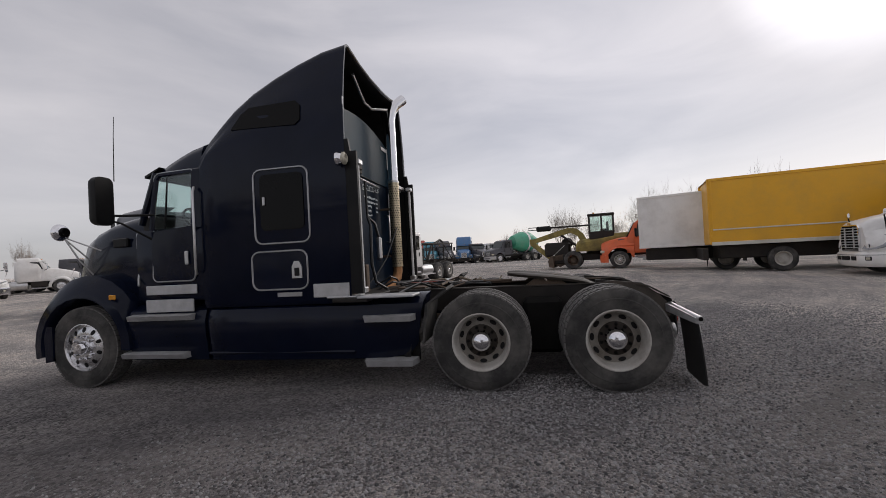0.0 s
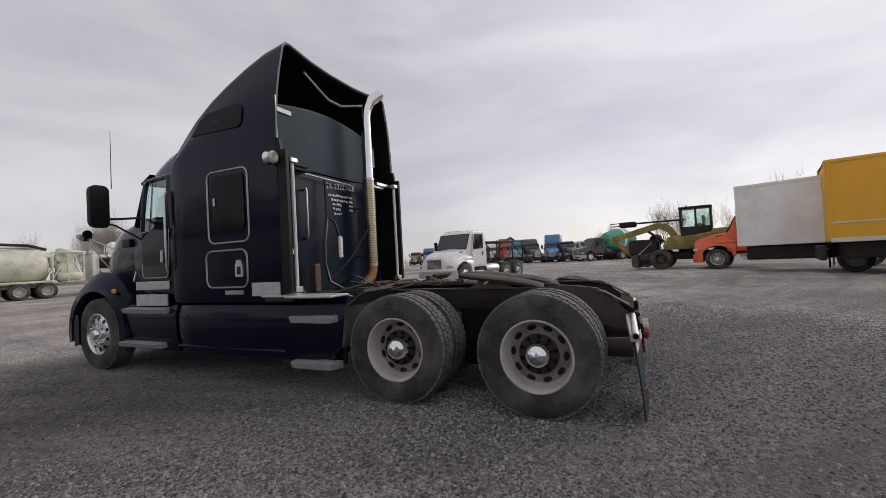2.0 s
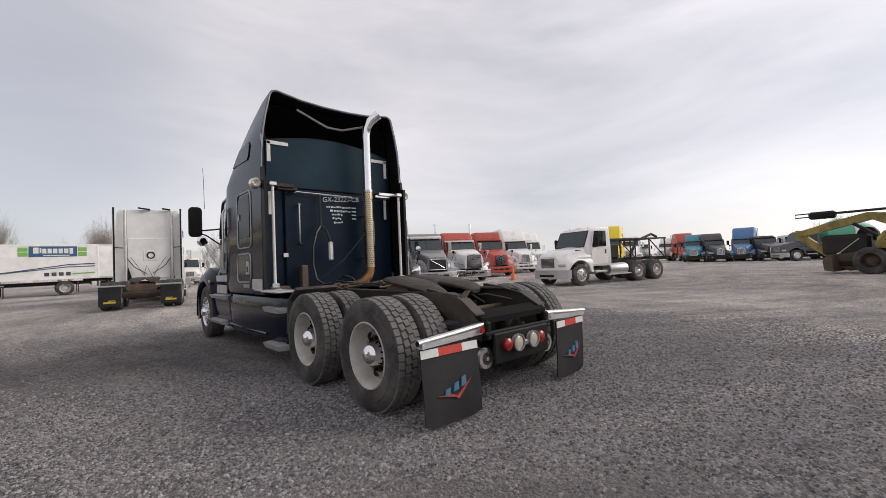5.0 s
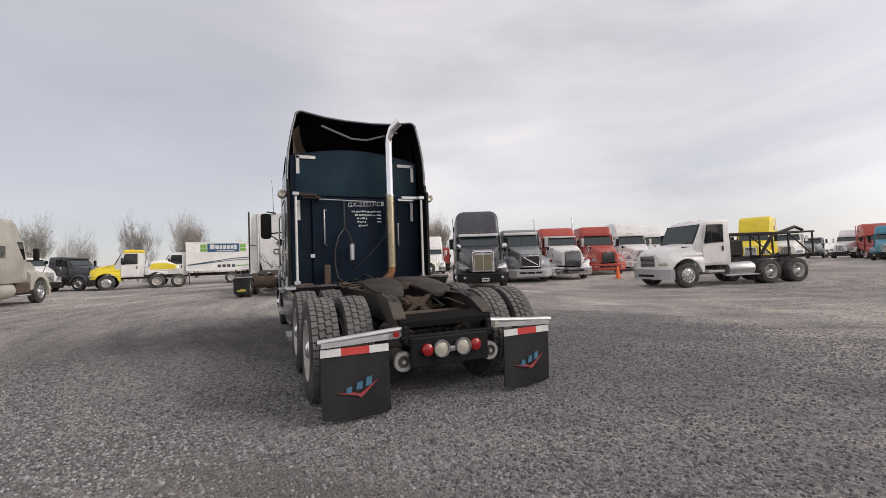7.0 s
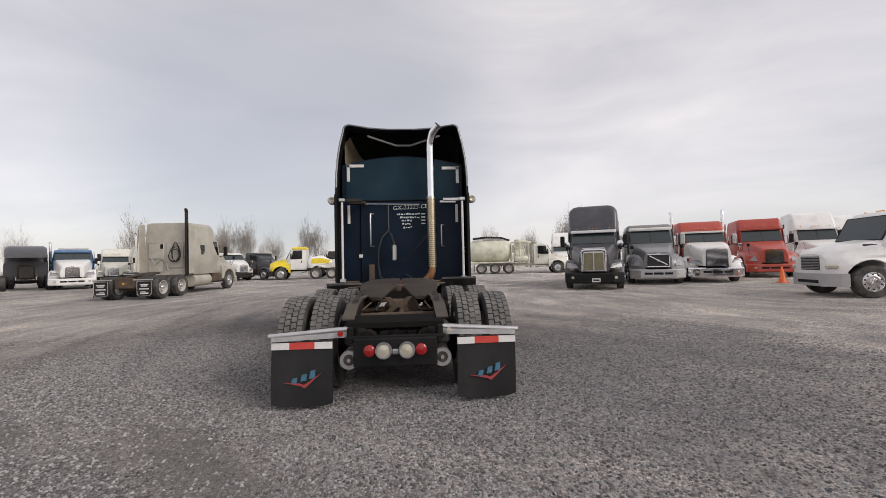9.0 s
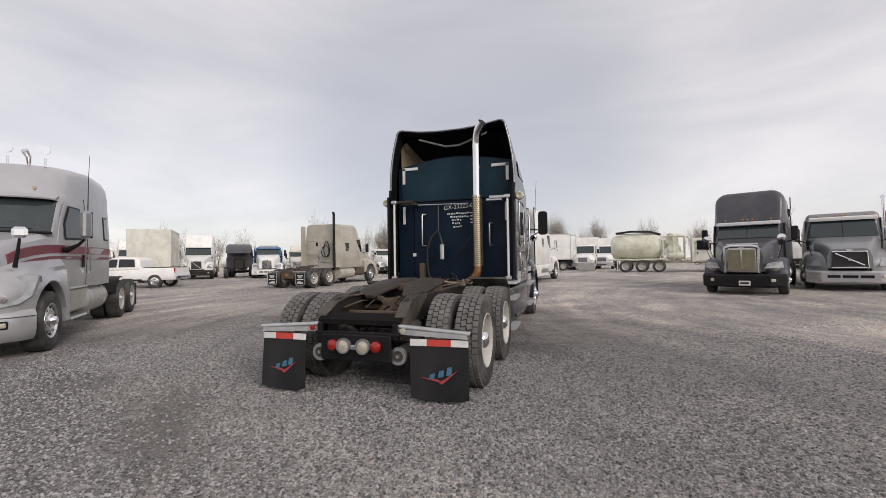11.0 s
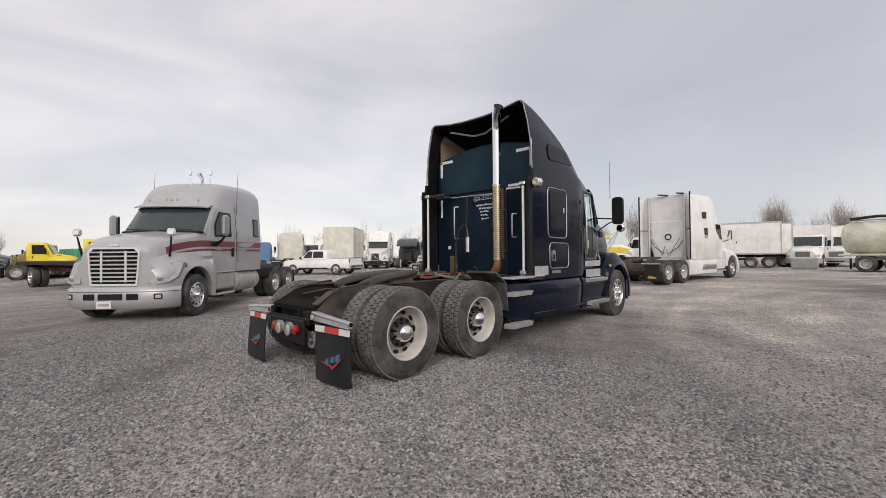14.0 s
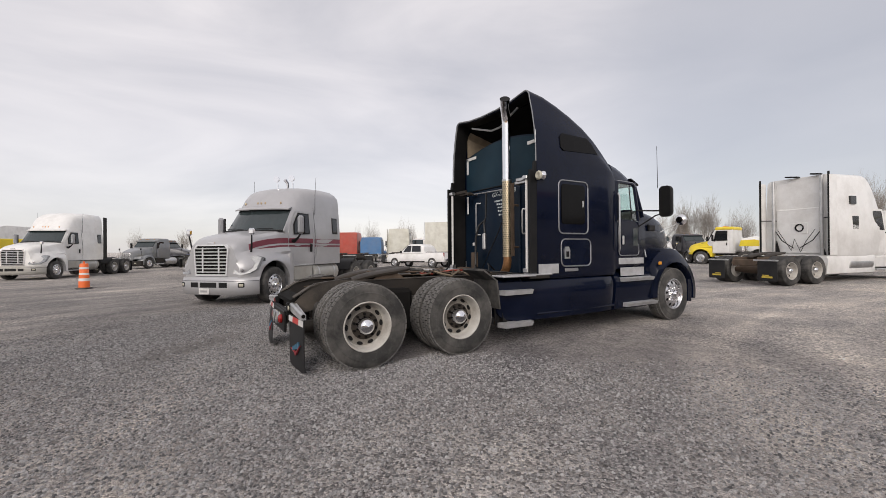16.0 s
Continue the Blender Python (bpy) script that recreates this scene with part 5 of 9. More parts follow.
for sx in (-1, 1):
    part("tail_tank", Mesh().lathe([(-0.12, 0.0), (-0.12, 0.075), (-0.08, 0.085), (0.2, 0.085), (0.24, 0.06)], 18, "y", (sx * 0.45, -0.55, 0.50)), "dusty_frame", truck, "dusty steel brake can")
    part("can_ring", Mesh().lathe([(-0.135, 0.055), (-0.135, 0.088), (-0.10, 0.092), (-0.10, 0.055)], 18, "y", (sx * 0.45, -0.55, 0.50), closed=True), "steel", truck)
    part("can_bolt", Mesh().lathe([(-0.15, 0.0), (-0.15, 0.018), (-0.11, 0.02)], 10, "y", (sx * 0.45, -0.55, 0.50)), "steel", truck)
    arm = part("flap_bracket", Mesh().loft([[(sx * 0.44, -0.68, 0.72), (sx * 0.44, -0.60, 0.72), (sx * 0.44, -0.60, 0.81), (sx * 0.44, -0.68, 0.81)],
                                           [(sx * 1.17, -0.70, 0.70), (sx * 1.17, -0.64, 0.70), (sx * 1.17, -0.64, 0.755), (sx * 1.17, -0.70, 0.755)]]), "tread_plate", truck, "dented aluminium mudflap hanger")
    part("hanger_tube", Mesh().tube([(sx * 0.42, -0.655, 0.795), (sx * 0.8, -0.665, 0.770), (sx * 1.20, -0.675, 0.745)], [0.030, 0.028, 0.027], 12), "steel", arm)
    part("tube_mouth", Mesh().lathe([(0.0, 0.021), (sx * 0.005, 0.021), (sx * 0.005, 0.0)], 14, "x", (sx * 1.198, -0.675, 0.745)), "soot", arm)
    part("side_reflector", Mesh().lathe([(0.0, 0.028), (-0.012, 0.028), (-0.014, 0.0)], 14, "y", (sx * 0.52, -0.705, 0.76)), "lens_red" if sx < 0 else "lens_clear", arm)
    tilt = Matrix.Translation((sx * 0.885, -0.685, 0.655)) @ Matrix.Rotation(radians(-7 if sx < 0 else -3), 4, "X") @ Matrix.Rotation(radians(sx * 4), 4, "Z")
    fl = Mesh()
    cols = 7
    rows_ = 8
    front, rear = [], []
    for i in range(rows_):
        for j in range(cols):
            u, w = -0.29 + 0.58 * j / (cols - 1), 0.04 - 0.60 * i / (rows_ - 1)
            bulge = 0.010 * (1 + math.sin(2.2 * u + sx)) * (i / rows_) + 0.03 * (i / rows_) ** 2
            if i == rows_ - 1 and j in (0, cols - 1):
                w += 0.025
            front.append((u, bulge - 0.006, w))
            rear.append((u, bulge + 0.006, w))
    fs = [(i * cols + j, i * cols + j + 1, (i + 1) * cols + j + 1, (i + 1) * cols + j) for i in range(rows_ - 1) for j in range(cols - 1)]
    k = len(front)
    border = [j for j in range(cols)] + [i * cols + cols - 1 for i in range(1, rows_)] + [(rows_ - 1) * cols + j for j in range(cols - 2, -1, -1)] + [i * cols for i in range(rows_ - 2, 0, -1)]
    fs += [tuple(q + k for q in f_)[::-1] for f_ in fs] + [(border[i], border[(i + 1) % len(border)], border[(i + 1) % len(border)] + k, border[i] + k) for i in range(len(border))]
    fl.add(front + rear, fs)
    flap = part("mudflap", fl, "flap", truck, "black rubber mudflap with faded print", at=tilt)
    for x0, w_, mt in ((-0.205, 0.17, "tape_white"), (0.0, 0.24, "tape_red"), (0.205, 0.17, "tape_white")):
        part("reflective_tape", Mesh().box((x0, -0.012, 0.0), (w_, 0.006, 0.065), 0.001), mt, flap)
    # the maker's mark, drawn as plain shapes
    mk = Mesh().prism([(-0.17, -0.335), (0.0, -0.37), (0.03, -0.39), (0.06, -0.37), (0.19, -0.25), (0.05, -0.345), (0.02, -0.36), (-0.02, -0.345)], "y", -0.010, 0.008)
    part("printed_mark", mk, "logo_red", flap, smooth=0)
    for px, hh in ((-0.10, 0.05), (-0.01, 0.06), (0.07, 0.075)):
        part("printed_mark", Mesh().prism([(px, -0.325 + px * 0.25), (px + 0.055, -0.315 + px * 0.25), (px + 0.06, -0.315 + hh + px * 0.25), (px + 0.015, -0.325 + hh + px * 0.25)], "y", -0.010, 0.008), "logo_blue", flap, smooth=0)
    slide(-0.06, -0.055)
    # panel in front of the tandem
    part("splash_panel", Mesh().loft([[(sx * 0.62, 1.98, 0.55), (sx * 1.18, 1.98, 0.55), (sx * 1.18, 2.0, 0.55), (sx * 0.62, 2.0, 0.55)], [(sx * 0.62, 1.92, 0.96), (sx * 1.18, 1.92, 0.96), (sx * 1.18, 1.95, 0.96), (sx * 0.62, 1.95, 0.96)],
                                      [(sx * 0.62, 1.72, 1.10), (sx * 1.16, 1.72, 1.10), (sx * 1.16, 1.72, 1.13), (sx * 0.62, 1.75, 1.13)]]), "rubber", truck, "dusty rubber quarter fender")

for sx in (-1, 1):
    for y in (0.0, 1.32):
        wheel(truck, sx * 1.085, y, side=sx, roll=0.3 * y + sx)
        wheel(truck, sx * 0.765, y, side=sx, kind="inner", roll=1.1 * y)
    wheel(truck, sx * 1.045, 6.30, side=sx, kind="front", roll=0.4 + sx)

# ---- the yard ----


def yard():
    def axis(lim):
        s = np.concatenate([np.arange(0, 24, 1.0), np.arange(24, 80, 4.0), np.array([80, 110, 160, 260, 420, 700, 1200, 2000])])
        return np.concatenate([-s[:0:-1], s])
    xs = axis(0)
    n = len(xs)
    vs = []
    for y in xs:
        for x in xs:
            far = step01(140, 500, math.hypot(x, y))
            vs.append((x, y, height(x, y) * (1 - far) + 0.4 * far))
    fs = [(j * n + i, j * n + i + 1, (j + 1) * n + i + 1, (j + 1) * n + i) for j in range(n - 1) for i in range(n - 1)]
    g = Mesh().add(vs, fs)
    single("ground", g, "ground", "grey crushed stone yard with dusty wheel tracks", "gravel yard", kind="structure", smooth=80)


yard()


def scatter_stones(count, seed):
    """Loose stones lying on the yard along the ring that the walk looks down on."""
    r = np.random.default_rng(seed)
    turn = r.random(count)
    ang = radians(125) + turn * radians(285)
    out = r.random(count)
    rad = 0.8 + 6.0 * out ** 0.75
    cx, cy = 0.2 + rad * np.cos(ang), 0.6 + rad * np.sin(ang)
    # broken patches: more stones where slow waves run high
    dens = 0.5 + 0.5 * np.sin(cx * 1.1 + 0.8 * np.sin(cy * 0.9)) * np.cos(cy * 0.8 + 0.6 * np.sin(cx * 0.7))
    fade = np.clip(turn * 9, 0, 1) * np.clip((1 - turn) * 9, 0, 1) * np.clip((1 - out) * 3.0, 0, 1)
    dust = np.hypot((cx + 1.4) * 0.77 - (cy + 1.75) * 0.64, ((cx + 1.4) * 0.64 + (cy + 1.75) * 0.77) * 3.2) + 0.5 * dens
    far_dust = np.hypot(cx + 3.5, (cy + 1.1) * 2.0)
    keep = r.random(count) < (0.5 + 0.5 * dens) * fade * np.clip(dust - 0.9, 0.25, 1) * np.clip(far_dust, 0.3, 1)
    cx, cy = cx[keep], cy[keep]
    m = len(cx)
    cz = np.array([height(a, b_) for a, b_ in zip(cx, cy)])
    size = 0.0055 + 0.0105 * r.random(m) ** 2.0
    base = np.array([(1, 0, -0.2), (0.3, 0.95, -0.25), (-0.85, 0.5, -0.2), (-0.8, -0.55, -0.25), (0.35, -0.9, -0.2), (0.45, 0.35, 0.62), (-0.4, 0.3, 0.7), (-0.1, -0.5, 0.6)])
    tri = np.array([(0, 1, 5), (1, 2, 6), (1, 6, 5), (2, 3, 6), (3, 4, 7), (3, 7, 6), (4, 0, 7), (0, 5, 7), (5, 6, 7)])
    jit = base[None] * (0.7 + 0.6 * r.random((m, 8, 1))) * (0.75 + 0.5 * r.random((m, 1, 3)))
    a = r.random(m) * 6.283
    c, s = np.cos(a)[:, None], np.sin(a)[:, None]
    x, y = jit[..., 0] * c - jit[..., 1] * s, jit[..., 0] * s + jit[..., 1] * c
    v = np.stack([x, y, jit[..., 2] * 0.8], -1) * size[:, None, None] + np.stack([cx, cy, cz + size * 0.15], -1)[:, None, :]
    f_ = (tri[None] + (np.arange(m) * 8)[:, None, None]).reshape(-1, 3)
    me = bpy.data.meshes.new("loose_stones")
    me.from_pydata(v.reshape(-1, 3).tolist(), [], f_.tolist())
    mat = bpy.data.materials.new("loose_stone")
    mat.use_nodes = True
    n, l = mat.node_tree.nodes, mat.node_tree.links
    geo = n.new("ShaderNodeNewGeometry")
    rp = n.new("ShaderNodeValToRGB")
    rp.color_ramp.elements[0].color, rp.color_ramp.elements[1].color = (0.07, 0.069, 0.072, 1), (0.43, 0.419, 0.417, 1)
    l.new(geo.outputs["Random Per Island"], rp.inputs[0])
    tc = n.new("ShaderNodeTexCoord")
    nz = n.new("ShaderNodeTexNoise")
    nz.inputs["Scale"].default_value = 180.0
    l.new(tc.outputs["Object"], nz.inputs[0])
    mx = n.new("ShaderNodeMix")
    mx.data_type, mx.blend_type = "RGBA", "OVERLAY"
    mx.inputs[0].default_value = 0.4
    l.new(rp.outputs[0], mx.inputs[6])
    l.new(nz.outputs[0], mx.inputs[7])
    l.new(mx.outputs[2], n["Principled BSDF"].inputs["Base Color"])
    n["Principled BSDF"].inputs["Roughness"].default_value = 0.92
    n["Principled BSDF"].inputs["Diffuse Roughness"].default_value = 1.0
    me.materials.append(mat)
    tagged(new("loose_stones", me), "loose grey crushed limestone chips on the yard", "gravel", kind="stuff")

# ---- parked vehicles round the yard ----
ME["rim_white"] = rear_rim().data("rim", "rim")
ME["rim_rust"] = rear_rim().data("rim", "rust")
ME["rim_yellow"] = rear_rim().data("rim", "logo_gold")


def simple_wheel(parent, x, y, z, side, r=0.5, w=0.28, rim="rear_rim", hub=True):
    """A wheel for vehicles further off: rim, tyre, hub cap."""
    k = r / 0.51
    at = Matrix.Translation((x, y, z)) @ Matrix.Rotation(0 if side > 0 else math.pi, 4, "Z") @ Matrix.Diagonal((w / 0.27, k, k, 1))
    o = part("wheel", ME[rim], None, parent, at=at)
    part("tyre", ME["tyre"], None, o)
    if hub:
        part("hub_cap", ME["front_hub"] if rim == "front_rim" else ME["hub"], None, o)
        for i in range(10):
            part("hand_hole", ME["hole_alloy"] if rim == "front_rim" else ME["hole"], None, o,
                 at=Matrix.Rotation(2 * math.pi * i / 10, 4, "X") @ Matrix.Translation((0.113 if rim == "front_rim" else -0.02, 0, 0.217)))
    return o


def fender_arch(parent, sx, cy, cz, mat, ro=0.78, ri=0.57, xi=0.66, xo=1.2, a0=-10, a1=184):
    g = Mesh()
    ar = []
    for k in range(13):
        a = radians(a0 + (a1 - a0) * k / 12)
        c_, s_ = math.cos(a), math.sin(a)
        iy, iz, oy, oz = cy + ri * c_, cz + ri * s_, cy + ro * c_, cz + ro * s_
        ar.append([(sx * xi, iy, iz), (sx * (xo - 0.02), iy, iz), (sx * xo, iy + 0.04 * c_, iz + 0.04 * s_), (sx * (xo - 0.03), oy - 0.06 * c_, oz - 0.06 * s_), (sx * (xo - 0.14), oy, oz), (sx * xi, oy, oz)])
    g.loft(ar)
    return part("fender", g, mat, parent)


def aero_fender(parent, sx, nose, mat):
    """A broad aerodynamic fender that runs from the headlamp over the wheel to the cab."""
    def outline(cut, drop):
        top = [(nose - 0.02 - cut, 0.66), (nose - 0.02 - cut, 0.98 - drop * 0.3), (nose - 0.12 - cut, 1.20 - drop * 0.6), (nose - 0.42 - cut * 0.6, 1.40 - drop), (0.12, 1.50 - drop), (-0.60, 1.58 - drop), (-0.80, 1.52 - drop), (-0.80, 0.62)]
        arch = [(0.62 * math.cos(radians(a)), 0.5 + 0.64 * math.sin(radians(a))) for a in (168, 150, 130, 110, 90, 70, 50, 30, 12)]
        return top + arch
    rows = [(0.55, 0.0, 0.0), (0.80, 0.06, 0.02), (1.00, 0.20, 0.08), (1.12, 0.30, 0.16), (1.18, 0.36, 0.26)]
    return part("fender", Mesh().loft([[(sx * x, y, z) for y, z in outline(c, d)] for x, c, d in rows]), mat, parent)


def chassis(r, wb, tail=1.2, mat="frame", front=0.9, hw=0.42, axles=2, rim="rear_rim", flaps="flap", gap=1.32, detail=True, flapmark=None, dual=True):
    for sx in (-1, 1):
        part("frame_rail", Mesh().prism([(-wb - tail, 0.72), (-wb - tail + 0.12, 0.96), (front, 0.96), (front, 0.70)], "x", sx * hw - 0.03, sx * hw + 0.03), mat, r)
    part("crossmember", Mesh().box((0, -wb - tail + 0.06, 0.76), (2 * hw, 0.06, 0.24), 0.02), mat, r)
    part("crossmember", Mesh().box((0, -wb + 0.0, 0.80), (2 * hw, 0.2, 0.16), 0.02), mat, r)
    ys = [-wb + gap * (i - (axles - 1) / 2) for i in range(axles)]
    for y in ys:
        part("axle", Mesh().tube([(-0.9, y, 0.5), (-0.22, y, 0.5), (0.22, y, 0.5), (0.9, y, 0.5)], [0.07, 0.14, 0.14, 0.07], 12), mat, r)
        for sx in (-1, 1):
            simple_wheel(r, sx * 1.08, y, 0.50, sx, rim=rim, hub=detail)
            if dual:
                simple_wheel(r, sx * 0.76, y, 0.50, sx, rim=rim, hub=False)
    if flaps:
        for sx in (-1, 1):
            fy = ys[0] - 0.70
            part("flap_bracket", Mesh().box((sx * 0.83, fy, 0.86), (0.78, 0.05, 0.05), 0.01), "steel", r)
            fl = part("mudflap", Mesh().box((sx * 0.88, fy, 0.50), (0.62, 0.02, 0.66), 0.006), flaps, r)
            if flapmark:
                part("printed_mark", Mesh().box((sx * 0.88, fy - 0.012, 0.30), (0.34, 0.004, 0.06), 0.001).box((sx * 0.83, fy - 0.012, 0.36), (0.2, 0.004, 0.03), 0.001), flapmark, fl)
    return ys


def tractor(name, label, m, paint, sl=1.5, roof=3.75, wb=5.5, grille="slats", bumper="chrome", hood_mat=None, stacks=(), frame_mat="frame", rim="rear_rim", front_rim="front_rim",
            stripe=None, roof_mat=None, visor=None, sleeper_mat=None, nose=1.12, hood_hw=0.62, hood_top=1.52, grille_w=0.72, grille_z=(0.80, 1.46), flaps="flap", flapmark=None, tanks="steel",
            fifth=True, detail=True, group="", skirts=None, roof_slope=0.95, antenna=False, screen=None, roof_hw=1.06, plate=False, back_detail=False, headlamps=True, low=False, tail=1.2, aero=False, roof_r=0.18, ext=True):
    """A conventional tractor unit: front axle at the origin, nose towards +y."""
    r = root(name, label, "truck", m, group)
    hood_mat, roof_mat, sleeper_mat = hood_mat or paint, roof_mat or paint, sleeper_mat or paint
    chassis(r, wb, tail, frame_mat, 0.9, rim=rim, flaps=flaps, detail=detail, flapmark=flapmark)
    for sx in (-1, 1):
        simple_wheel(r, sx * 1.04, 0, 0.5, sx, rim=front_rim, hub=detail)
    part("front_axle", Mesh().tube([(-0.9, 0, 0.48), (0.9, 0, 0.48)], 0.06, 8), frame_mat, r)
    part("engine_bay", Mesh().box((0, 0.1, 0.85), (0.9, 1.5, 0.7), 0.1), frame_mat, r)
    # hood
    hr = []
    for t, hw, z in ((0.0, 0.97, 1.98), (0.35, 0.90, 1.88), (0.65, 0.78, 1.74), (0.88, hood_hw + 0.04, 1.62), (1.0, hood_hw - 0.04, hood_top)):
        y = -0.62 + t * (nose + 0.62)
        hr.append(arc_ring(y, hw, hw - 0.05, 0.82, z, z - 0.30, 0.16))
    hood = part("hood", Mesh().loft(hr), hood_mat, r)
    # grille
    z0, z1 = grille_z
    gw = grille_w / 2
    gy = nose + 0.02
    gr = part("grille", Mesh().prism([(-gw, z0), (gw, z0), (gw * 0.94, z1 - 0.05), (gw * 0.8, z1), (-gw * 0.8, z1), (-gw * 0.94, z1 - 0.05)], "y", gy - 0.05, gy + 0.03), "grille" if grille != "mesh" else "chrome", r)
    if grille in ("slats", "bars"):
        n = 8 if grille == "slats" else 5
        for i in range(n):
            z = z0 + (z1 - z0) * (i + 0.5) / n
            part("grille_slat", Mesh().box((0, gy + 0.045, z), (grille_w * 0.94, 0.03, 0.034), 0.006), "bright", gr)
        for px_ in (-0.46, 0.46):
            part("grille_post", Mesh().box((gw * px_, gy + 0.05, (z0 + z1) / 2), (0.045, 0.02, (z1 - z0) * 0.92), 0.006), "chrome", gr)
        part("grille_surround", Mesh().tube([(-gw, gy + 0.03, z0), (gw, gy + 0.03, z0), (gw * 0.97, gy + 0.03, z1 - 0.06), (gw * 0.8, gy + 0.03, z1), (-gw * 0.8, gy + 0.03, z1), (-gw * 0.97, gy + 0.03, z1 - 0.06), (-gw, gy + 0.03, z0)], 0.028, 6), "chrome", gr)
    elif grille == "mesh":
        for sx in (-1, 1):
            part("grille_screen", Mesh().box((sx * gw * 0.47, gy + 0.04, (z0 + z1) / 2), (gw * 0.84, 0.012, (z1 - z0) * 0.86), 0.004), screen or "steel", gr)
        part("grille_post", Mesh().box((0, gy + 0.05, (z0 + z1) / 2), (0.05, 0.02, (z1 - z0) * 0.96), 0.006), "chrome", gr)
    elif grille == "diagonal":
        part("grille_frame", Mesh().tube([(-gw, gy + 0.04, z0), (gw, gy + 0.04, z0), (gw * 0.96, gy + 0.04, z1), (-gw * 0.96, gy + 0.04, z1), (-gw, gy + 0.04, z0)], 0.025, 6), "chrome", gr)
        part("grille_bar", Mesh().tube([(-gw * 0.8, gy + 0.05, z0 + 0.08), (gw * 0.8, gy + 0.05, z1 - 0.06)], 0.022, 6), "chrome", gr)
        part("grille_badge", Mesh().lathe([(0.0, 0.05), (0.03, 0.05), (0.03, 0.0)], 12, "y", (0, gy + 0.05, (z0 + z1) / 2)), "chrome", gr)
    elif grille == "fine":
        for i in range(15):
            z = z0 + (z1 - z0) * (i + 0.5) / 15
            part("grille_slat", Mesh().box((0, gy + 0.04, z), (grille_w * 0.92, 0.02, 0.018)), "chrome", gr)
    part("hood_badge", Mesh().box((0, gy, z1 + 0.04), (0.18, 0.02, 0.06), 0.01), "chrome", hood)
    for sx in (-1, 1):
        if aero:
            aero_fender(r, sx, nose, hood_mat)
        else:
            fender_arch(r, sx, 0.0, 0.50, hood_mat)
        if aero:
            lampy = Mesh().loft([[(sx * 0.72, nose - 0.06 + d, 0.90), (sx * 1.00, nose - 0.21 + d, 0.90), (sx * 1.14, nose - 0.40 + d, 0.96), (sx * 1.14, nose - 0.60 + d, 1.14), (sx * 0.98, nose - 0.40 + d, 1.25), (sx * 0.80, nose - 0.22 + d, 1.18)] for d in (-0.05, 0.055)])
            part("headlamp", lampy, "lens_head", r)
        elif headlamps:
            hl = Mesh().loft([[(sx * 0.60, nose - 0.06, 0.92), (sx * 1.06, nose - 0.34, 0.94), (sx * 1.04, nose - 0.40, 1.16), (sx * 0.70, nose - 0.12, 1.10)],
                              [(sx * 0.60, nose + 0.0, 0.93), (sx * 1.10, nose - 0.28, 0.95), (sx * 1.07, nose - 0.36, 1.14), (sx * 0.70, nose - 0.06, 1.09)]])
            part("headlamp", hl, "lens_head", r)
        part("hood_mirror", Mesh().tube([(sx * 0.95, nose - 0.5, 1.24), (sx * 1.05, nose - 0.36, 1.6), (sx * 1.05, nose - 0.34, 1.72)], 0.012, 6).box((sx * 1.05, nose - 0.32, 1.78), (0.14, 0.06, 0.16), 0.03), "black" if paint != "white" else "chrome", r)
        # tank and steps
        if tanks:
            part("fuel_tank", Mesh().lathe([(-3.35, 0.0), (-3.35, 0.29), (-3.32, 0.32), (-1.92, 0.32), (-1.89, 0.29), (-1.89, 0.0)], 22, "y", (sx * 0.88, 0, 0.66)), tanks, r)
        part("cab_step", Mesh().box((sx * 1.06, -1.25, 0.42), (0.26, 0.95, 0.06), 0.02), "tread_plate", r)
        part("step_box", Mesh().box((sx * 0.98, -1.25, 0.72), (0.34, 0.95, 0.44), 0.04), skirts or frame_mat, r)
        if skirts:
            part("side_skirt", Mesh().loft([[(sx * w, y, z) for z, w in ((0.30, 1.05), (0.34, 1.14), (0.80, 1.19), (0.98, 1.14), (0.98, 0.9), (0.30, 0.9))] for y in (-1.75, -wb + 1.30)]), skirts, r)
    # bumper
    bp = Mesh().loft([[(-1.18, nose - 0.42, z), (-1.16, nose - 0.20, z), (-0.75, nose + 0.10, z), (0.75, nose + 0.10, z), (1.16, nose - 0.20, z), (1.18, nose - 0.42, z)] for z in (0.30, 0.36, 0.68, 0.74)])
    bp.v = [(x_ * (0.985 if z_ < 0.33 or z_ > 0.7 else 1), y_ - (0.07 if z_ > 0.7 else 0.05 if z_ < 0.33 else 0), z_) for x_, y_, z_ in bp.v]
    bumper_o = part("bumper", bp, bumper, r)
    for x in (-0.42, 0, 0.42):
        part("bumper_slot", Mesh().box((x, nose + 0.102, 0.54), (0.34 if x else 0.40, 0.012, 0.10), 0.004), "black", bumper_o)
    for sx in (-1, 1):
        part("fog_lamp", Mesh().box((sx * 0.84, nose + 0.05, 0.54), (0.14, 0.03, 0.10), 0.02, Matrix.Rotation(radians(-sx * 36), 3, "Z")), "lens_clear", bumper_o)
    if plate:
        part("number_plate", Mesh().box((-0.08, nose + 0.115, 0.44), (0.32, 0.012, 0.16), 0.004), "tape_white", bumper_o)
        part("plate_bar", Mesh().box((-0.08, nose + 0.124, 0.44), (0.24, 0.004, 0.06)), "frame", bumper_o)
    # cab with sleeper
    back_y = -2.15 - sl
    rr = []
    wt_ = 2.66 if aero else 2.50
    cabrows = [(-0.60, 1.96, 0.98, 0.93), (-0.83, 2.24, 1.02, 0.94), (-1.08, wt_ + 0.06, 1.05, 0.96)]
    for y, z, a, b_ in cabrows:
        rr.append(arc_ring(y, a, b_, 0.95, z, min(1.9, z - 0.1), 0.08))
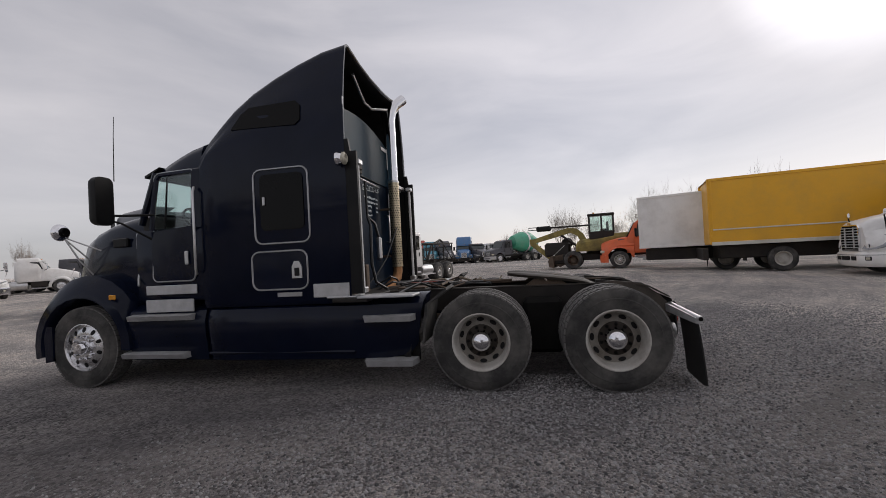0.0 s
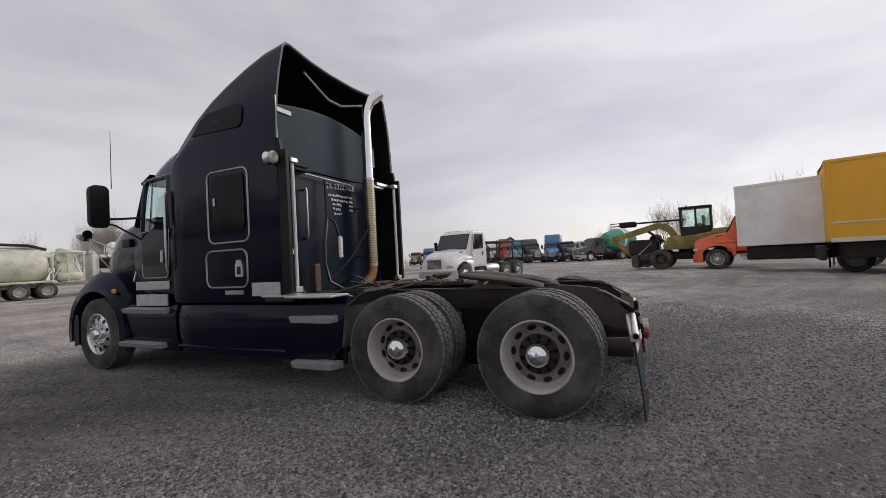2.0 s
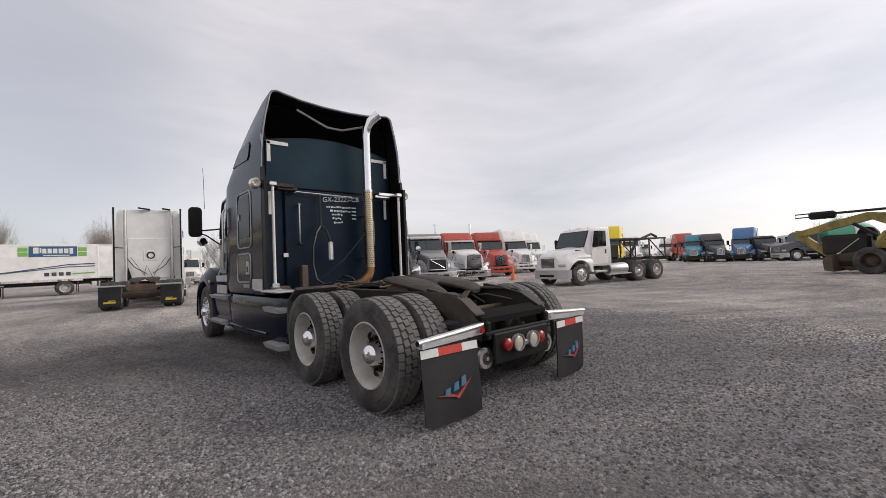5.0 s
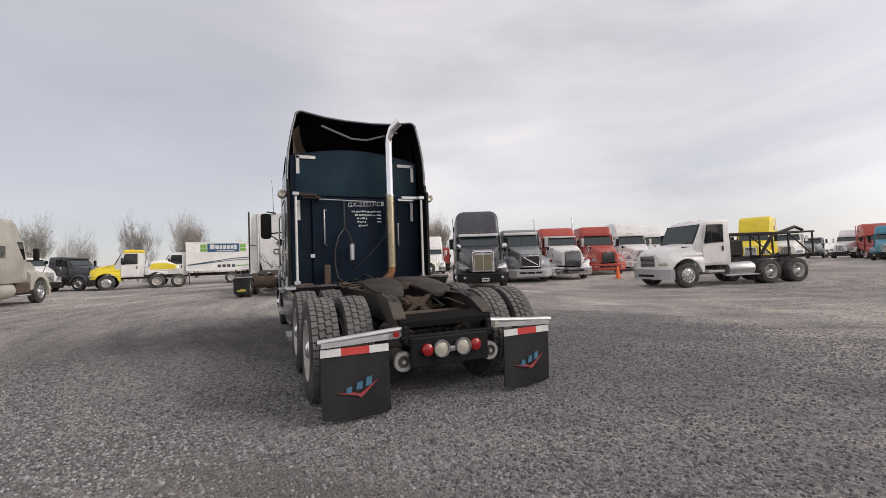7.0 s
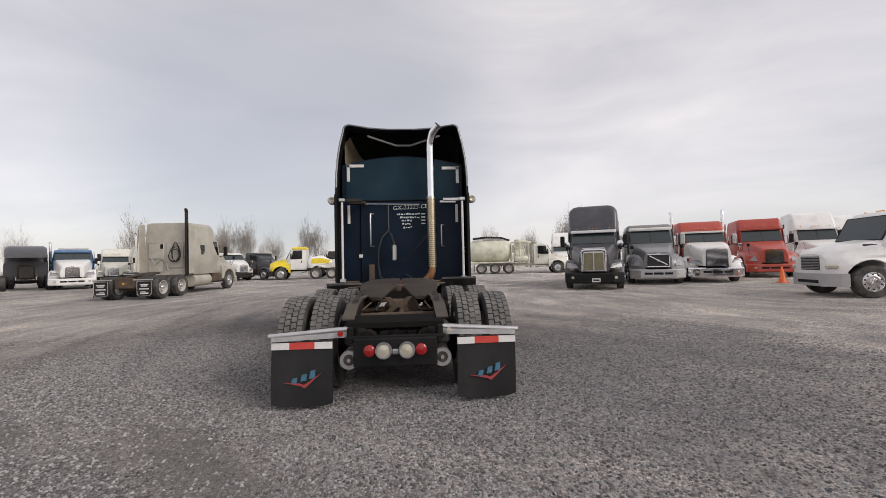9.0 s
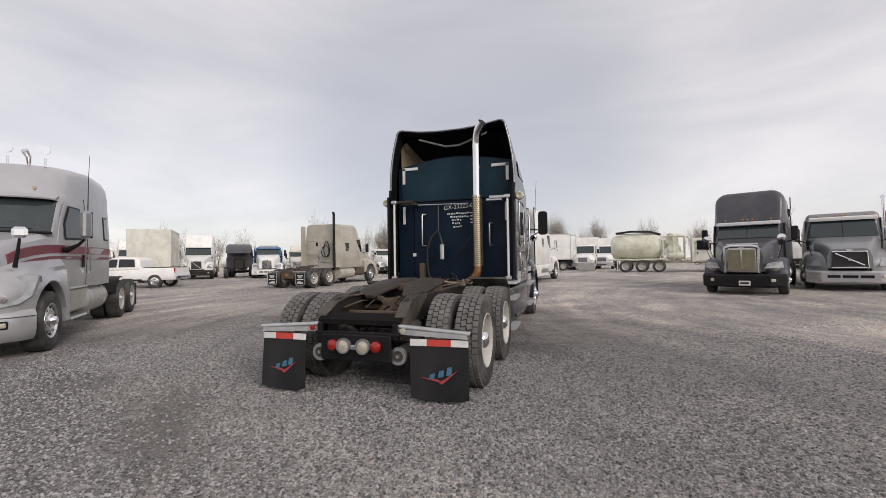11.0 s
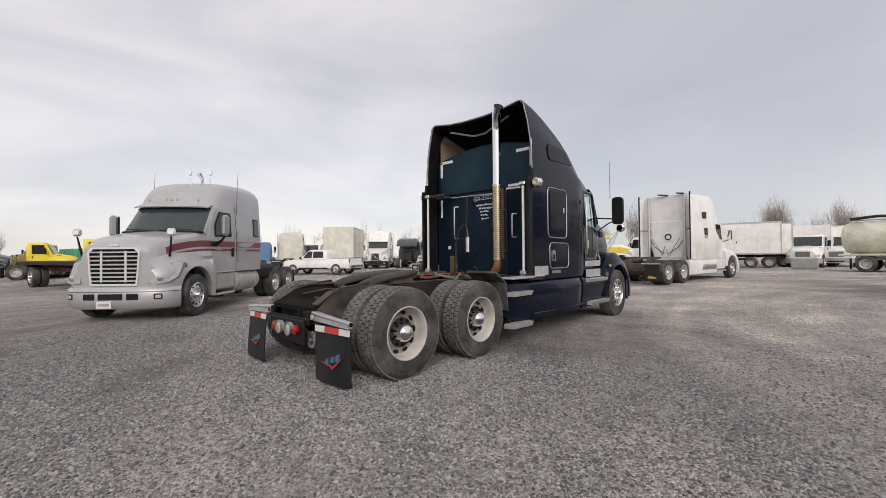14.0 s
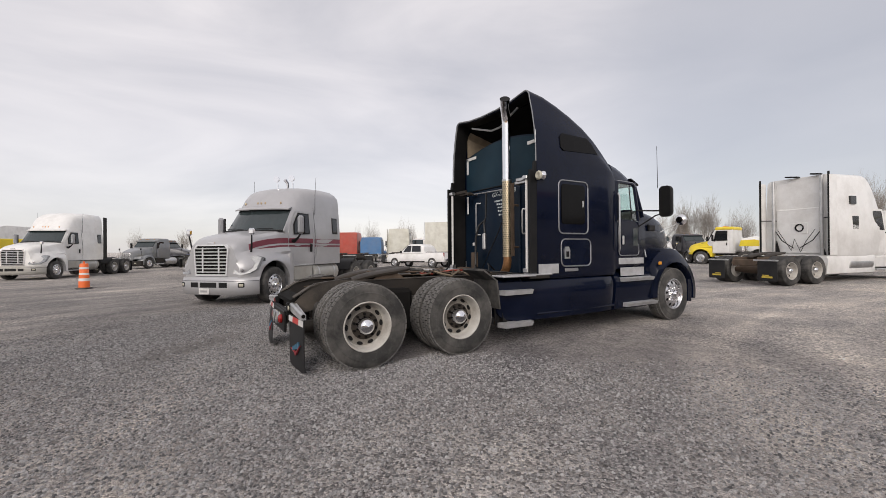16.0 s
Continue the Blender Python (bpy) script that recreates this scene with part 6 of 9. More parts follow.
    if sl > 0.2:
        n = 6
        rise = (roof - wt_ - 0.06) * roof_slope
        for i in range(n + 1):
            t = i / n
            rr.append(arc_ring(-1.08 - rise * t, 1.10 + 0.08 * t, 0.98 + (roof_hw - 0.98) * t, 0.95, wt_ + 0.08 + (roof - wt_ - 0.08) * math.sin(t * math.pi / 2), 2.0, 0.10 + (roof_r - 0.10) * t))
        if -1.08 - rise > back_y + 0.3:
            rr.append(arc_ring(back_y, 1.18, roof_hw, 0.95, roof - 0.02, 2.2, roof_r))
    else:
        rr += [arc_ring(-1.3, 1.08, 0.98, 0.95, 2.66, 2.0, 0.12), arc_ring(back_y, 1.08, 0.98, 0.95, 2.66, 2.0, 0.12)]
    cab_o = part("cab", Mesh().loft(rr), sleeper_mat, r)
    part("windshield", Mesh().loft([[(-0.95, -0.64, 1.98), (0.95, -0.64, 1.98), (0.92, -1.03, wt_), (-0.92, -1.03, wt_)], [(-0.93, -0.605, 2.0), (0.93, -0.605, 2.0), (0.90, -1.0, wt_), (-0.90, -1.0, wt_)]]), "cabglass", cab_o)
    part("screen_post", Mesh().tube([(0, -0.605, 1.99), (0, -1.0, wt_)], 0.012, 6), "black", cab_o)
    part("sun_visor", Mesh().loft([[(-0.99, -1.05, wt_ + 0.07), (0.99, -1.05, wt_ + 0.07), (0.99, -1.03, wt_), (-0.99, -1.03, wt_)], [(-0.97, -0.86, wt_ + 0.04), (0.97, -0.86, wt_ + 0.04), (0.97, -0.88, wt_ - 0.03), (-0.97, -0.88, wt_ - 0.03)]]), visor or roof_mat, cab_o)
    for x in (-0.7, -0.15, 0, 0.15, 0.7):
        part("marker_lamp", Mesh().box((x, -1.10, wt_ + 0.14 if sl <= 0.2 else wt_ + 0.20), (0.05, 0.08, 0.04), 0.012), "lens_amber", cab_o)
    for sx in (-1, 1):
        wp = [(-1.02, 1.90), (-1.74, 1.92), (-1.74, wt_ - 0.04), (-1.22, wt_ - 0.04)]
        door = part("door", Mesh().loft([[(sx * (1.085 + 0.02 * (z < 1.8)), y, z) for y, z in ((-0.95, 1.05), (-1.84, 1.05), (-1.84, wt_ + 0.03), (-1.14, wt_ + 0.03), (-0.92, 1.9))], [(sx * (1.105 + 0.02 * (z < 1.8)), y, z) for y, z in ((-0.95, 1.05), (-1.84, 1.05), (-1.84, wt_ + 0.03), (-1.14, wt_ + 0.03), (-0.92, 1.9))]]), paint, r)
        part("door_window", Mesh().loft([[(sx * 1.10, y, z) for y, z in wp], [(sx * 1.117, y, z) for y, z in wp]]), "glass", door)
        part("door_handle", Mesh().box((sx * 1.125, -1.74, 1.66), (0.03, 0.05, 0.16), 0.01), "black", door)
        mir = part("mirror", Mesh().box((sx * 1.36, -0.78, 2.12), (0.20, 0.12, 0.50), 0.035), "black" if paint not in ("white", "silver") else "chrome", r)
        part("mirror_arm", Mesh().tube([(sx * 1.07, -0.98, 1.80), (sx * 1.26, -0.82, 1.86), (sx * 1.36, -0.78, 1.90)], 0.02, 6), "black", mir)
        if sl > 0.9:
            part("sleeper_window", Mesh().box((sx * 1.155, -2.15 - sl * 0.42, 2.16), (0.05, 0.40, 0.50), 0.02), "glass", r)
            if roof > 3.5:
                part("roof_window", Mesh().box((sx * (roof_hw + 0.06), -2.15 - sl * 0.50, 2.98), (0.08, 0.34, 0.30), 0.012), "glass", r)
            if ext:
                part("extender", Mesh().box((sx * 1.17, back_y - 0.20, (roof + 0.9) / 2), (0.03, 0.40, roof - 1.1), 0.01), "black" if paint == "darkgrey" else paint, r)
        if stripe:
            for z, h in ((1.62, 0.13), (1.44, 0.05)):
                part("stripe", Mesh().box((sx * 1.19, (-2.0 + back_y) / 2, z), (0.025, -back_y - 2.0, h)), stripe, r, smooth=0)
                part("door_stripe", Mesh().box((sx * 1.118, -1.42, z), (0.025, 0.86, h)), stripe, door, smooth=0)
                part("hood_stripe", Mesh().loft([[(sx * 0.995, -0.60, z + 0.1 - h / 2), (sx * 0.995, -0.60, z + 0.1 + h / 2), (sx * 0.905, 0.12, z - 0.06 + h / 2), (sx * 0.905, 0.12, z - 0.06 - h / 2)],
                                                 [(sx * 0.96, -0.60, z + 0.1 - h / 2), (sx * 0.96, -0.60, z + 0.1 + h / 2), (sx * 0.86, 0.12, z - 0.06 + h / 2), (sx * 0.86, 0.12, z - 0.06 - h / 2)]]), stripe, hood, smooth=0)
    for sx, sy, top in stacks:
        part("exhaust_stack", Mesh().tube([(sx, sy, 0.95), (sx, sy, top - 0.3), (sx, sy, top - 0.1), (sx * 1.03, sy - 0.10, top)], 0.075, 14), "chrome" if paint not in ("beige",) else "frame", r)
    if back_detail:
        part("back_panel", Mesh().box((0, back_y - 0.02, 1.9), (1.5, 0.05, 1.7), 0.02), sleeper_mat, r)
        part("back_vent", Mesh().lathe([(0, 0.15), (-0.05, 0.15), (-0.05, 0.11), (-0.02, 0.1), (-0.02, 0)], 18, "y", (0.05, back_y - 0.04, 2.02)), "black", r)
        part("vent_box", Mesh().box((0.05, back_y - 0.05, 2.0), (0.52, 0.03, 0.42), 0.01), sleeper_mat, r)
        for k, pts in enumerate((((-0.2, 1.2), (-0.1, 1.6), (0.0, 1.35), (0.1, 1.1)), ((0.15, 1.15), (0.3, 1.5), (0.6, 1.95)), ((-0.15, 1.15), (-0.35, 1.5), (-0.62, 1.95)))):
            part("air_hose", Mesh().tube([(x, back_y - 0.10 - 0.05 * k, z) for x, z in pts], 0.010, 6), "hose", r)
        for sx in (-1, 1):
            part("upright_pipe", Mesh().tube([(sx * 0.80, back_y - 0.14, 1.0), (sx * 0.80, back_y - 0.14, roof - 0.05)], 0.06, 12), "steel", r)
            part("corner_post", Mesh().tube([(sx * 1.14, back_y - 0.38, 1.0), (sx * 1.14, back_y - 0.38, roof + 0.02)], 0.035, 8), "black", r)
            part("wall_brace", Mesh().tube([(sx * 0.78, back_y - 0.10, 1.95), (sx * 0.52, back_y - 0.13, 1.55), (sx * 0.10, back_y - 0.16, 1.25)], 0.016, 6), "black", r)
            part("wall_brace", Mesh().prism([(-0.02, 1.0), (0.16, 1.0), (0.02, 1.55)], "y", back_y - 0.12, back_y - 0.08).moved(Matrix.Translation((sx * 0.74, 0, 0))), "black", r)
            part("extender_stay", Mesh().tube([(sx * 1.14, back_y - 0.36, 2.35), (sx * 0.75, back_y - 0.05, 2.33)], 0.02, 6), "black", r)
        for x0, w_ in ((-0.15, 0.42), (0.62, 0.30)):
            part("roof_bracket", Mesh().box((x0, back_y - 0.1, roof + 0.02), (w_, 0.2, 0.05), 0.01, Matrix.Rotation(radians(8), 3, "Y")), "black", r)
    if fifth:
        part("fifth_wheel", Mesh().moved(Matrix.Identity(4)).add(*_fifth(-wb)), "grease", r)
    if antenna:
        for sx in (-1, 1):
            part("antenna", Mesh().tube([(sx * 1.12, -1.7, 2.5), (sx * 1.13, -1.72, 3.75)], 0.008, 5), "black", r)
    return r


def _fifth(y):
    g = grid_plate()
    g.moved(Matrix.Translation((0, y - 0.5, -0.03)))
    return g.v, g.f


def ribbed_box(parent, x0, x1, y0, y1, z0, z1, mat, rails="steel", posts=0, name="cargo_body"):
    b_ = part(name, Mesh().box(((x0 + x1) / 2, (y0 + y1) / 2, (z0 + z1) / 2), (x1 - x0, y1 - y0, z1 - z0), 0.02), mat, parent)
    for sx, x in ((-1, x0), (1, x1)):
        for z in (z0 + 0.06, z1 - 0.05):
            part("side_rail", Mesh().box((x + sx * 0.012, (y0 + y1) / 2, z), (0.03, y1 - y0 + 0.02, 0.11), 0.008), rails, b_)
        for y in (y0 + 0.04, y1 - 0.04):
            part("corner_post", Mesh().box((x + sx * 0.01, y, (z0 + z1) / 2), (0.03, 0.08, z1 - z0), 0.008), rails, b_)
        for i in range(posts):
            y = y0 + (y1 - y0) * (i + 1) / (posts + 1)
            part("side_post", Mesh().box((x + sx * 0.008, y, (z0 + z1) / 2), (0.022, 0.05, z1 - z0 - 0.1), 0.004), mat, b_)
    return b_


def lerp(tab, y):
    """The value at y in a table of falling y."""
    for (a, va), (b_, vb) in zip(tab, tab[1:]):
        if b_ <= y <= a:
            return va + (vb - va) * (a - y) / (a - b_)
    return tab[0][1] if y > tab[0][0] else tab[-1][1]


def hood_shell(r, paint, nose, wide, flank, top, brow):
    """Hood and fenders in one rounded shell with wheel arches: tables of half width, flank, height and fender height along y."""
    rings = []
    ys = [nose, nose - 0.05, nose - 0.14] + [y for y in (0.86, 0.72, 0.63, 0.56, 0.45, 0.3, 0.12, -0.06, -0.24, -0.4, -0.52, -0.60, -0.66, -0.76) if y < nose - 0.16]
    for y in ys:
        w, f_, t, b_ = lerp(wide, y), lerp(flank, y), lerp(top, y), lerp(brow, y)
        zl = 0.5 + math.sqrt(max(0.0, 0.66 ** 2 - y * y)) if abs(y) < 0.65 else 0.0
        zl = max(zl, 0.70 if y > 0 else 0.60)
        z1 = max(zl + 0.02, 0.95)
        half = [(w - 0.12, zl), (w - 0.01, zl), (w, z1), (w - 0.02, max(z1 + 0.02, b_ - 0.10)), (w - 0.10, max(z1 + 0.03, b_)), ((w + f_) / 2 + 0.01, b_ + 0.08), (f_ + 0.02, b_ + 0.20), (f_, (b_ + t) / 2 + 0.06),
                (f_ - 0.03, t - 0.10), (f_ - 0.12, t - 0.02), (f_ * 0.5, t + 0.01), (0.10, t + 0.035)]
        rings.append([(-x, y, z) for x, z in half] + [(x, y, z) for x, z in half[::-1]])
    return part("hood", Mesh().loft(rings, True, True, False), paint, r)


def day_cab(r, paint, hood_mat=None, bumper="silver", wheels=True, detail=True, rim="front_rim", grille="fine"):
    """The cab of a medium truck on frame r, front axle at the origin."""
    hood_mat = hood_mat or paint
    rr = [arc_ring(y, a, b_, 0.85, z, min(1.75, z - 0.1), 0.10) for y, z, a, b_ in ((-0.42, 1.74, 0.98, 0.94), (-0.58, 2.02, 1.02, 0.95), (-0.82, 2.50, 1.04, 0.97), (-1.05, 2.66, 1.05, 0.99), (-1.3, 2.70, 1.05, 0.99), (-2.05, 2.70, 1.05, 0.99))]
    cab_o = part("cab", Mesh().loft(rr), paint, r)
    part("windshield", Mesh().loft([[(-0.95, -0.46, 1.76), (0.95, -0.46, 1.76), (0.92, -0.84, 2.50), (-0.92, -0.84, 2.50)], [(-0.93, -0.425, 1.78), (0.93, -0.425, 1.78), (0.90, -0.80, 2.52), (-0.90, -0.80, 2.52)]]), "cabglass", cab_o)
    part("windshield_seal", Mesh().tube([(-0.95, -0.43, 1.77), (0.95, -0.43, 1.77), (0.92, -0.81, 2.51), (-0.92, -0.81, 2.51), (-0.95, -0.43, 1.77)], 0.022, 6), "black", cab_o)
    hood = hood_shell(r, hood_mat, 0.93, [(0.93, 0.84), (0.85, 0.96), (0.72, 1.06), (0.5, 1.13), (0.2, 1.16), (-0.76, 1.16)], [(0.93, 0.66), (0.6, 0.80), (0.2, 0.90), (-0.4, 0.98), (-0.76, 1.0)],
                      [(0.93, 1.36), (0.86, 1.45), (0.6, 1.56), (0.2, 1.66), (-0.3, 1.75), (-0.76, 1.77)], [(0.93, 1.06), (0.6, 1.17), (0.2, 1.22), (-0.76, 1.22)])
    gr = part("grille", Mesh().box((0, 0.91, 1.08), (0.92, 0.06, 0.46), 0.02), "grille", r)
    for i in range(8):
        part("grille_slat", Mesh().box((0, 0.945, 0.90 + i * 0.052), (0.86, 0.015, 0.022)), "steel", gr)
    for sx in (-1, 1):
        part("headlamp", Mesh().box((sx * 0.90, 0.88, 0.97), (0.34, 0.10, 0.15), 0.045, Matrix.Rotation(radians(-sx * 38), 3, "Z")), "lens_clear", r)
        part("hood_vent", Mesh().box((sx * 0.90, -0.15, 1.60), (0.05, 0.36, 0.09), 0.02, Matrix.Rotation(radians(sx * 8), 3, "Z")), "darkgrey", hood)
        door = part("door", Mesh().loft([[(sx * x, y, z) for y, z in ((-0.80, 0.95), (-1.80, 0.95), (-1.80, 2.54), (-0.98, 2.54), (-0.78, 1.75))] for x in (1.055, 1.075)]), paint, r)
        part("door_window", Mesh().loft([[(sx * x, y, z) for y, z in ((-0.86, 1.76), (-1.72, 1.78), (-1.72, 2.48), (-1.02, 2.48))] for x in (1.07, 1.088)]), "glass", door)
        part("window_seal", Mesh().tube([(sx * 1.085, y, z) for y, z in ((-0.86, 1.76), (-1.72, 1.78), (-1.72, 2.48), (-1.02, 2.48), (-0.86, 1.76))], 0.018, 6), "black", door)
        part("door_handle", Mesh().box((sx * 1.095, -1.68, 1.52), (0.03, 0.06, 0.20), 0.01), "black", door)
        mir = part("mirror", Mesh().box((sx * 1.34, -0.86, 1.98), (0.20, 0.10, 0.46), 0.03), "black", r)
        part("mirror_arm", Mesh().tube([(sx * 1.04, -0.95, 1.72), (sx * 1.34, -0.86, 1.76)], 0.016, 6), "black", mir)
        part("cab_step", Mesh().box((sx * 1.0, -1.3, 0.60), (0.28, 0.75, 0.10), 0.02), "tread_plate", r)
        if wheels:
            simple_wheel(r, sx * 1.04, 0, 0.5, sx, rim=rim, hub=detail)
    bp = Mesh().loft([[(-1.16, 0.58, z), (-1.14, 0.80, z), (-0.75, 1.02, z), (0.75, 1.02, z), (1.14, 0.80, z), (1.16, 0.58, z)] for z in (0.36, 0.42, 0.70, 0.76)])
    bo = part("bumper", bp, bumper, r)
    part("bumper_slot", Mesh().box((0, 1.022, 0.5), (1.0, 0.012, 0.10), 0.004), "black", bo)
    part("front_axle", Mesh().tube([(-0.9, 0, 0.48), (0.9, 0, 0.48)], 0.06, 8), "frame", r)
    for x in (-0.6, -0.12, 0, 0.12, 0.6):
        part("marker_lamp", Mesh().box((x, -1.12, 2.70), (0.05, 0.06, 0.035), 0.01), "lens_amber", cab_o)
    return cab_o


def aero_truck(label, m, paint, wb=5.6, roof=3.3, back=-3.6, stripe=None, high=False, bumper=None, plate=False, group="", slats=8, rim="rear_rim"):
    """A rounded conventional sleeper tractor with hood and fenders in one shell: front axle at the origin, nose towards +y."""
    r = root("sleeper_truck", label, "truck", m, group)
    bumper = bumper or paint
    chassis(r, wb, 1.1, "frame", 0.9, rim=rim)
    for sx in (-1, 1):
        simple_wheel(r, sx * 1.04, 0, 0.5, sx, rim="front_rim")
    part("front_axle", Mesh().tube([(-0.9, 0, 0.48), (0.9, 0, 0.48)], 0.06, 8), "frame", r)
    part("wheel_well", Mesh().box((0, 0.1, 0.98), (1.5, 1.6, 0.72), 0.1), "black", r)

    flank = [(1.16, 0.68), (0.9, 0.76), (0.5, 0.85), (0.0, 0.93), (-0.5, 1.01), (-0.75, 1.04)]
    hood = hood_shell(r, paint, 1.16, [(1.16, 0.84), (1.06, 0.96), (0.92, 1.06), (0.66, 1.15), (0.3, 1.19), (-0.75, 1.20)], flank,
                      [(1.16, 1.58), (1.08, 1.67), (0.9, 1.74), (0.5, 1.83), (0.0, 1.92), (-0.4, 1.99), (-0.75, 2.0)], [(1.16, 1.12), (0.9, 1.20), (0.5, 1.27), (0.0, 1.30), (-0.75, 1.34)])
    part("hood_crease", Mesh().tube([(0, 1.1, 1.62), (0, 0.6, 1.795), (0, -0.2, 1.975)], 0.012, 6), paint, hood)
    # grille with its bright surround
    out = [(-0.49, 0.79), (0.49, 0.79), (0.52, 1.10), (0.545, 1.50), (0.46, 1.60), (-0.46, 1.60), (-0.545, 1.50), (-0.52, 1.10)]
    ins = [(x * 0.92, 0.83 + (z - 0.79) * 0.90) for x, z in out]
    gr = part("grille", Mesh().prism(ins, "y", 1.12, 1.19), "soot", r)
    sr = Mesh()
    sr.loft([[(x, 1.15, z) for x, z in out], [(x * 0.985, 1.215, z - 0.005) for x, z in out], [(x, 1.215, z) for x, z in ins], [(x, 1.17, z) for x, z in ins]], False, False)
    part("grille_surround", sr, "bright" if stripe else "chrome", gr)
    for i in range(slats):
        z = 0.85 + 0.69 * (i + 0.5) / slats
        w = 0.45 + 0.04 * step01(0.85, 1.4, z) - 0.05 * step01(1.42, 1.56, z)
        part("grille_slat", Mesh().prism([(1.18, z - 0.022), (1.228, z - 0.018), (1.236, z + 0.006), (1.18, z + 0.015)], "x", -w, w), "bright", gr)
    for x in (-0.25, 0.25):
        part("grille_post", Mesh().box((x, 1.215, 1.19), (0.045, 0.03, 0.66), 0.008), "bright", gr)
    part("hood_badge", Mesh().box((0, 1.19, 1.64), (0.22, 0.03, 0.05), 0.015), "chrome", hood)
    # cab: plan outlines at rising heights
    k_ = (roof - 2.8) / 0.5
    lv = [(0.98, -0.62, 0.99, 1.10, 1.19), (1.90, -0.42, 1.00, 1.13, 1.20), (2.0, -0.34, 0.98, 1.12, 1.20), (2.64, -0.80, 0.93, 1.07, 1.16), (2.72, -0.84, 0.93, 1.06, 1.15)]
    for z, y, a, b_, c_ in ((2.80, -0.90, 0.92, 1.05, 1.15), (2.95, -1.02, 0.91, 1.03, 1.14), (3.10, -1.20, 0.89, 1.01, 1.11), (3.20, -1.42, 0.84, 0.96, 1.05), (3.27, -1.72, 0.74, 0.86, 0.96), (3.30, -2.1, 0.55, 0.62, 0.72)):
        lv.append((2.8 + (z - 2.8) * k_, -0.90 + (y + 0.90) * (1 + 0.25 * (k_ - 1)), a, b_, c_))

    def plan(z, yf, a, b_, c_):
        yb = back + (0.30 * step01(roof - 0.22, roof, z) if not high else 0.0)
        half = [(0.0, yf), (a * 0.55, yf - 0.05), (a * 0.85, yf - 0.15), (a, yf - 0.30), (a + (b_ - a) * 0.55, min(-1.2, yf - 0.42)), (b_, min(-1.95, yf - 0.6)), (c_, min(-2.35, yf - 0.8)), (c_, yb + 0.10), (c_ - 0.08, yb)]
        return [(x, y, z) for x, y in half] + [(-x, y, z) for x, y in half[:0:-1]]
    cab = part("cab", Mesh().loft([plan(*q) for q in lv]), paint, r)

    def side_x(y, z):
        for q, w in zip(lv, lv[1:]):
            if q[0] <= z <= w[0]:
                t = (z - q[0]) / (w[0] - q[0])
                row = [q[i] + (w[i] - q[i]) * t for i in range(5)]
                p = plan(*row)[3:8]
                for (xa, ya, _), (xb, yb, _) in zip(p, p[1:]):
                    if yb <= y <= ya:
                        return xa + (xb - xa) * (ya - y) / (ya - yb + 1e-6)
                return p[0][0]
        return 1.2

    def flat(sx, pts, d0, d1):
        fine = []
        for (ya, za), (yb, zb) in zip(pts, pts[1:] + pts[:1]):
            for i in range(4):
                fine.append((ya + (yb - ya) * i / 4, za + (zb - za) * i / 4))
        return Mesh().loft([[(sx * (side_x(y, z) + d), y, z) for y, z in fine] for d in (d0, d1)])
    # curved windshield between plan outlines
    def screen(z, d, f_):
        q, w = lv[2], lv[3]
        t = (z - q[0]) / (w[0] - q[0])
        row = [q[i] + (w[i] - q[i]) * t for i in range(5)]
        p = plan(*row)
        return [(x * f_, y + d, z) for x, y, _ in [p[-3], p[-2], p[-1], p[0], p[1], p[2], p[3]]]
    ws = Mesh().loft([screen(z, 0.022, 0.985) + screen(z, -0.01, 0.96)[::-1] for z in (2.03, 2.2, 2.4, 2.615)])
    glass = part("windshield", ws, "screenglass", cab)
    part("windshield_seal", Mesh().tube([(x, y + 0.012, z) for x, y, z in screen(2.015, 0.012, 0.99)], 0.014, 6), "black", glass)
    part("windshield_seal", Mesh().tube([(x, y + 0.012, z) for x, y, z in screen(2.625, 0.012, 0.99)], 0.014, 6), "black", glass)
    for sx in (-1, 1):
        part("wiper", Mesh().tube([(sx * 0.10, -0.30, 2.03), (sx * 0.45, -0.37, 2.07), (sx * 0.78, -0.44, 2.06)], 0.009, 5), "black", cab)
    part("cowl", Mesh().tube([(x, y + 0.02, z) for x, y, z in screen(2.0, 0.02, 1.0)], 0.028, 6), "black", cab)
    vis = []
    for y_, z_ in ((0.0, 2.74), (0.17, 2.66), (0.16, 2.635), (-0.02, 2.69)):
        vis.append([(x * 1.01, y + y_, z_) for x, y, _ in screen(2.64, 0.0, 1.0)])
    part("sun_visor", Mesh().loft(vis + vis[:1], False, False, False), paint, cab)
    for x in (-0.62, -0.13, 0, 0.13, 0.62):
        part("marker_lamp", Mesh().box((x, -0.93 - 0.08 * abs(x) * 1.6, 2.86), (0.045, 0.05, 0.075), 0.015), "lens_amber" if not stripe else "lamp_pale", cab)
    for sx in (-1, 1):
        well = part("headlamp", Mesh().loft([[(sx * x, y + d, z) for x, y, z in ((0.68, 1.13, 0.84), (0.90, 1.07, 0.82), (1.06, 0.93, 0.86), (1.15, 0.74, 0.96), (1.185, 0.52, 1.26), (1.06, 0.62, 1.30), (0.88, 0.86, 1.20), (0.72, 1.05, 1.02))] for d in (-0.06, 0.07, 0.085)]), "lens_head", r, smooth=22)
        part("headlamp_bowl", Mesh().lathe([(0.0, 0.060), (0.006, 0.055), (0.008, 0.0)], 16, "y", (sx * 0.90, 1.135, 0.94)), "chrome", well)
        st = Mesh().tube([(sx * 0.93, 0.72, 1.40), (sx * 0.97, 0.76, 1.62), (sx * 1.0, 0.80, 1.84)], [0.032, 0.024, 0.018], 8)
        hm = part("hood_mirror", st, "black", r)
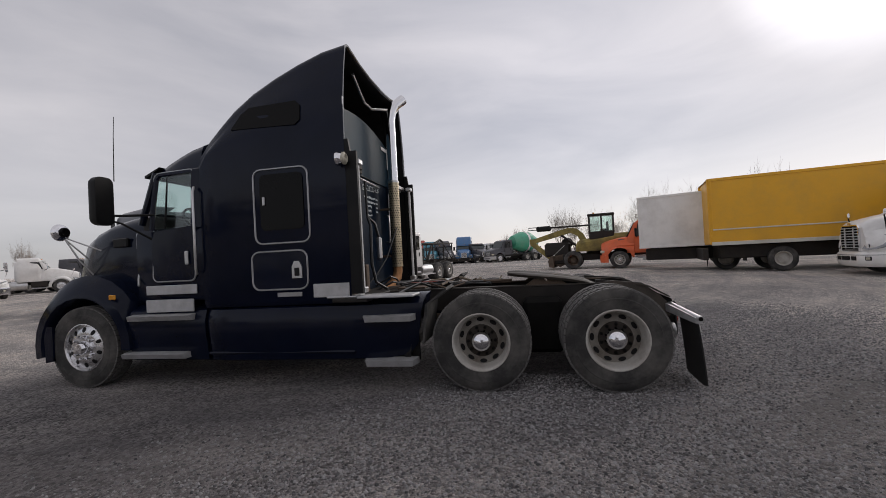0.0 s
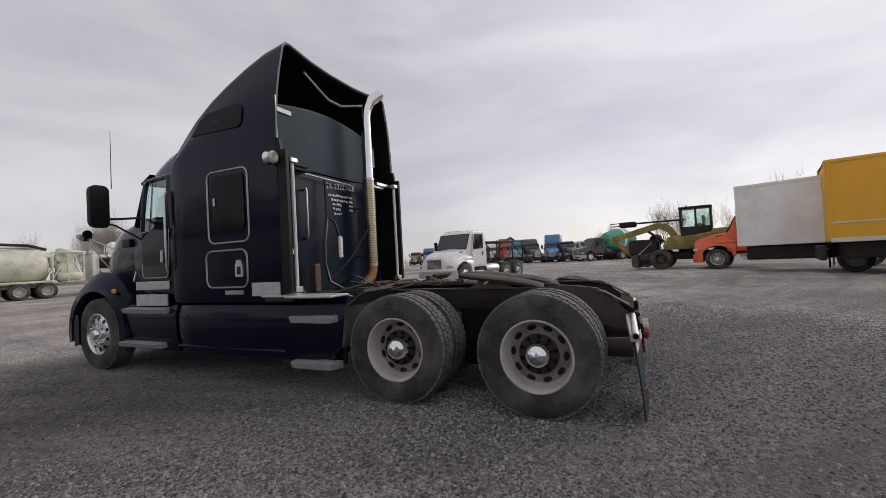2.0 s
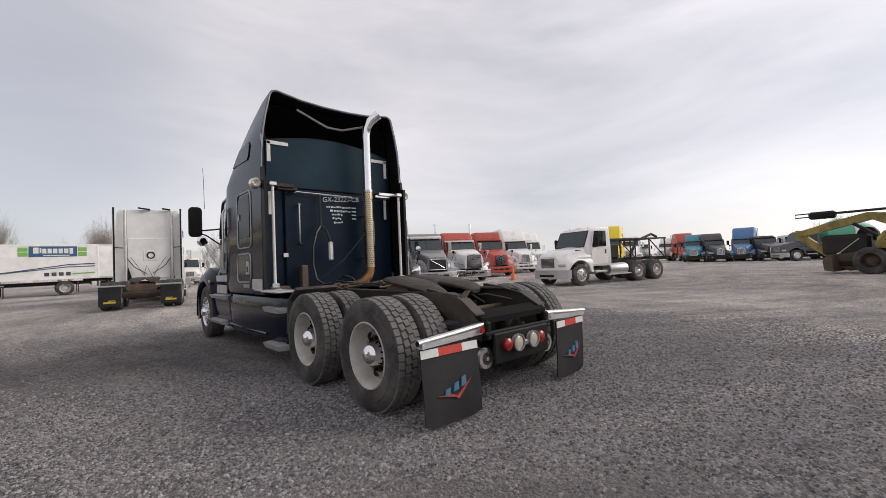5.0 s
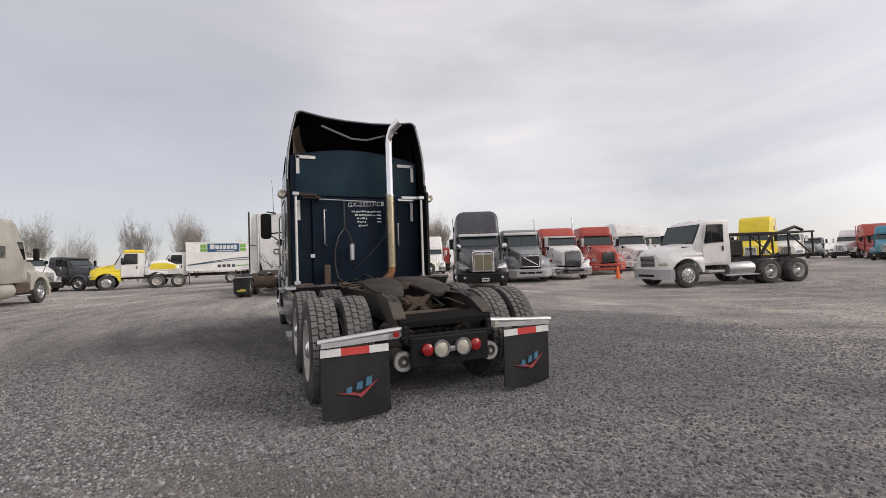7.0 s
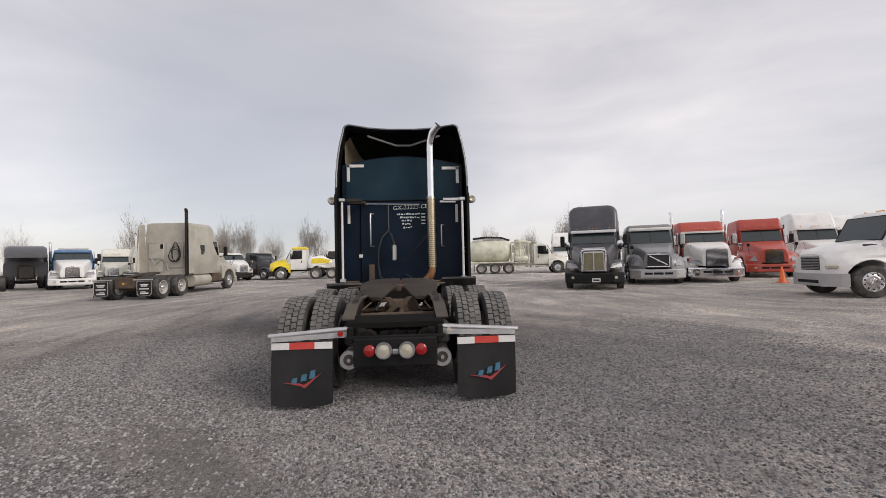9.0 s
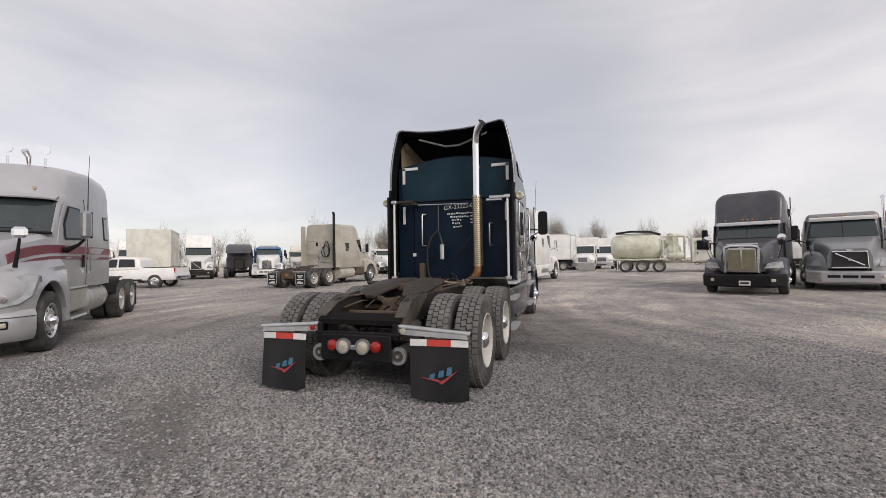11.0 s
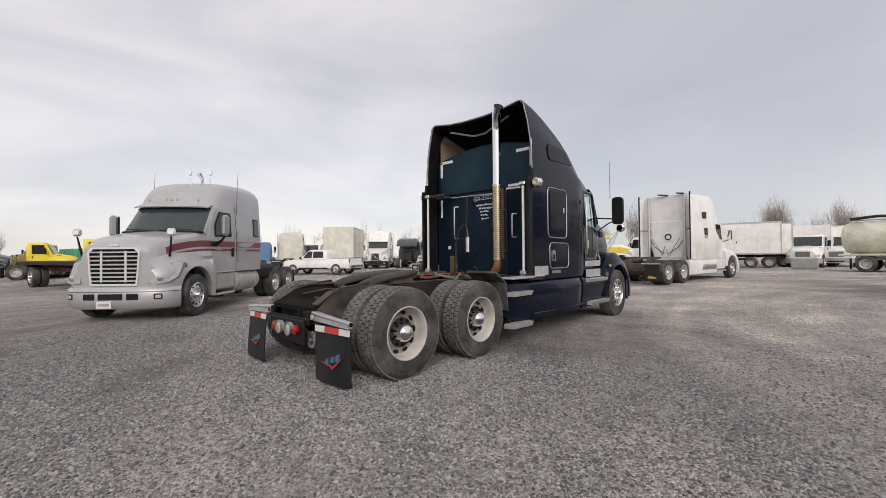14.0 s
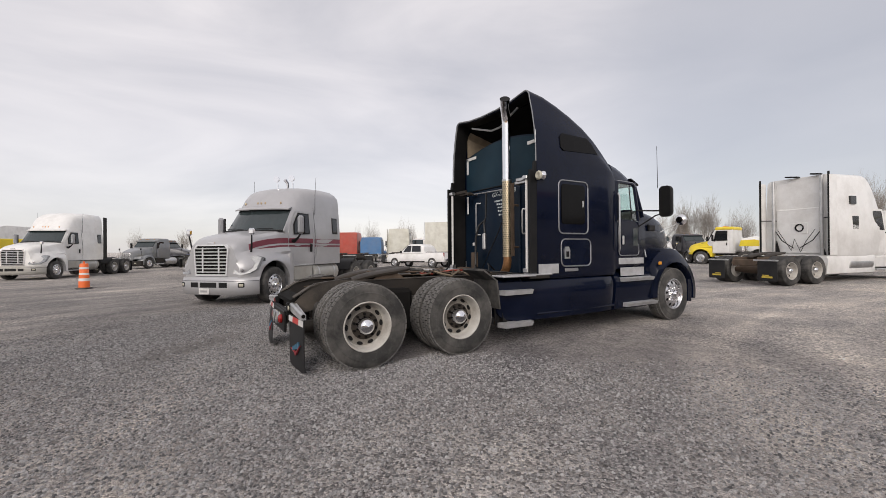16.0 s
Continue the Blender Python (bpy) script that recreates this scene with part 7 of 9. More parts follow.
        part("mirror_head", Mesh().box((sx * 1.0, 0.80, 1.93), (0.19, 0.09, 0.17), 0.04), "chrome", hm)
        door = part("door", flat(sx, [(-0.80, 1.08), (-1.92, 1.08), (-1.92, 2.62), (-1.18, 2.62), (-0.92, 2.2), (-0.80, 1.95)], 0.0, 0.012), paint, r)
        part("window_seal", flat(sx, [(-1.02, 1.90), (-1.76, 1.93), (-1.76, 2.57), (-1.26, 2.57), (-1.04, 2.2)], 0.008, 0.016), "black", door)
        part("door_window", flat(sx, [(-1.06, 1.94), (-1.72, 1.965), (-1.72, 2.54), (-1.28, 2.54), (-1.08, 2.2)], 0.010, 0.022), "glass", door)
        part("door_handle", flat(sx, [(-1.78, 1.38), (-1.86, 1.38), (-1.86, 1.62), (-1.78, 1.62)], 0.01, 0.035), "black", door)
        part("grab_rail", Mesh().tube([(sx * 1.17, -1.98, 1.25), (sx * 1.20, -1.99, 1.30), (sx * 1.18, -1.99, 2.1)], 0.012, 6), "steel", r)
        mir = part("mirror", Mesh().box((sx * 1.40, -0.86, 2.18), (0.17, 0.19, 0.54), 0.06), "trim", r)
        part("mirror_back", Mesh().box((sx * 1.40, -0.965, 2.18), (0.15, 0.02, 0.50), 0.006), "black", mir)
        part("mirror_arm", Mesh().tube([(sx * 1.03, -0.98, 1.72), (sx * 1.10, -0.96, 1.70), (sx * 1.28, -0.90, 1.80), (sx * 1.38, -0.86, 1.90)], [0.06, 0.055, 0.03, 0.025], 8), "black", mir)
        y0 = back + 0.62
        part("sleeper_seal", flat(sx, [(y0, 1.98), (y0 - 0.34, 1.98), (y0 - 0.34, 2.52), (y0, 2.52)], 0.0, 0.012), "black", r)
        part("sleeper_window", flat(sx, [(y0 - 0.03, 2.01), (y0 - 0.31, 2.01), (y0 - 0.31, 2.49), (y0 - 0.03, 2.49)], 0.006, 0.018), "glass", r)
        part("cab_seam", Mesh().tube([(sx * (side_x(-2.02, z) + 0.0), -2.02, z) for z in (1.0, 1.5, 1.9, 2.3, 2.6, 2.79)], 0.007, 5), "black", cab)
        if stripe:
            for z, h in ((1.72, 0.15), (1.565, 0.055)):
                part("door_stripe", flat(sx, [(-0.84, z - h / 2), (-1.90, z - h / 2), (-1.90, z + h / 2), (-0.84, z + h / 2)], 0.008, 0.016), stripe, door, smooth=0)
                part("stripe", flat(sx, [(-2.0, z - h / 2), (back + 0.12, z - h / 2), (back + 0.12, z + h / 2), (-2.0, z + h / 2)], 0.004, 0.012), stripe, cab, smooth=0)
                rows = []
                for y, dz in ((-0.74, 0.0), (-0.4, -0.01), (0.0, -0.05), (0.4, -0.12), (0.66, -0.20)):
                    xx = lerp(flank, y) + 0.022
                    rows.append([(sx * xx, y, z + dz + h / 2), (sx * xx, y, z + dz - h / 2), (sx * (xx - 0.05), y, z + dz - h / 2), (sx * (xx - 0.05), y, z + dz + h / 2)])
                part("hood_stripe", Mesh().loft(rows), stripe, hood, smooth=0)
            part("fleet_mark", Mesh().box((sx * 1.163, 0.47, 1.20), (0.012, 0.16, 0.08), 0.002), "darkgrey", r)
        # steps, tank, flare behind the wheel
        part("fender_flare", Mesh().loft([[(sx * x, y, z) for x, y in ((1.0, -0.64), (1.19, -0.64), (1.21, -0.70), (1.19, -0.80), (1.0, -0.80))] for z in (0.42, 1.1, 1.35)]), paint, r)
        bx = part("step_box", Mesh().box((sx * 1.0, -1.32, 0.76), (0.36, 1.0, 0.46), 0.05), "dusty_silver", r, "dust-covered battery box")
        part("cab_step", Mesh().box((sx * 1.10, -1.32, 0.985), (0.20, 1.02, 0.03), 0.01), "tread_plate", bx)
        part("cab_step", Mesh().box((sx * 1.10, -1.32, 0.42), (0.22, 0.96, 0.05), 0.02), "tread_plate", bx)
        tk = part("fuel_tank", Mesh().lathe([(-3.45, 0.0), (-3.45, 0.28), (-3.41, 0.32), (-1.96, 0.32), (-1.92, 0.28), (-1.92, 0.0)], 24, "y", (sx * 0.87, 0, 0.70)), "dusty_silver", r, "dust-covered fuel tank")
        for y in (-2.2, -3.15):
            part("tank_strap", Mesh().lathe([(y - 0.035, 0.328), (y + 0.035, 0.328)], 24, "y", (sx * 0.87, 0, 0.70)), "steel", tk)
        if high:
            part("extender", Mesh().box((sx * 1.16, back - 0.16, (roof + 0.9) / 2), (0.03, 0.34, roof - 1.15), 0.01), "black", r)
        part("antenna", Mesh().tube([(sx * 1.15, -2.0, 2.55), (sx * 1.15, -2.02, 3.2), (sx * 1.16, -2.06, 3.75)], [0.010, 0.007, 0.004], 5), "black", r)
        part("tandem_fender", Mesh().loft([[(sx * x, -wb + 0.66 + 0.62 * math.cos(radians(a)) * q, 0.5 + 0.60 * math.sin(radians(a)) * q) for x, q in ((0.66, 1.0), (1.2, 1.0), (1.2, 1.03), (0.66, 1.03))] for a in (20, 50, 80, 110)]), "black", r)
    # bumper wrapped round the front
    rows = []
    for z, gx, gy in ((0.30, 0.95, -0.10), (0.36, 0.985, -0.03), (0.46, 1.0, 0.0), (0.66, 1.0, 0.0), (0.72, 0.99, -0.03), (0.76, 0.96, -0.08)):
        pl = [(0, 1.34), (0.5, 1.32), (0.78, 1.25), (0.98, 1.12), (1.12, 0.94), (1.19, 0.74), (1.05, 0.72), (0.5, 0.9)]
        rows.append([(x * gx, y + gy, z) for x, y in pl] + [(-x * gx, y + gy, z) for x, y in pl[:0:-1]])
    bo = part("bumper", Mesh().loft(rows), bumper, r)
    part("bumper_slot", Mesh().box((0, 1.335, 0.56), (0.50, 0.02, 0.13), 0.008), "black", bo)
    for sx in (-1, 1):
        part("bumper_slot", Mesh().box((sx * 0.44, 1.32, 0.56), (0.24, 0.02, 0.13), 0.02, Matrix.Rotation(radians(-sx * 4), 3, "Z")), "black", bo)
        fo = part("fog_lamp", Mesh().box((sx * 0.90, 1.175, 0.56), (0.17, 0.03, 0.12), 0.03, Matrix.Rotation(radians(-sx * 33), 3, "Z")), "black", bo)
        part("lens", Mesh().box((sx * 0.905, 1.185, 0.56), (0.12, 0.03, 0.075), 0.025, Matrix.Rotation(radians(-sx * 33), 3, "Z")), "lens_clear", fo)
    part("bumper_groove", Mesh().tube([(x * 1.002, y + 0.004, 0.665) for x, y in ((-1.185, 0.76), (-1.12, 0.94), (-0.98, 1.12), (-0.78, 1.25), (-0.5, 1.32), (0, 1.34), (0.5, 1.32), (0.78, 1.25), (0.98, 1.12), (1.12, 0.94), (1.185, 0.76))], 0.007, 5), "darkgrey", bo)
    if plate:
        pl = part("number_plate", Mesh().box((0.12, 1.35, 0.40), (0.31, 0.012, 0.15), 0.004), "tape_white", bo)
        part("plate_bar", Mesh().box((0.12, 1.359, 0.40), (0.23, 0.004, 0.05)), "steel", pl)
    part("fifth_wheel", Mesh().add(*_fifth(-wb)), "grease", r)
    return r


S = 0.93
# white day-cab truck with an empty steel body rack
r = root("day_cab_truck", "white medium-duty day-cab truck with empty black body rack", "truck", standing(13.7, 7.4, -0.965, 0.26, 0.97))
chassis(r, 4.4, 1.2, axles=2, rim="rear_rim", flaps=None)
day_cab(r, "white")
for sx in (-1, 1):
    part("fuel_tank", Mesh().lathe([(-3.1, 0.0), (-3.1, 0.26), (-3.06, 0.29), (-1.95, 0.29), (-1.9, 0.26), (-1.9, 0.0)], 22, "y", (sx * 0.88, 0, 0.66)), "steel", r)
    part("tank_step", Mesh().box((sx * 1.1, -2.5, 0.42), (0.16, 1.6, 0.05), 0.01), "tread_plate", r)
    part("rack_rail", Mesh().box((sx * 0.9, -4.2, 2.08), (0.07, 4.2, 0.08), 0.01), "frame", r)
    part("rack_sill", Mesh().box((sx * 0.45, -4.2, 1.06), (0.10, 4.4, 0.12), 0.01), "frame", r)
    for y in (-2.2, -3.6, -5.0, -6.2):
        part("rack_post", Mesh().box((sx * 0.9, y, 1.58), (0.06, 0.06, 1.0), 0.008), "frame", r)
    part("rack_brace", Mesh().tube([(sx * 0.9, -5.0, 2.06), (sx * 0.9, -6.1, 1.14)], 0.03, 6), "frame", r)
for y in (-2.2, -3.6, -5.0, -6.2):
    part("rack_cross", Mesh().box((0, y, 2.08), (1.8, 0.06, 0.06), 0.008).box((0, y, 1.10), (1.9, 0.08, 0.08), 0.008), "frame", r)
part("pump_box", Mesh().box((0, -2.7, 1.50), (1.2, 0.9, 0.7), 0.06), "frame", r)
part("winch_arm", Mesh().tube([(0, -4.6, 1.2), (0, -5.2, 2.0), (0, -6.4, 2.35), (0, -6.8, 2.2)], 0.07, 8), "frame", r)

# silver mid-roof sleeper with a maroon stripe
sg = aero_truck("silver sleeper semi tractor with maroon stripe and chrome grille", standing(-7.04, -0.74, 0.70, -0.71), "silver", wb=5.4, roof=3.46, stripe="maroon", plate=True)
for ob in sg.children_recursive:
    # a blunter nose than that of its white sister
    if ob.name.split(".")[0] in ("hood", "hood_crease", "hood_badge", "hood_stripe", "grille", "grille_surround", "grille_slat", "grille_post", "headlamp", "headlamp_bowl", "hood_mirror", "mirror_head", "bumper", "bumper_slot", "bumper_groove",
                                 "fog_lamp", "lens", "number_plate", "plate_bar", "wheel_well"):
        for v in ob.data.vertices:
            if v.co.y > 0.40:
                v.co.y = 0.40 + (v.co.y - 0.40) * 0.74
for x in (-0.55, 0.0):
    lamp = part("roof_lamp", Mesh().lathe([(0, 0.05), (0.05, 0.09), (0.12, 0.10), (0.12, 0)], 16, "y", (x, -1.75, 3.70)), "chrome", sg, "chrome roof lamp")
    part("lamp_foot", Mesh().tube([(x, -1.72, 3.38), (x, -1.72, 3.56)], 0.02, 6), "chrome", lamp)
part("air_horn", Mesh().tube([(-0.25, -1.9, 3.42), (-0.25, -1.88, 3.59), (-0.22, -1.78, 3.70)], [0.03, 0.045, 0.06], 10), "chrome", sg)
part("battery_box", Mesh().box((0.86, -3.75, 0.78), (0.5, 0.5, 0.5), 0.03), "silver", sg)

# the row that faces the yard
kw = tractor("sleeper_truck", "dark grey high-roof sleeper tractor with bronze bug screen", standing(8.06, 12.95, -0.41, -0.91), "darkgrey", sl=1.9, roof=3.80, wb=5.7, grille="mesh", screen="bronze", bumper="black",
        nose=1.2, grille_w=0.86, grille_z=(0.80, 1.62), hood_top=1.66, visor="silver", plate=True, roof_slope=0.45, roof_hw=1.1, roof_r=0.42, tanks="steel", group="trucks facing the yard")
for sx in (-1, 1):
    part("grille_side", Mesh().box((sx * 0.47, 1.20, 1.20), (0.07, 0.09, 0.88), 0.03), "chrome", kw)
    part("headlamp", Mesh().lathe([(0.0, 0.13), (0.08, 0.15), (0.13, 0.12), (0.15, 0.0)], 18, "y", (sx * 0.86, 0.80, 0.98)), "lens_clear", kw)
    hm = part("hood_mirror", Mesh().lathe([(0.0, 0.0), (0.03, 0.10), (0.07, 0.12), (0.08, 0.0)], 16, "y", (sx * 1.06, 0.66, 1.95)), "chrome", kw, "round chrome hood mirror")
    part("mirror_leg", Mesh().tube([(sx * 0.92, 0.5, 1.3), (sx * 1.05, 0.66, 1.86)], 0.014, 6), "chrome", hm)
part("grille_top", Mesh().tube([(-0.47, 1.22, 1.64), (-0.3, 1.23, 1.69), (0.3, 1.23, 1.69), (0.47, 1.22, 1.64)], 0.04, 8), "chrome", kw)
part("visor_strip", Mesh().box((0, -0.84, 2.54), (1.94, 0.05, 0.13), 0.02), "bright", kw, "bright steel sun visor")
part("bug_shield", Mesh().box((0, 1.02, 1.74), (0.9, 0.10, 0.08), 0.03), "silver", kw)
vol = tractor("sleeper_truck", "grey tractor with diagonal bar grille and white roof", standing(11.84, 14.7, -0.38, -0.925), "gunmetal", sl=0.5, roof=2.95, wb=5.2, grille="diagonal", bumper="silver", roof_mat="white", sleeper_mat="gunmetal",
        nose=1.2, grille_w=0.92, grille_z=(0.86, 1.42), visor="white", tanks="steel", group="trucks facing the yard", aero=True)
part("visor_strip", Mesh().box((0, -0.92, 2.72), (1.96, 0.10, 0.12), 0.03), "white", vol, "white roof brow")
for sx in (-1, 1):
    part("mirror_shell", Mesh().box((sx * 1.42, -0.72, 2.16), (0.22, 0.08, 0.54), 0.05), "silver", vol)
rw = tractor("sleeper_truck", "white and red tractor with twin chrome stacks", standing(14.85, 14.95, -0.38, -0.925), "white", sl=0.9, roof=3.1, wb=5.6, grille="fine", bumper="chrome", sleeper_mat="red", hood_mat="white",
             nose=1.3, grille_w=0.92, grille_z=(0.80, 1.60), hood_top=1.66, stacks=((-1.22, -2.05, 3.7), (1.22, -2.05, 3.7)), visor="white", tanks="chrome", group="trucks facing the yard")
for sx in (-1, 1):
    part("turn_lamp", Mesh().box((sx * 1.0, 0.62, 1.12), (0.2, 0.12, 0.14), 0.03), "lens_red", rw)
tractor("sleeper_truck", "red sleeper tractor with chrome grille", standing(19.6, 16.8, -0.45, -0.89), "red", sl=1.3, roof=3.3, wb=5.6, grille="fine", bumper="red", nose=1.2, grille_w=0.8, roof_slope=0.5, detail=False, group="trucks facing the yard", aero=True)
tractor("sleeper_truck", "white sleeper tractor with sloped aero hood", standing(24.4, 18.2, -0.5, -0.87), "white", sl=1.6, roof=3.8, wb=5.6, grille="slats", bumper="white", nose=1.15, detail=False, group="trucks facing the yard", aero=True)
tractor("sleeper_truck", "white sleeper tractor beside the red one", standing(29.3, 20.3, -0.5, -0.87), "white", sl=1.6, roof=3.8, wb=5.6, grille="slats", bumper="white", nose=1.15, detail=False, group="trucks facing the yard", aero=True)
tractor("sleeper_truck", "yellow high-roof sleeper tractor", standing(33.0, 14.9, -0.92, -0.38), "lemon", sl=1.6, roof=3.9, wb=5.6, detail=False)
tractor("sleeper_truck", "white sleeper tractor behind the rack truck", standing(39.3, 15.8, -0.9, -0.42), "white", sl=1.0, roof=3.0, wb=5.6, detail=False)
tractor("sleeper_truck", "white high-roof sleeper tractor with small cab showing", standing(14.4, 34.0, -0.34, -0.94), "white", sl=1.8, roof=3.9, wb=5.6, detail=False)

# white sleeper seen from behind
tractor("sleeper_truck", "white high-roof sleeper tractor seen with hoses on its back wall", standing(-0.05, 22.0, 0.19, 0.982), "white", sl=1.9, roof=3.95, wb=5.9, grille="slats", bumper="white", skirts="white",
             flaps="flap", flapmark="logo_gold", back_detail=True, roof_slope=1.0, roof_hw=1.10, frame_mat="rust", rim="rear_rim", aero=True)
# weathered beige mid-roof tractor
bg = tractor("sleeper_truck", "weathered grey-beige sleeper tractor with one black stack", standing(-11.6, 19.7, 0.04, 1.0), "beige", sl=1.35, roof=3.5, wb=5.2, bumper="beige", frame_mat="rust", stripe=None,
             stacks=((0.98, -3.75, 4.1),), flaps="flap", flapmark="tape_white", roof_slope=0.8, tanks="beige", skirts=None, aero=True)
rng = random.Random(21)
for k in range(5):
    rx, rz, cx, cz = 0.15 + 0.035 * k, 0.46 - 0.04 * k, 0.36 + 0.03 * (k % 3), 2.08 - 0.05 * k
    pts = [(cx + rx * math.cos(a) + rng.uniform(-0.02, 0.02), -3.62 - 0.03 * k, cz + rz * math.sin(a)) for a in [2 * math.pi * i / 16 for i in range(17)]]
    part("coiled_hose", Mesh().tube(pts, 0.017, 5, False), "hose", bg)
for x, w_, z0, z1 in ((-0.62, 0.72, 1.75, 2.52), (0.30, 0.80, 1.30, 2.52), (-0.62, 0.72, 1.12, 1.66)):
    pn = part("back_panel", Mesh().box((x, -3.515, (z0 + z1) / 2), (w_, 0.04, z1 - z0), 0.015), "beige", bg)
    part("panel_rim", Mesh().tube([(x - w_ / 2, -3.535, z0), (x + w_ / 2, -3.535, z0), (x + w_ / 2, -3.535, z1), (x - w_ / 2, -3.535, z1), (x - w_ / 2, -3.535, z0)], 0.010, 5), "steel", pn)
part("vent_cover", Mesh().box((-0.34, -3.545, 2.34), (0.13, 0.02, 0.22), 0.006), "black", bg)
part("brace_bar", Mesh().tube([(-0.85, -3.58, 1.85), (-0.62, -3.60, 1.45), (-0.25, -3.60, 1.75), (-0.1, -3.60, 1.6), (0.0, -3.60, 1.2)], 0.018, 6), "steel", bg)
part("short_stack", Mesh().tube([(1.12, -3.62, 1.1), (1.12, -3.62, 2.95)], 0.05, 12), "chrome", bg)
part("tail_plate", Mesh().box((0, -6.42, 0.72), (0.84, 0.05, 0.44), 0.02), "rust", bg)
part("tail_lamp", Mesh().lathe([(0.0, 0.045), (-0.03, 0.045), (-0.035, 0.0)], 14, "y", (-0.05, -6.44, 0.70)), "lens_amber", bg)
for sx in (-1, 1):
    x = sx * 0.88
    part("flap_border", Mesh().tube([(x + u, -6.575, w_) for u, w_ in ((-0.29, 0.80), (0.29, 0.80), (0.29, 0.28), (0.20, 0.19), (-0.20, 0.19), (-0.29, 0.28), (-0.29, 0.80))], 0.008, 5), "tape_white", bg)
    for z, w_ in ((0.66, 0.34), (0.60, 0.26), (0.48, 0.40)):
        part("printed_mark", Mesh().box((x, -6.574, z), (w_, 0.006, 0.045), 0.001), "tape_white", bg)
# white aero sleeper to the west
aero_truck("white aero high-roof sleeper tractor, dusty", standing(-24.3, -9.4, 0.93, -0.36), "white", wb=5.6, roof=3.75, back=-3.9, high=True, bumper="dusty_silver")
# white hood-less cab and friends in the west row
tractor("sleeper_truck", "white high-roof tractor with bent bumper", standing(-27.6, 22.0, 0.69, -0.72), "white", sl=1.5, roof=3.8, wb=5.4, grille="diagonal", bumper="frame", nose=1.1, roof_slope=0.7, detail=False, aero=True)
bl = tractor("tow_truck", "blue conventional truck with white bumper", standing(-22.6, 24.4, 0.6, -0.79), "blue", sl=0.2, roof=2.7, wb=5.0, grille="fine", bumper="white", nose=1.3, hood_mat="white", detail=False, fifth=False, visor="blue", stacks=((1.2, -2.2, 3.2),))
part("light_rack", Mesh().box((0, -1.6, 2.75), (1.6, 0.2, 0.1), 0.03), "steel", bl)
hd = root("wrecked_truck", "dark truck with its hood raised", "truck", standing(-25.0, 23.8, 0.66, -0.75))
chassis(hd, 4.8, 1.0, detail=False)
part("cab", Mesh().loft([arc_ring(y, 1.05, 0.98, 0.9, z, 1.7, 0.1) for y, z in ((-0.6, 1.9), (-1.0, 2.55), (-2.1, 2.6))]), "darkgrey", hd)
part("raised_hood", Mesh().loft([arc_ring(y, 0.95, 0.85, z - 0.25, z, z - 0.1, 0.06) for y, z in ((1.6, 2.35), (1.0, 2.75), (0.2, 2.9), (-0.6, 2.65))]), "darkgrey", hd)
part("engine", Mesh().box((0, 0.2, 1.2), (0.8, 1.3, 0.9), 0.1), "frame", hd)
for sx in (-1, 1):
    simple_wheel(hd, sx * 1.04, 0, 0.5, sx, hub=False)
tractor("sleeper_truck", "cream high-roof sleeper tractor with raised stack", standing(-21.0, 32.2, -0.3, 0.95), "cream", sl=1.6, roof=3.7, wb=5.2, detail=False, stacks=((-1.2, -3.9, 4.0),))

# yellow and white day-cab tractor
yl = root("day_cab_truck", "white day-cab tractor with yellow roof and fender", "truck", standing(-11.3, 32.0, -0.98, -0.15))
chassis(yl, 3.5, 1.0, detail=False, rim="rear_rim")
yc = day_cab(yl, "white", "lemon", "frame", detail=False)
part("roof_cap", Mesh().box((0, -1.50, 2.64), (2.06, 1.2, 0.26), 0.08), "lemon", yc)
part("hood_wreck", Mesh().loft([arc_ring(y, 0.9, 0.8, z - 0.5, z, z - 0.2, 0.1) for y, z in ((-2.5, 1.9), (-3.3, 2.05), (-4.2, 1.6))]), "white", yl, "white hood lying on the frame")
for sx in (-1, 1):
    part("hood_band", Mesh().prism([(-2.4, 1.35), (-3.9, 1.35), (-4.1, 1.62), (-3.3, 1.82), (-2.5, 1.78)], "x", sx * 0.86, sx * 0.94), "lemon", yl, "yellow flank of the loose hood")
part("beacon_bar", Mesh().box((0, -1.4, 2.78), (1.3, 0.2, 0.12), 0.04), "lens_amber", yc)
# more cabs in the north-west row
for (x, y, fx, fy, paint, kind, lab) in ((-15.6, 33.2, 0.75, -0.66, "white", 0.2, "white day-cab truck with black grille"), (-24.5, 31, 0.5, -0.86, "cream", 1.3, "cream sleeper tractor parked in the row"), (-13.0, 34.4, 0.9, -0.4, "darkgrey", 0.2, "stripped dark day-cab truck")):
    tractor("sleeper_truck", lab, standing(x, y, fx, fy, S), paint, sl=kind, roof=3.2 if kind > 1 else 2.7, wb=5.0, detail=False, bumper="frame")

# tanker with three rear axles, mud-caked
tk = root("vacuum_tanker", "mud-caked cream vacuum tanker truck with three rear axles", "tank truck", standing(13.2, 32.8, 0.98, -0.18))
chassis(tk, 5.6, 1.6, axles=3, gap=1.25, detail=False, mat="tank_cream")
day_cab(tk, "cream", bumper="white", detail=False)
part("tank", Mesh().lathe([(-8.0, 0.0), (-8.0, 0.6), (-7.85, 0.9), (-7.6, 1.02), (-4.6, 1.05), (-4.3, 0.95), (-4.15, 0.6), (-4.15, 0.0)], 28, "y", (0, 0, 2.12)), "tank_cream", tk)
part("walkway", Mesh().box((0, -6.1, 3.24), (0.5, 2.8, 0.06), 0.01), "steel", tk)
for z in (3.45,):
    part("walkway_rail", Mesh().tube([(-0.3, -7.6, 3.2), (-0.3, -7.5, z), (-0.3, -4.8, z), (-0.3, -4.7, 3.2)], 0.02, 5), "steel", tk)
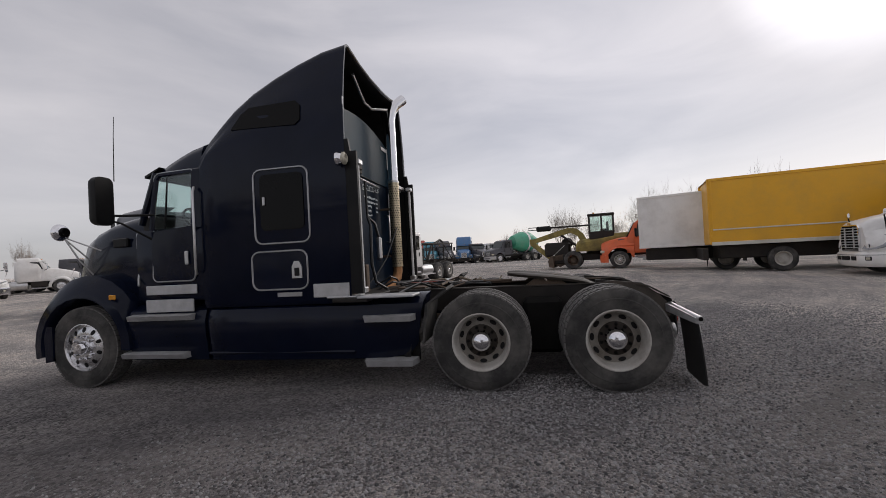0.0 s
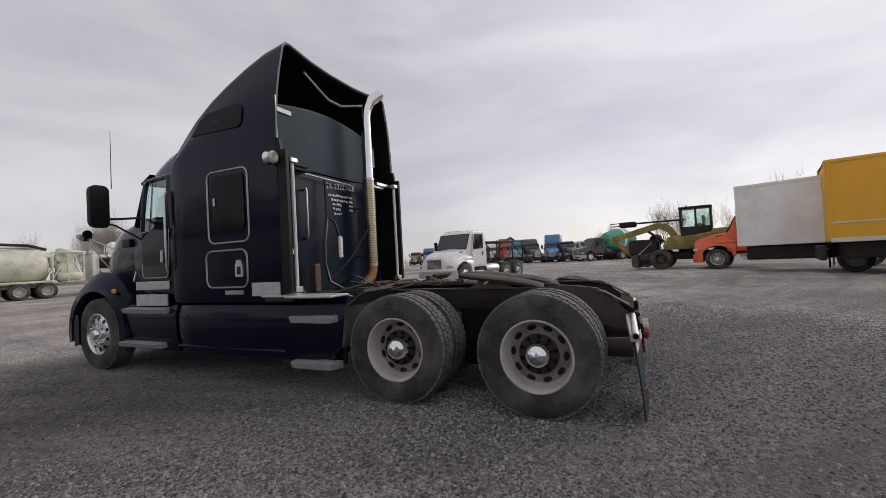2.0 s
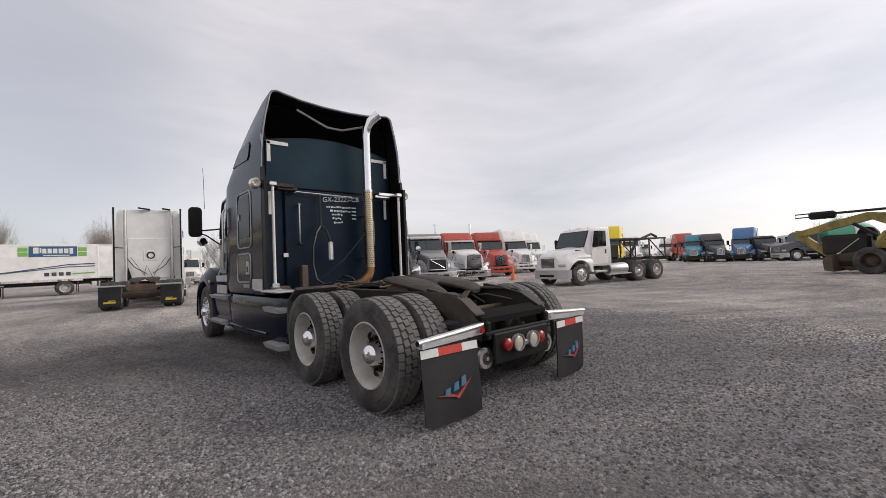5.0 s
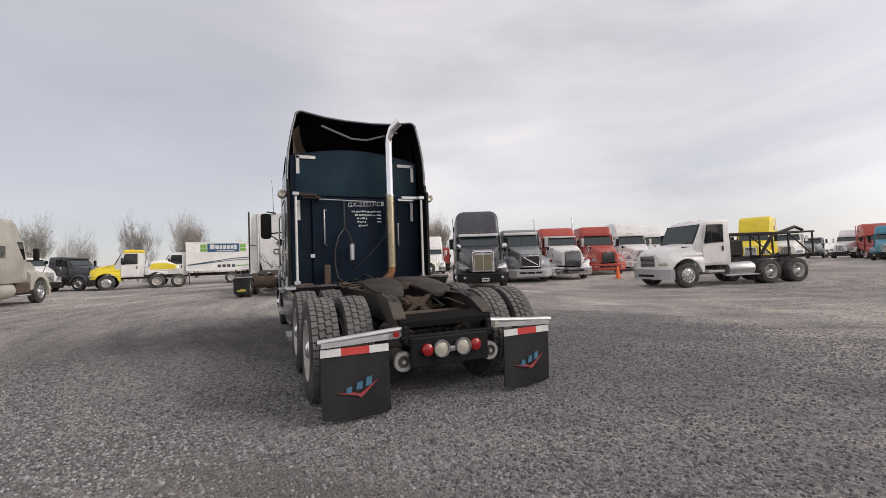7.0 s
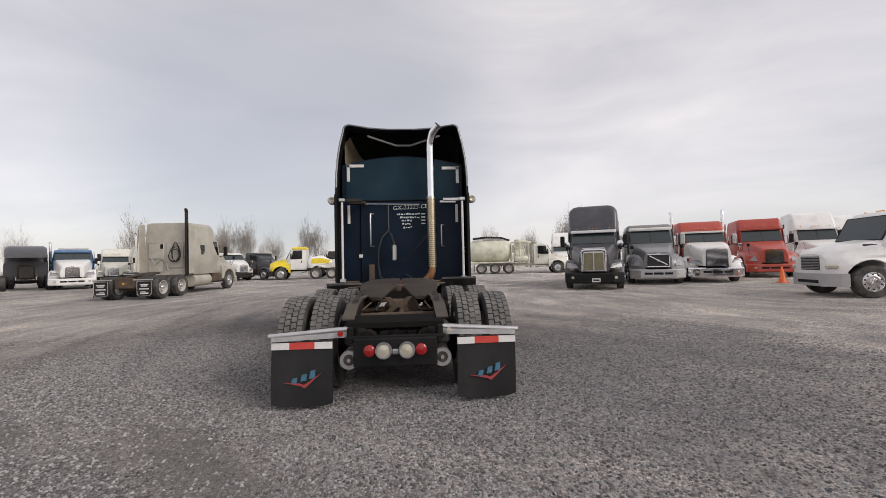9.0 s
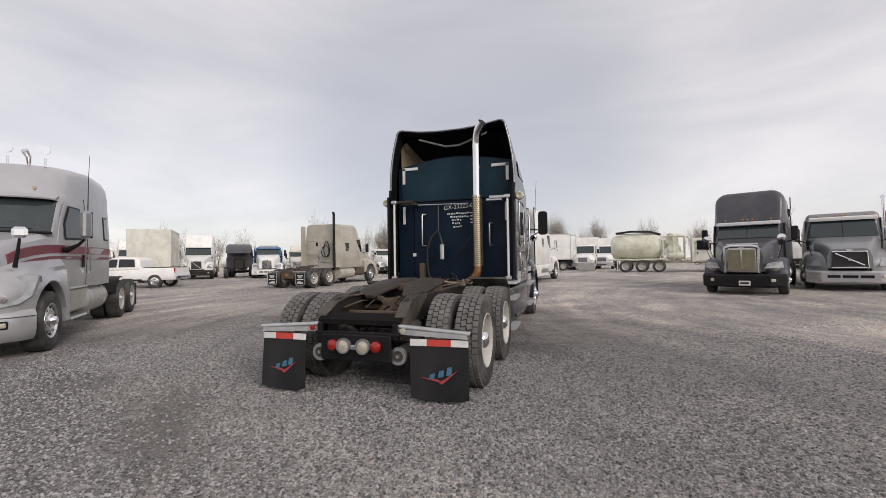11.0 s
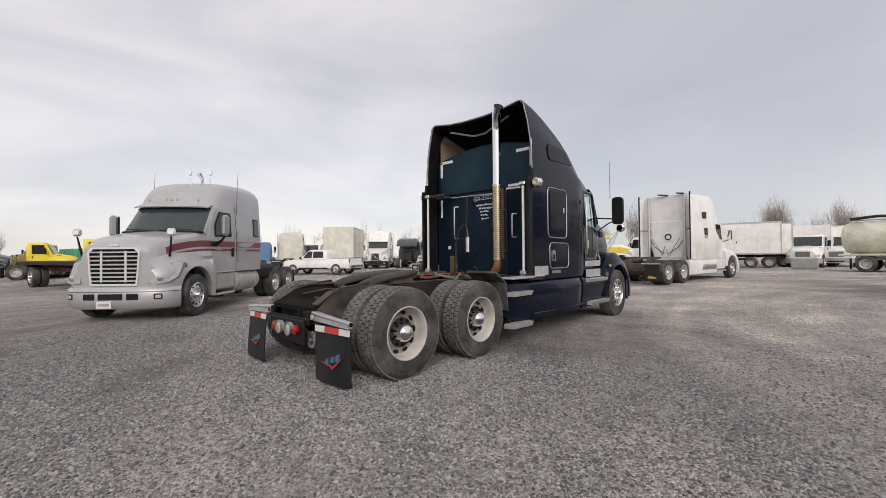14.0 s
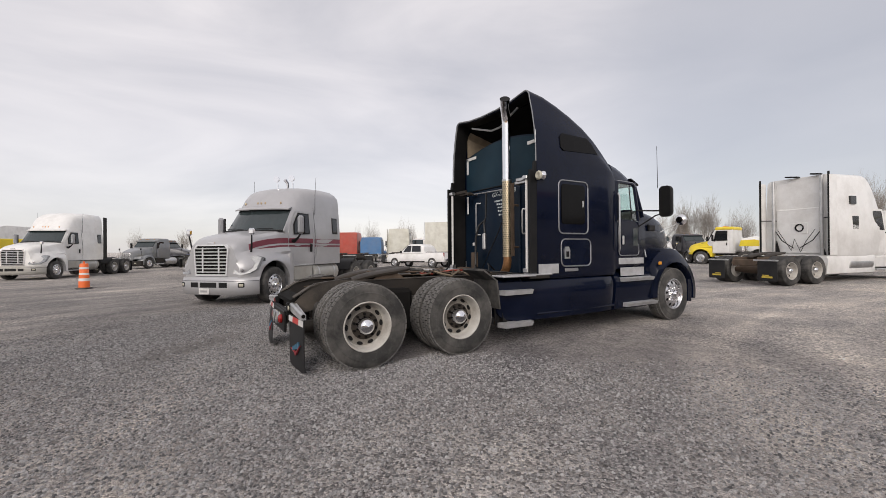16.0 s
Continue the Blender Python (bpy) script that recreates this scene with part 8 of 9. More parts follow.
part("tank_skid", Mesh().box((0, -6.0, 1.06), (2.1, 4.2, 0.14), 0.03), "tank_cream", tk)
part("pump", Mesh().box((0.5, -3.3, 1.7), (0.9, 1.0, 1.1), 0.15), "tank_cream", tk)
part("filter_can", Mesh().lathe([(1.0, 0.3), (2.6, 0.3), (2.75, 0.15), (2.75, 0)], 16, "z", (-0.5, -3.2, 0)), "tank_cream", tk)
part("hose_reel", Mesh().lathe([(-0.2, 0.45), (-0.16, 0.45), (-0.16, 0.2), (0.16, 0.2), (0.16, 0.45), (0.2, 0.45)], 18, "x", (0.6, -3.4, 2.6)), "tank_cream", tk)
part("boom", Mesh().tube([(-0.1, -3.8, 2.6), (0.1, -3.0, 3.0), (0.2, -2.2, 2.85)], 0.12, 8), "tank_cream", tk)
for x in (-0.95, 0.95):
    for y in (-4.05, -3.3, -2.5):
        part("frame_post", Mesh().tube([(x, y, 1.0), (x, y, 2.95)], 0.05, 6), "tank_cream", tk)
    part("frame_beam", Mesh().tube([(x, -4.05, 2.9), (x, -2.5, 2.9)], 0.05, 6), "tank_cream", tk)
    part("frame_brace", Mesh().tube([(x, -4.05, 1.2), (x, -3.3, 2.8), (x, -2.5, 1.2)], 0.04, 6), "tank_cream", tk)
    part("side_tank", Mesh().lathe([(-0.6, 0.0), (-0.6, 0.24), (-0.5, 0.3), (0.5, 0.3), (0.6, 0.24), (0.6, 0.0)], 16, "y", (x * 0.8, -3.2, 1.35)), "tank_cream", tk)
part("valve_box", Mesh().box((0.0, -3.9, 2.3), (1.2, 0.4, 0.7), 0.06), "tank_cream", tk)
part("top_pump", Mesh().lathe([(2.7, 0.0), (2.7, 0.26), (3.1, 0.26), (3.2, 0.1), (3.2, 0.0)], 14, "z", (0.3, -3.5, 0)), "tank_cream", tk)
part("hose_arm", Mesh().tube([(0.5, -7.6, 3.3), (0.5, -6.4, 3.42), (0.4, -5.0, 3.36), (0.3, -4.2, 3.1)], 0.09, 8), "frame", tk)


def trailer(m, length, label, mat, z0=1.1, z1=3.75, wheels=(0.8, 2.0), rail="steel", group=""):
    r = root("box_trailer", label, "trailer", m, group)
    ribbed_box(r, -1.25, 1.25, -length, 0, z0, z1, mat, rail, 5)
    for sx in (-1, 1):
        part("chassis_rail", Mesh().box((sx * 0.5, -length / 2, z0 - 0.12), (0.1, length * 0.96, 0.22), 0.01), "frame", r)
        part("side_guard", Mesh().box((sx * 1.1, -length * 0.45, 0.72), (0.04, length * 0.35, 0.18), 0.01), "frame", r)
        for w_ in wheels:
            simple_wheel(r, sx * 1.02, -length + w_, 0.46, sx, r=0.46, hub=False)
        part("landing_leg", Mesh().box((sx * 0.6, -1.6, 0.5), (0.12, 0.12, 1.0), 0.01), "frame", r)
    part("under_bar", Mesh().box((0, -length + 0.05, 0.55), (2.2, 0.08, 0.1), 0.01), "frame", r)
    for sx in (-1, 1):
        dr = part("rear_door", Mesh().box((sx * 0.61, -length - 0.012, (z0 + z1) / 2), (1.18, 0.03, z1 - z0 - 0.12), 0.008), mat, r)
        part("lock_bar", Mesh().tube([(sx * 0.25, -length - 0.04, z0 + 0.1), (sx * 0.25, -length - 0.04, z1 - 0.1)], 0.015, 6), "steel", dr)
        part("lock_handle", Mesh().box((sx * 0.25, -length - 0.05, z0 + 0.7), (0.05, 0.03, 0.3), 0.006), "steel", dr)
    return r


trailer(standing(-2.8, 39.9, -0.99, -0.13), 4.6, "plain white box trailer with a grey sill", "white")
trailer(standing(0.6, 43.0, -0.99, -0.13), 1.7, "short white box trailer on one axle", "white", wheels=(0.6,))
for x, y in ((3.2, 42.0), (5.2, 44.6)):
    b2 = root("box_truck", "white cab box truck parked nose out", "truck", standing(x, y, -0.15, -0.99))
    chassis(b2, 4.6, 1.4, axles=1, detail=False)
    day_cab(b2, "white", detail=False)
    ribbed_box(b2, -1.22, 1.22, -7.0, -2.2, 1.05, 3.55, "white", "steel", 3)
single("concrete_block", Mesh().box((0, 0, 0.42), (1.5, 0.8, 0.84), 0.06), "concrete", "pale concrete barrier block on the gravel", "barrier", Matrix.Translation((3.3, 37.4, height(3.3, 37.4))))

# rental box truck with blue and green signs
dt = root("box_truck", "white rental box truck with blue and green side graphics", "truck", standing(-9.1, 36.3, -0.998, -0.05))
chassis(dt, 5.3, 1.5, axles=1, detail=False)
ribbed_box(dt, -1.22, 1.22, -7.1, -2.0, 1.1, 3.5, "white", "white", 0)
day_cab(dt, "white", detail=False)
for sx in (-1, 1):
    x = sx * 1.235
    sg1 = part("side_sign", Mesh().box((x, -4.75, 3.02), (0.012, 2.4, 0.70), 0.002), "signblue", dt, smooth=0)
    along = -3.72
    for k, w_ in enumerate((0.34, 0.11, 0.26, 0.26, 0.28, 0.28, 0.28, 0.24)):
        part("sign_letter", Mesh().box((x + sx * 0.008, along - w_ / 2, 3.06 + (0.04 if k in (0, 1) else 0)), (0.008, w_ * 0.78, 0.40 if k in (0, 7) else 0.32)), "tape_white", sg1, smooth=0)
        along -= w_
    part("sign_line", Mesh().box((x + sx * 0.008, -4.9, 2.76), (0.008, 1.3, 0.06)), "tape_white", sg1, smooth=0)
    for y0 in (-3.27, -6.23):
        for z in (2.85, 3.17):
            part("green_block", Mesh().box((x, y0, z), (0.012, 0.46, 0.27), 0.002), "lime", dt, smooth=0)
    part("swoosh", Mesh().tube([(x, -6.9, 2.16), (x, -5.4, 2.10), (x, -3.8, 1.86), (x, -2.1, 1.62)], 0.035, 5), "darkgrey", dt)
    part("swoosh", Mesh().tube([(x, -6.9, 1.98), (x, -5.4, 1.95), (x, -3.8, 1.78), (x, -2.1, 1.60)], 0.03, 5), "signblue", dt)
    part("swoosh", Mesh().tube([(x, -6.9, 1.52), (x, -6.2, 1.50), (x, -5.7, 1.49)], 0.04, 5), "lime", dt)
    for i in range(4):
        part("fleet_bar", Mesh().box((x, -4.4 - i * 0.36, 1.48), (0.012, 0.24, 0.24), 0.002), "darkgrey", dt, smooth=0)
dr = part("rear_door", Mesh().box((0, -7.12, 2.3), (2.2, 0.04, 2.2), 0.01), "white", dt)
for i in range(5):
    part("door_slat", Mesh().box((0, -7.145, 1.4 + i * 0.42), (2.1, 0.015, 0.02)), "steel", dr)
part("door_sign", Mesh().box((0, -7.145, 3.12), (1.7, 0.012, 0.22), 0.002), "trim", dr, smooth=0)
part("door_sign", Mesh().box((0, -7.145, 1.75), (1.6, 0.012, 0.18), 0.002), "trim", dr, smooth=0)

# white crew-cab pickup
pk = root("pickup_truck", "white crew-cab pickup truck, muddy sills", "pickup", standing(-24.3, 12.3, -0.90, -0.44))
body = [arc_ring(y, hw, hw - 0.08, 0.45, z, z - 0.25, 0.10) for y, z, hw in ((0.95, 0.95, 0.80), (0.75, 1.05, 0.92), (-0.5, 1.12, 0.97), (-0.7, 1.14, 0.98), (-2.55, 1.16, 0.98), (-4.6, 1.14, 0.96))]
part("body", Mesh().loft(body), "white", pk)
cabin = [arc_ring(y, 0.93, 0.74, 1.05, z, 1.15, 0.10) for y, z in ((-0.55, 1.18), (-1.15, 1.74), (-1.4, 1.80), (-2.35, 1.78), (-2.65, 1.60), (-2.75, 1.20))]
part("cabin", Mesh().loft(cabin), "white", pk)
part("bed", Mesh().box((0, -3.7, 1.18), (1.5, 1.7, 0.03), 0.005), "frame", pk)
for sx in (-1, 1):
    part("side_window", Mesh().loft([[(sx * x_, y, z) for y, z, x_ in ((-0.85, 1.22, 0.925), (-1.55, 1.22, 0.925), (-1.55, 1.68, 0.815), (-1.22, 1.68, 0.815))], [(sx * (x_ - 0.03), y, z) for y, z, x_ in ((-0.85, 1.22, 0.925), (-1.55, 1.22, 0.925), (-1.55, 1.68, 0.815), (-1.22, 1.68, 0.815))]]), "glass", pk)
    part("side_window", Mesh().loft([[(sx * x_, y, z) for y, z, x_ in ((-1.66, 1.22, 0.925), (-2.50, 1.22, 0.925), (-2.42, 1.66, 0.82), (-1.66, 1.68, 0.815))], [(sx * (x_ - 0.03), y, z) for y, z, x_ in ((-1.66, 1.22, 0.925), (-2.50, 1.22, 0.925), (-2.42, 1.66, 0.82), (-1.66, 1.68, 0.815))]]), "glass", pk)
    for y in (0, -3.55):
        simple_wheel(pk, sx * 0.86, y, 0.39, sx, r=0.39, w=0.26, rim="front_rim")
    part("mirror", Mesh().box((sx * 1.08, -0.75, 1.22), (0.18, 0.10, 0.16), 0.03), "black", pk)
    part("sill", Mesh().box((sx * 0.96, -1.7, 0.48), (0.06, 2.4, 0.10), 0.02), "frame", pk)
    part("headlamp", Mesh().box((sx * 0.72, 0.90, 0.88), (0.30, 0.12, 0.18), 0.04), "lens_clear", pk)
    part("tail_lamp", Mesh().box((sx * 0.90, -4.58, 0.98), (0.10, 0.06, 0.30), 0.02), "lens_red", pk)
part("windshield", Mesh().loft([[(-0.80, -0.60, 1.24), (0.80, -0.60, 1.24), (0.70, -1.12, 1.70), (-0.70, -1.12, 1.70)], [(-0.78, -0.56, 1.25), (0.78, -0.56, 1.25), (0.68, -1.09, 1.72), (-0.68, -1.09, 1.72)]]), "cabglass", pk)
part("front_bumper", Mesh().box((0, 1.0, 0.58), (1.7, 0.16, 0.24), 0.05), "chrome", pk)
part("rear_bumper", Mesh().box((0, -4.66, 0.60), (1.7, 0.14, 0.20), 0.05), "chrome", pk)
part("grille", Mesh().box((0, 0.97, 0.86), (1.1, 0.06, 0.26), 0.03), "grille", pk)

# cabs behind the pickup
tractor("sleeper_truck", "cream high-roof tractor seen from behind", standing(-37.2, 18.6, -0.82, 0.58), "cream", sl=1.5, roof=3.6, wb=5.2, detail=False)
tractor("sleeper_truck", "red sleeper tractor behind the silver truck", standing(-42.2, 14.6, -0.82, 0.57), "red", sl=1.4, roof=3.4, wb=5.2, detail=False)
tractor("sleeper_truck", "blue day-cab tractor seen from behind", standing(-39.4, 16.0, -0.82, 0.58), "blue", sl=0.3, roof=2.8, wb=5.2, detail=False)
tractor("sleeper_truck", "white sleeper tractor behind the pickup", standing(-31.4, 19.4, 0.77, -0.62), "white", sl=1.4, roof=3.5, wb=5.2, detail=False)
mx = root("mixer_truck", "white concrete mixer truck", "mixer truck", standing(-38.4, 20.8, 0.59, -0.79))
chassis(mx, 5.0, 1.4, axles=2, detail=False)
day_cab(mx, "white", detail=False)
part("drum", Mesh().lathe([(-7.0, 0.0), (-7.0, 0.5), (-5.6, 1.15), (-4.3, 1.2), (-2.9, 0.75), (-2.7, 0.0)], 22, "y", (0, 0, 2.3)), "white", mx)
trailer(standing(-25.6, 16.4, 0.70, -0.71), 5.0, "white box body parked behind the pickup", "cream")

# traffic barrels and cone


def barrel(x, y, s):
    r = root("traffic_barrel", "orange traffic drum with white reflective bands and rubber base", "traffic drum", Matrix.Translation((x, y, height(x, y))) @ Matrix.Scale(s, 4), "traffic drums")
    part("body", Mesh().lathe([(0.06, 0.0), (0.06, 0.175), (0.30, 0.172), (0.31, 0.162), (0.52, 0.16), (0.53, 0.152), (0.74, 0.149), (0.75, 0.142), (0.94, 0.137), (0.98, 0.12), (0.98, 0.0)], 20, "z"), "cone", r)
    for z, w in ((0.36, 0.169), (0.60, 0.156), (0.82, 0.145)):
        part("band", Mesh().lathe([(z - 0.055, w), (z + 0.055, w - 0.008)], 20, "z"), "tape_white", r)
    part("base", Mesh().lathe([(0.0, 0.0), (0.0, 0.27), (0.05, 0.26), (0.06, 0.18), (0.06, 0.0)], 20, "z"), "rubber", r)
    part("handle", Mesh().tube([(-0.1, 0, 0.97), (-0.08, 0, 1.06), (0.08, 0, 1.06), (0.1, 0, 0.97)], 0.02, 6), "cone", r)
    return r


barrel(-15.0, -5.55, 1.0)
barrel(-29.9, -13.1, 1.0)
cn = root("traffic_cone", "orange traffic cone on the gravel", "traffic cone", Matrix.Translation((16.6, 12.7, height(16.6, 12.7))))
part("body", Mesh().lathe([(0.03, 0.14), (0.70, 0.03), (0.72, 0.0)], 18, "z"), "cone", cn)
part("base", Mesh().box((0, 0, 0.02), (0.38, 0.38, 0.04), 0.01), "cone", cn)

# ---- the east side ----
yb = root("box_truck", "large yellow box truck with white lower rail", "truck", standing(11.6, -16.96, -0.25, -0.97))
chassis(yb, 4.8, 3.8, axles=1, detail=False)
ribbed_box(yb, -1.28, 1.28, -10.3, -2.3, 1.12, 3.78, "yellow", "yellow", 0)
for sx in (-1, 1):
    part("lower_rail", Mesh().box((sx * 1.30, -6.3, 1.16), (0.03, 8.0, 0.14), 0.008), "cream", yb)
    part("mid_rail", Mesh().box((sx * 1.295, -6.3, 1.72), (0.03, 7.9, 0.05), 0.008), "cream", yb)
    part("side_guard", Mesh().box((sx * 1.0, -4.3, 0.7), (0.05, 2.0, 0.3), 0.01), "frame", yb)
    simple_wheel(yb, sx * 1.02, -8.0, 0.48, sx, r=0.48, hub=False)
day_cab(yb, "yellow", detail=False)
part("rear_frame", Mesh().tube([(-1.24, -10.32, 1.15), (-1.24, -10.32, 3.75), (1.24, -10.32, 3.75), (1.24, -10.32, 1.15)], 0.05, 6), "yellow", yb)
# solid dark block added to stand for the shade beneath the cargo body
part("underbody", Mesh().box((0, -6.2, 0.82), (1.7, 7.6, 0.56), 0.05), "frame", yb)
part("tail_lift", Mesh().box((0, -10.5, 0.75), (2.2, 0.2, 0.5), 0.04), "frame", yb)

ot = root("day_cab_truck", "orange day-cab truck standing behind the white box", "truck", standing(20.2, -4.7, 0.18, 0.98))
chassis(ot, 5.2, 1.6, axles=1, detail=False)
day_cab(ot, "orange", bumper="orange", detail=True, rim="rear_rim")
wb_ = root("box_truck", "plain white box truck with its tail towards the loader", "truck", standing(14.0, -12.6, -0.38, -0.92))
chassis(wb_, 4.6, 1.4, axles=1, detail=False)
day_cab(wb_, "white", detail=False)
ribbed_box(wb_, -1.25, 1.25, -8.0, -2.3, 1.1, 3.55, "white", "white", 0)
# added filler that keeps the gap below this box as dark as shade
part("underbody", Mesh().box((0, -5.1, 0.80), (1.7, 5.4, 0.56), 0.05), "frame", wb_)
part("tail_step", Mesh().box((0, -7.7, 0.62), (1.6, 0.5, 0.16), 0.02), "steel", wb_)
part("side_locker", Mesh().box((1.15, -3.6, 0.8), (0.3, 0.9, 0.5), 0.03), "steel", wb_)

aero_truck("white aero sleeper tractor with a broken bumper corner", standing(9.7, -10.6, 0.2, 0.98), "white", roof=3.85, back=-3.9, high=True)

ex = root("excavator", "muddy yellow wheeled excavator with folded boom and dark cab", "excavator", standing(21.9, -2.4, 0.18, 0.98))
part("undercarriage", Mesh().box((0, -1.3, 0.72), (1.3, 3.9, 0.42), 0.06), "frame", ex)
part("dozer_blade", Mesh().prism([(1.15, 0.12), (1.45, 0.18), (1.5, 0.55), (1.35, 0.85), (1.2, 0.85)], "x", -1.15, 1.15), "rust", ex)
part("blade_arm", Mesh().box((0, 0.75, 0.45), (0.7, 1.0, 0.22), 0.04), "frame", ex)
part("slew_ring", Mesh().lathe([(0.90, 0.0), (0.90, 0.55), (1.06, 0.55), (1.06, 0.0)], 20, "z", (0, -1.3, 0)), "frame", ex)
house = part("house", Mesh().loft([arc_ring(y, 1.15, 1.08, 1.06, z, z - 0.2, 0.1) for y, z in ((-4.0, 1.9), (-3.8, 2.1), (-2.4, 2.05), (-0.4, 1.75), (-0.2, 1.5))]), "machine", ex)
cab_ = part("operator_cab", Mesh().box((-0.62, -1.7, 1.98), (0.98, 1.42, 0.5), 0.06), "frame", ex, "dark operator cab with tinted panes")
for px_, py_ in ((-1.08, -1.02), (-0.16, -1.02), (-1.08, -1.72), (-1.08, -2.38), (-0.16, -2.38)):
    part("cab_post", Mesh().tube([(px_, py_, 2.1), (px_, py_, 3.18)], 0.05, 6), "frame", cab_)
part("cab_roof", Mesh().box((-0.62, -1.7, 3.22), (1.06, 1.52, 0.12), 0.04), "frame", cab_)
part("roof_beacon", Mesh().lathe([(3.27, 0.06), (3.36, 0.06), (3.40, 0.0)], 10, "z", (-0.7, -1.3, 0)), "lens_amber", cab_)
for x in (-1.08, -0.16):
    part("cab_glass", Mesh().box((x, -1.7, 2.68), (0.012, 1.30, 0.92), 0.003), "clearglass", cab_)
part("operator_seat", Mesh().box((-0.62, -2.05, 2.5), (0.5, 0.14, 0.6), 0.06).box((-0.62, -1.85, 2.3), (0.5, 0.45, 0.14), 0.05), "interior", cab_)
for sx in (-1, 1):
    for y in (0.0, -2.7):
        simple_wheel(ex, sx * 1.0, y, 0.56, sx, r=0.56, w=0.46, rim="rim_rust", hub=False)
part("boom", Mesh().prism([(-0.9, 1.6), (-0.55, 1.5), (-0.25, 2.05), (0.15, 2.28), (1.2, 2.02), (2.6, 1.70), (2.75, 1.92), (1.3, 2.34), (0.25, 2.60), (-0.25, 2.52), (-0.6, 2.2)], "x", 0.0, 0.36), "machine", ex, "faded yellow excavator boom")
part("dipper", Mesh().prism([(2.75, 2.02), (2.5, 2.0), (2.3, 1.66), (1.15, 0.62), (1.2, 0.45), (1.42, 0.5), (2.72, 1.62)], "x", 0.05, 0.31), "machine", ex)
part("boom_ram", Mesh().tube([(-0.08, -0.3, 1.35), (-0.08, 0.7, 2.15)], 0.07, 8), "frame", ex)
part("ram_rod", Mesh().tube([(-0.06, 1.35, 0.78), (-0.06, 0.55, 1.5)], 0.045, 8), "tape_white", ex)
part("bucket", Mesh().prism([(0.55, 0.95), (1.2, 0.85), (1.35, 0.4), (0.85, 0.12), (0.35, 0.4)], "x", -0.3, 0.66), "rust", ex)
part("engine_bay", Mesh().box((0.45, 1.0, 1.25), (1.1, 1.6, 0.9), 0.12), "frame", ex)
part("hose_reel", Mesh().lathe([(-0.15, 0.0), (-0.15, 0.34), (0.15, 0.34), (0.15, 0.0)], 18, "x", (0.55, 0.4, 1.65)), "frame", ex)
part("upper_pipe", Mesh().box((0.45, 0.55, 2.70), (0.16, 3.4, 0.10), 0.02), "frame", ex)
part("pipe_box", Mesh().box((0.45, 1.85, 2.66), (0.36, 0.95, 0.34), 0.08), "black", ex)
part("pipe_clamp", Mesh().tube([(0.45, 2.3, 2.62), (0.45, 2.85, 2.62), (0.45, 2.85, 2.78), (0.45, 2.3, 2.78)], 0.03, 6), "black", ex)

# cabs beyond the row, seen past the nose of the navy tractor
tractor("sleeper_truck", "white conventional tractor with black roof rack", standing(22.0, 38.0, 0.8, -0.58), "white", sl=0.3, roof=2.8, wb=5.2, detail=False, bumper="frame")
tractor("sleeper_truck", "red sleeper tractor standing among stripped cabs", standing(27.0, 60.0, 0.39, 0.92), "red", sl=1.5, roof=3.5, wb=5.2, detail=False)
tractor("sleeper_truck", "stripped dark tractor without hood panels", standing(25.6, 38.6, 0.63, -0.77), "darkgrey", sl=0.3, roof=2.7, wb=5.0, detail=False, bumper="frame")
tractor("sleeper_truck", "small white day-cab tractor with grey bumper", standing(24.0, 41.5, 0.8, -0.58), "white", sl=0.2, roof=2.7, wb=5.0, detail=False, bumper="silver")

# far row to the north-east
fr = random.Random(12)
cols = ["teal", "darkgrey", "blue", "darkgrey", "white", "darkgrey", "gunmetal", "red", "white", "gunmetal", "cream", "darkgrey", "blue", "machine"]
for i in range(14):
    x, y = (49 + 0.3 * i + fr.uniform(-0.6, 0.6), 12.8 - 2.2 * i) if i < 7 else (56 + 1.6 * (i - 7) + fr.uniform(-1, 1), 15.4 + 3.6 * (i - 7))
    tractor("sleeper_truck", f"{'dusty' if i % 2 else 'faded'} {['teal', 'black', 'blue', 'dark', 'white', 'black', 'grey', 'red', 'white', 'grey', 'cream', 'black', 'blue', 'ochre'][i]} tractor in the far row", standing(x, y, -0.95, -0.3 + fr.uniform(-0.3, 0.3), 0.95), cols[i],
            sl=fr.choice((0.2, 1.3, 1.6)), roof=fr.choice((2.7, 3.3, 3.8)), wb=5.2, detail=False, bumper="frame", group="far row of trucks")
gm = root("mixer_truck", "truck with a green concrete mixer drum", "mixer truck", standing(46.0, 4.2, -0.65, 0.75))
chassis(gm, 5.0, 1.4, axles=2, detail=False)
day_cab(gm, "darkgrey", detail=False)
part("drum", Mesh().lathe([(-7.0, 0.0), (-7.0, 0.5), (-5.6, 1.25), (-4.3, 1.3), (-2.9, 0.8), (-2.7, 0.0)], 22, "y", (0, 0, 2.4)), "green", gm)
part("drum_band", Mesh().lathe([(-5.0, 1.31), (-4.7, 1.31)], 22, "y", (0, 0, 2.4)), "white", gm)
trailer(standing(58, 26, -0.96, -0.25), 7.0, "open white box trailer far away", "white")

# far west: yellow box, red machine, tow truck, sheds
ybx = root("roll_off_box", "yellow steel skip box on wheels", "container", standing(-37.4, -15.4, 0.75, -0.66))
part("box", Mesh().box((0, -2.0, 1.5), (2.3, 4.2, 2.0), 0.05), "lemon", ybx)
part("skid", Mesh().box((0, -2.0, 0.42), (1.6, 4.0, 0.16), 0.02), "frame", ybx)
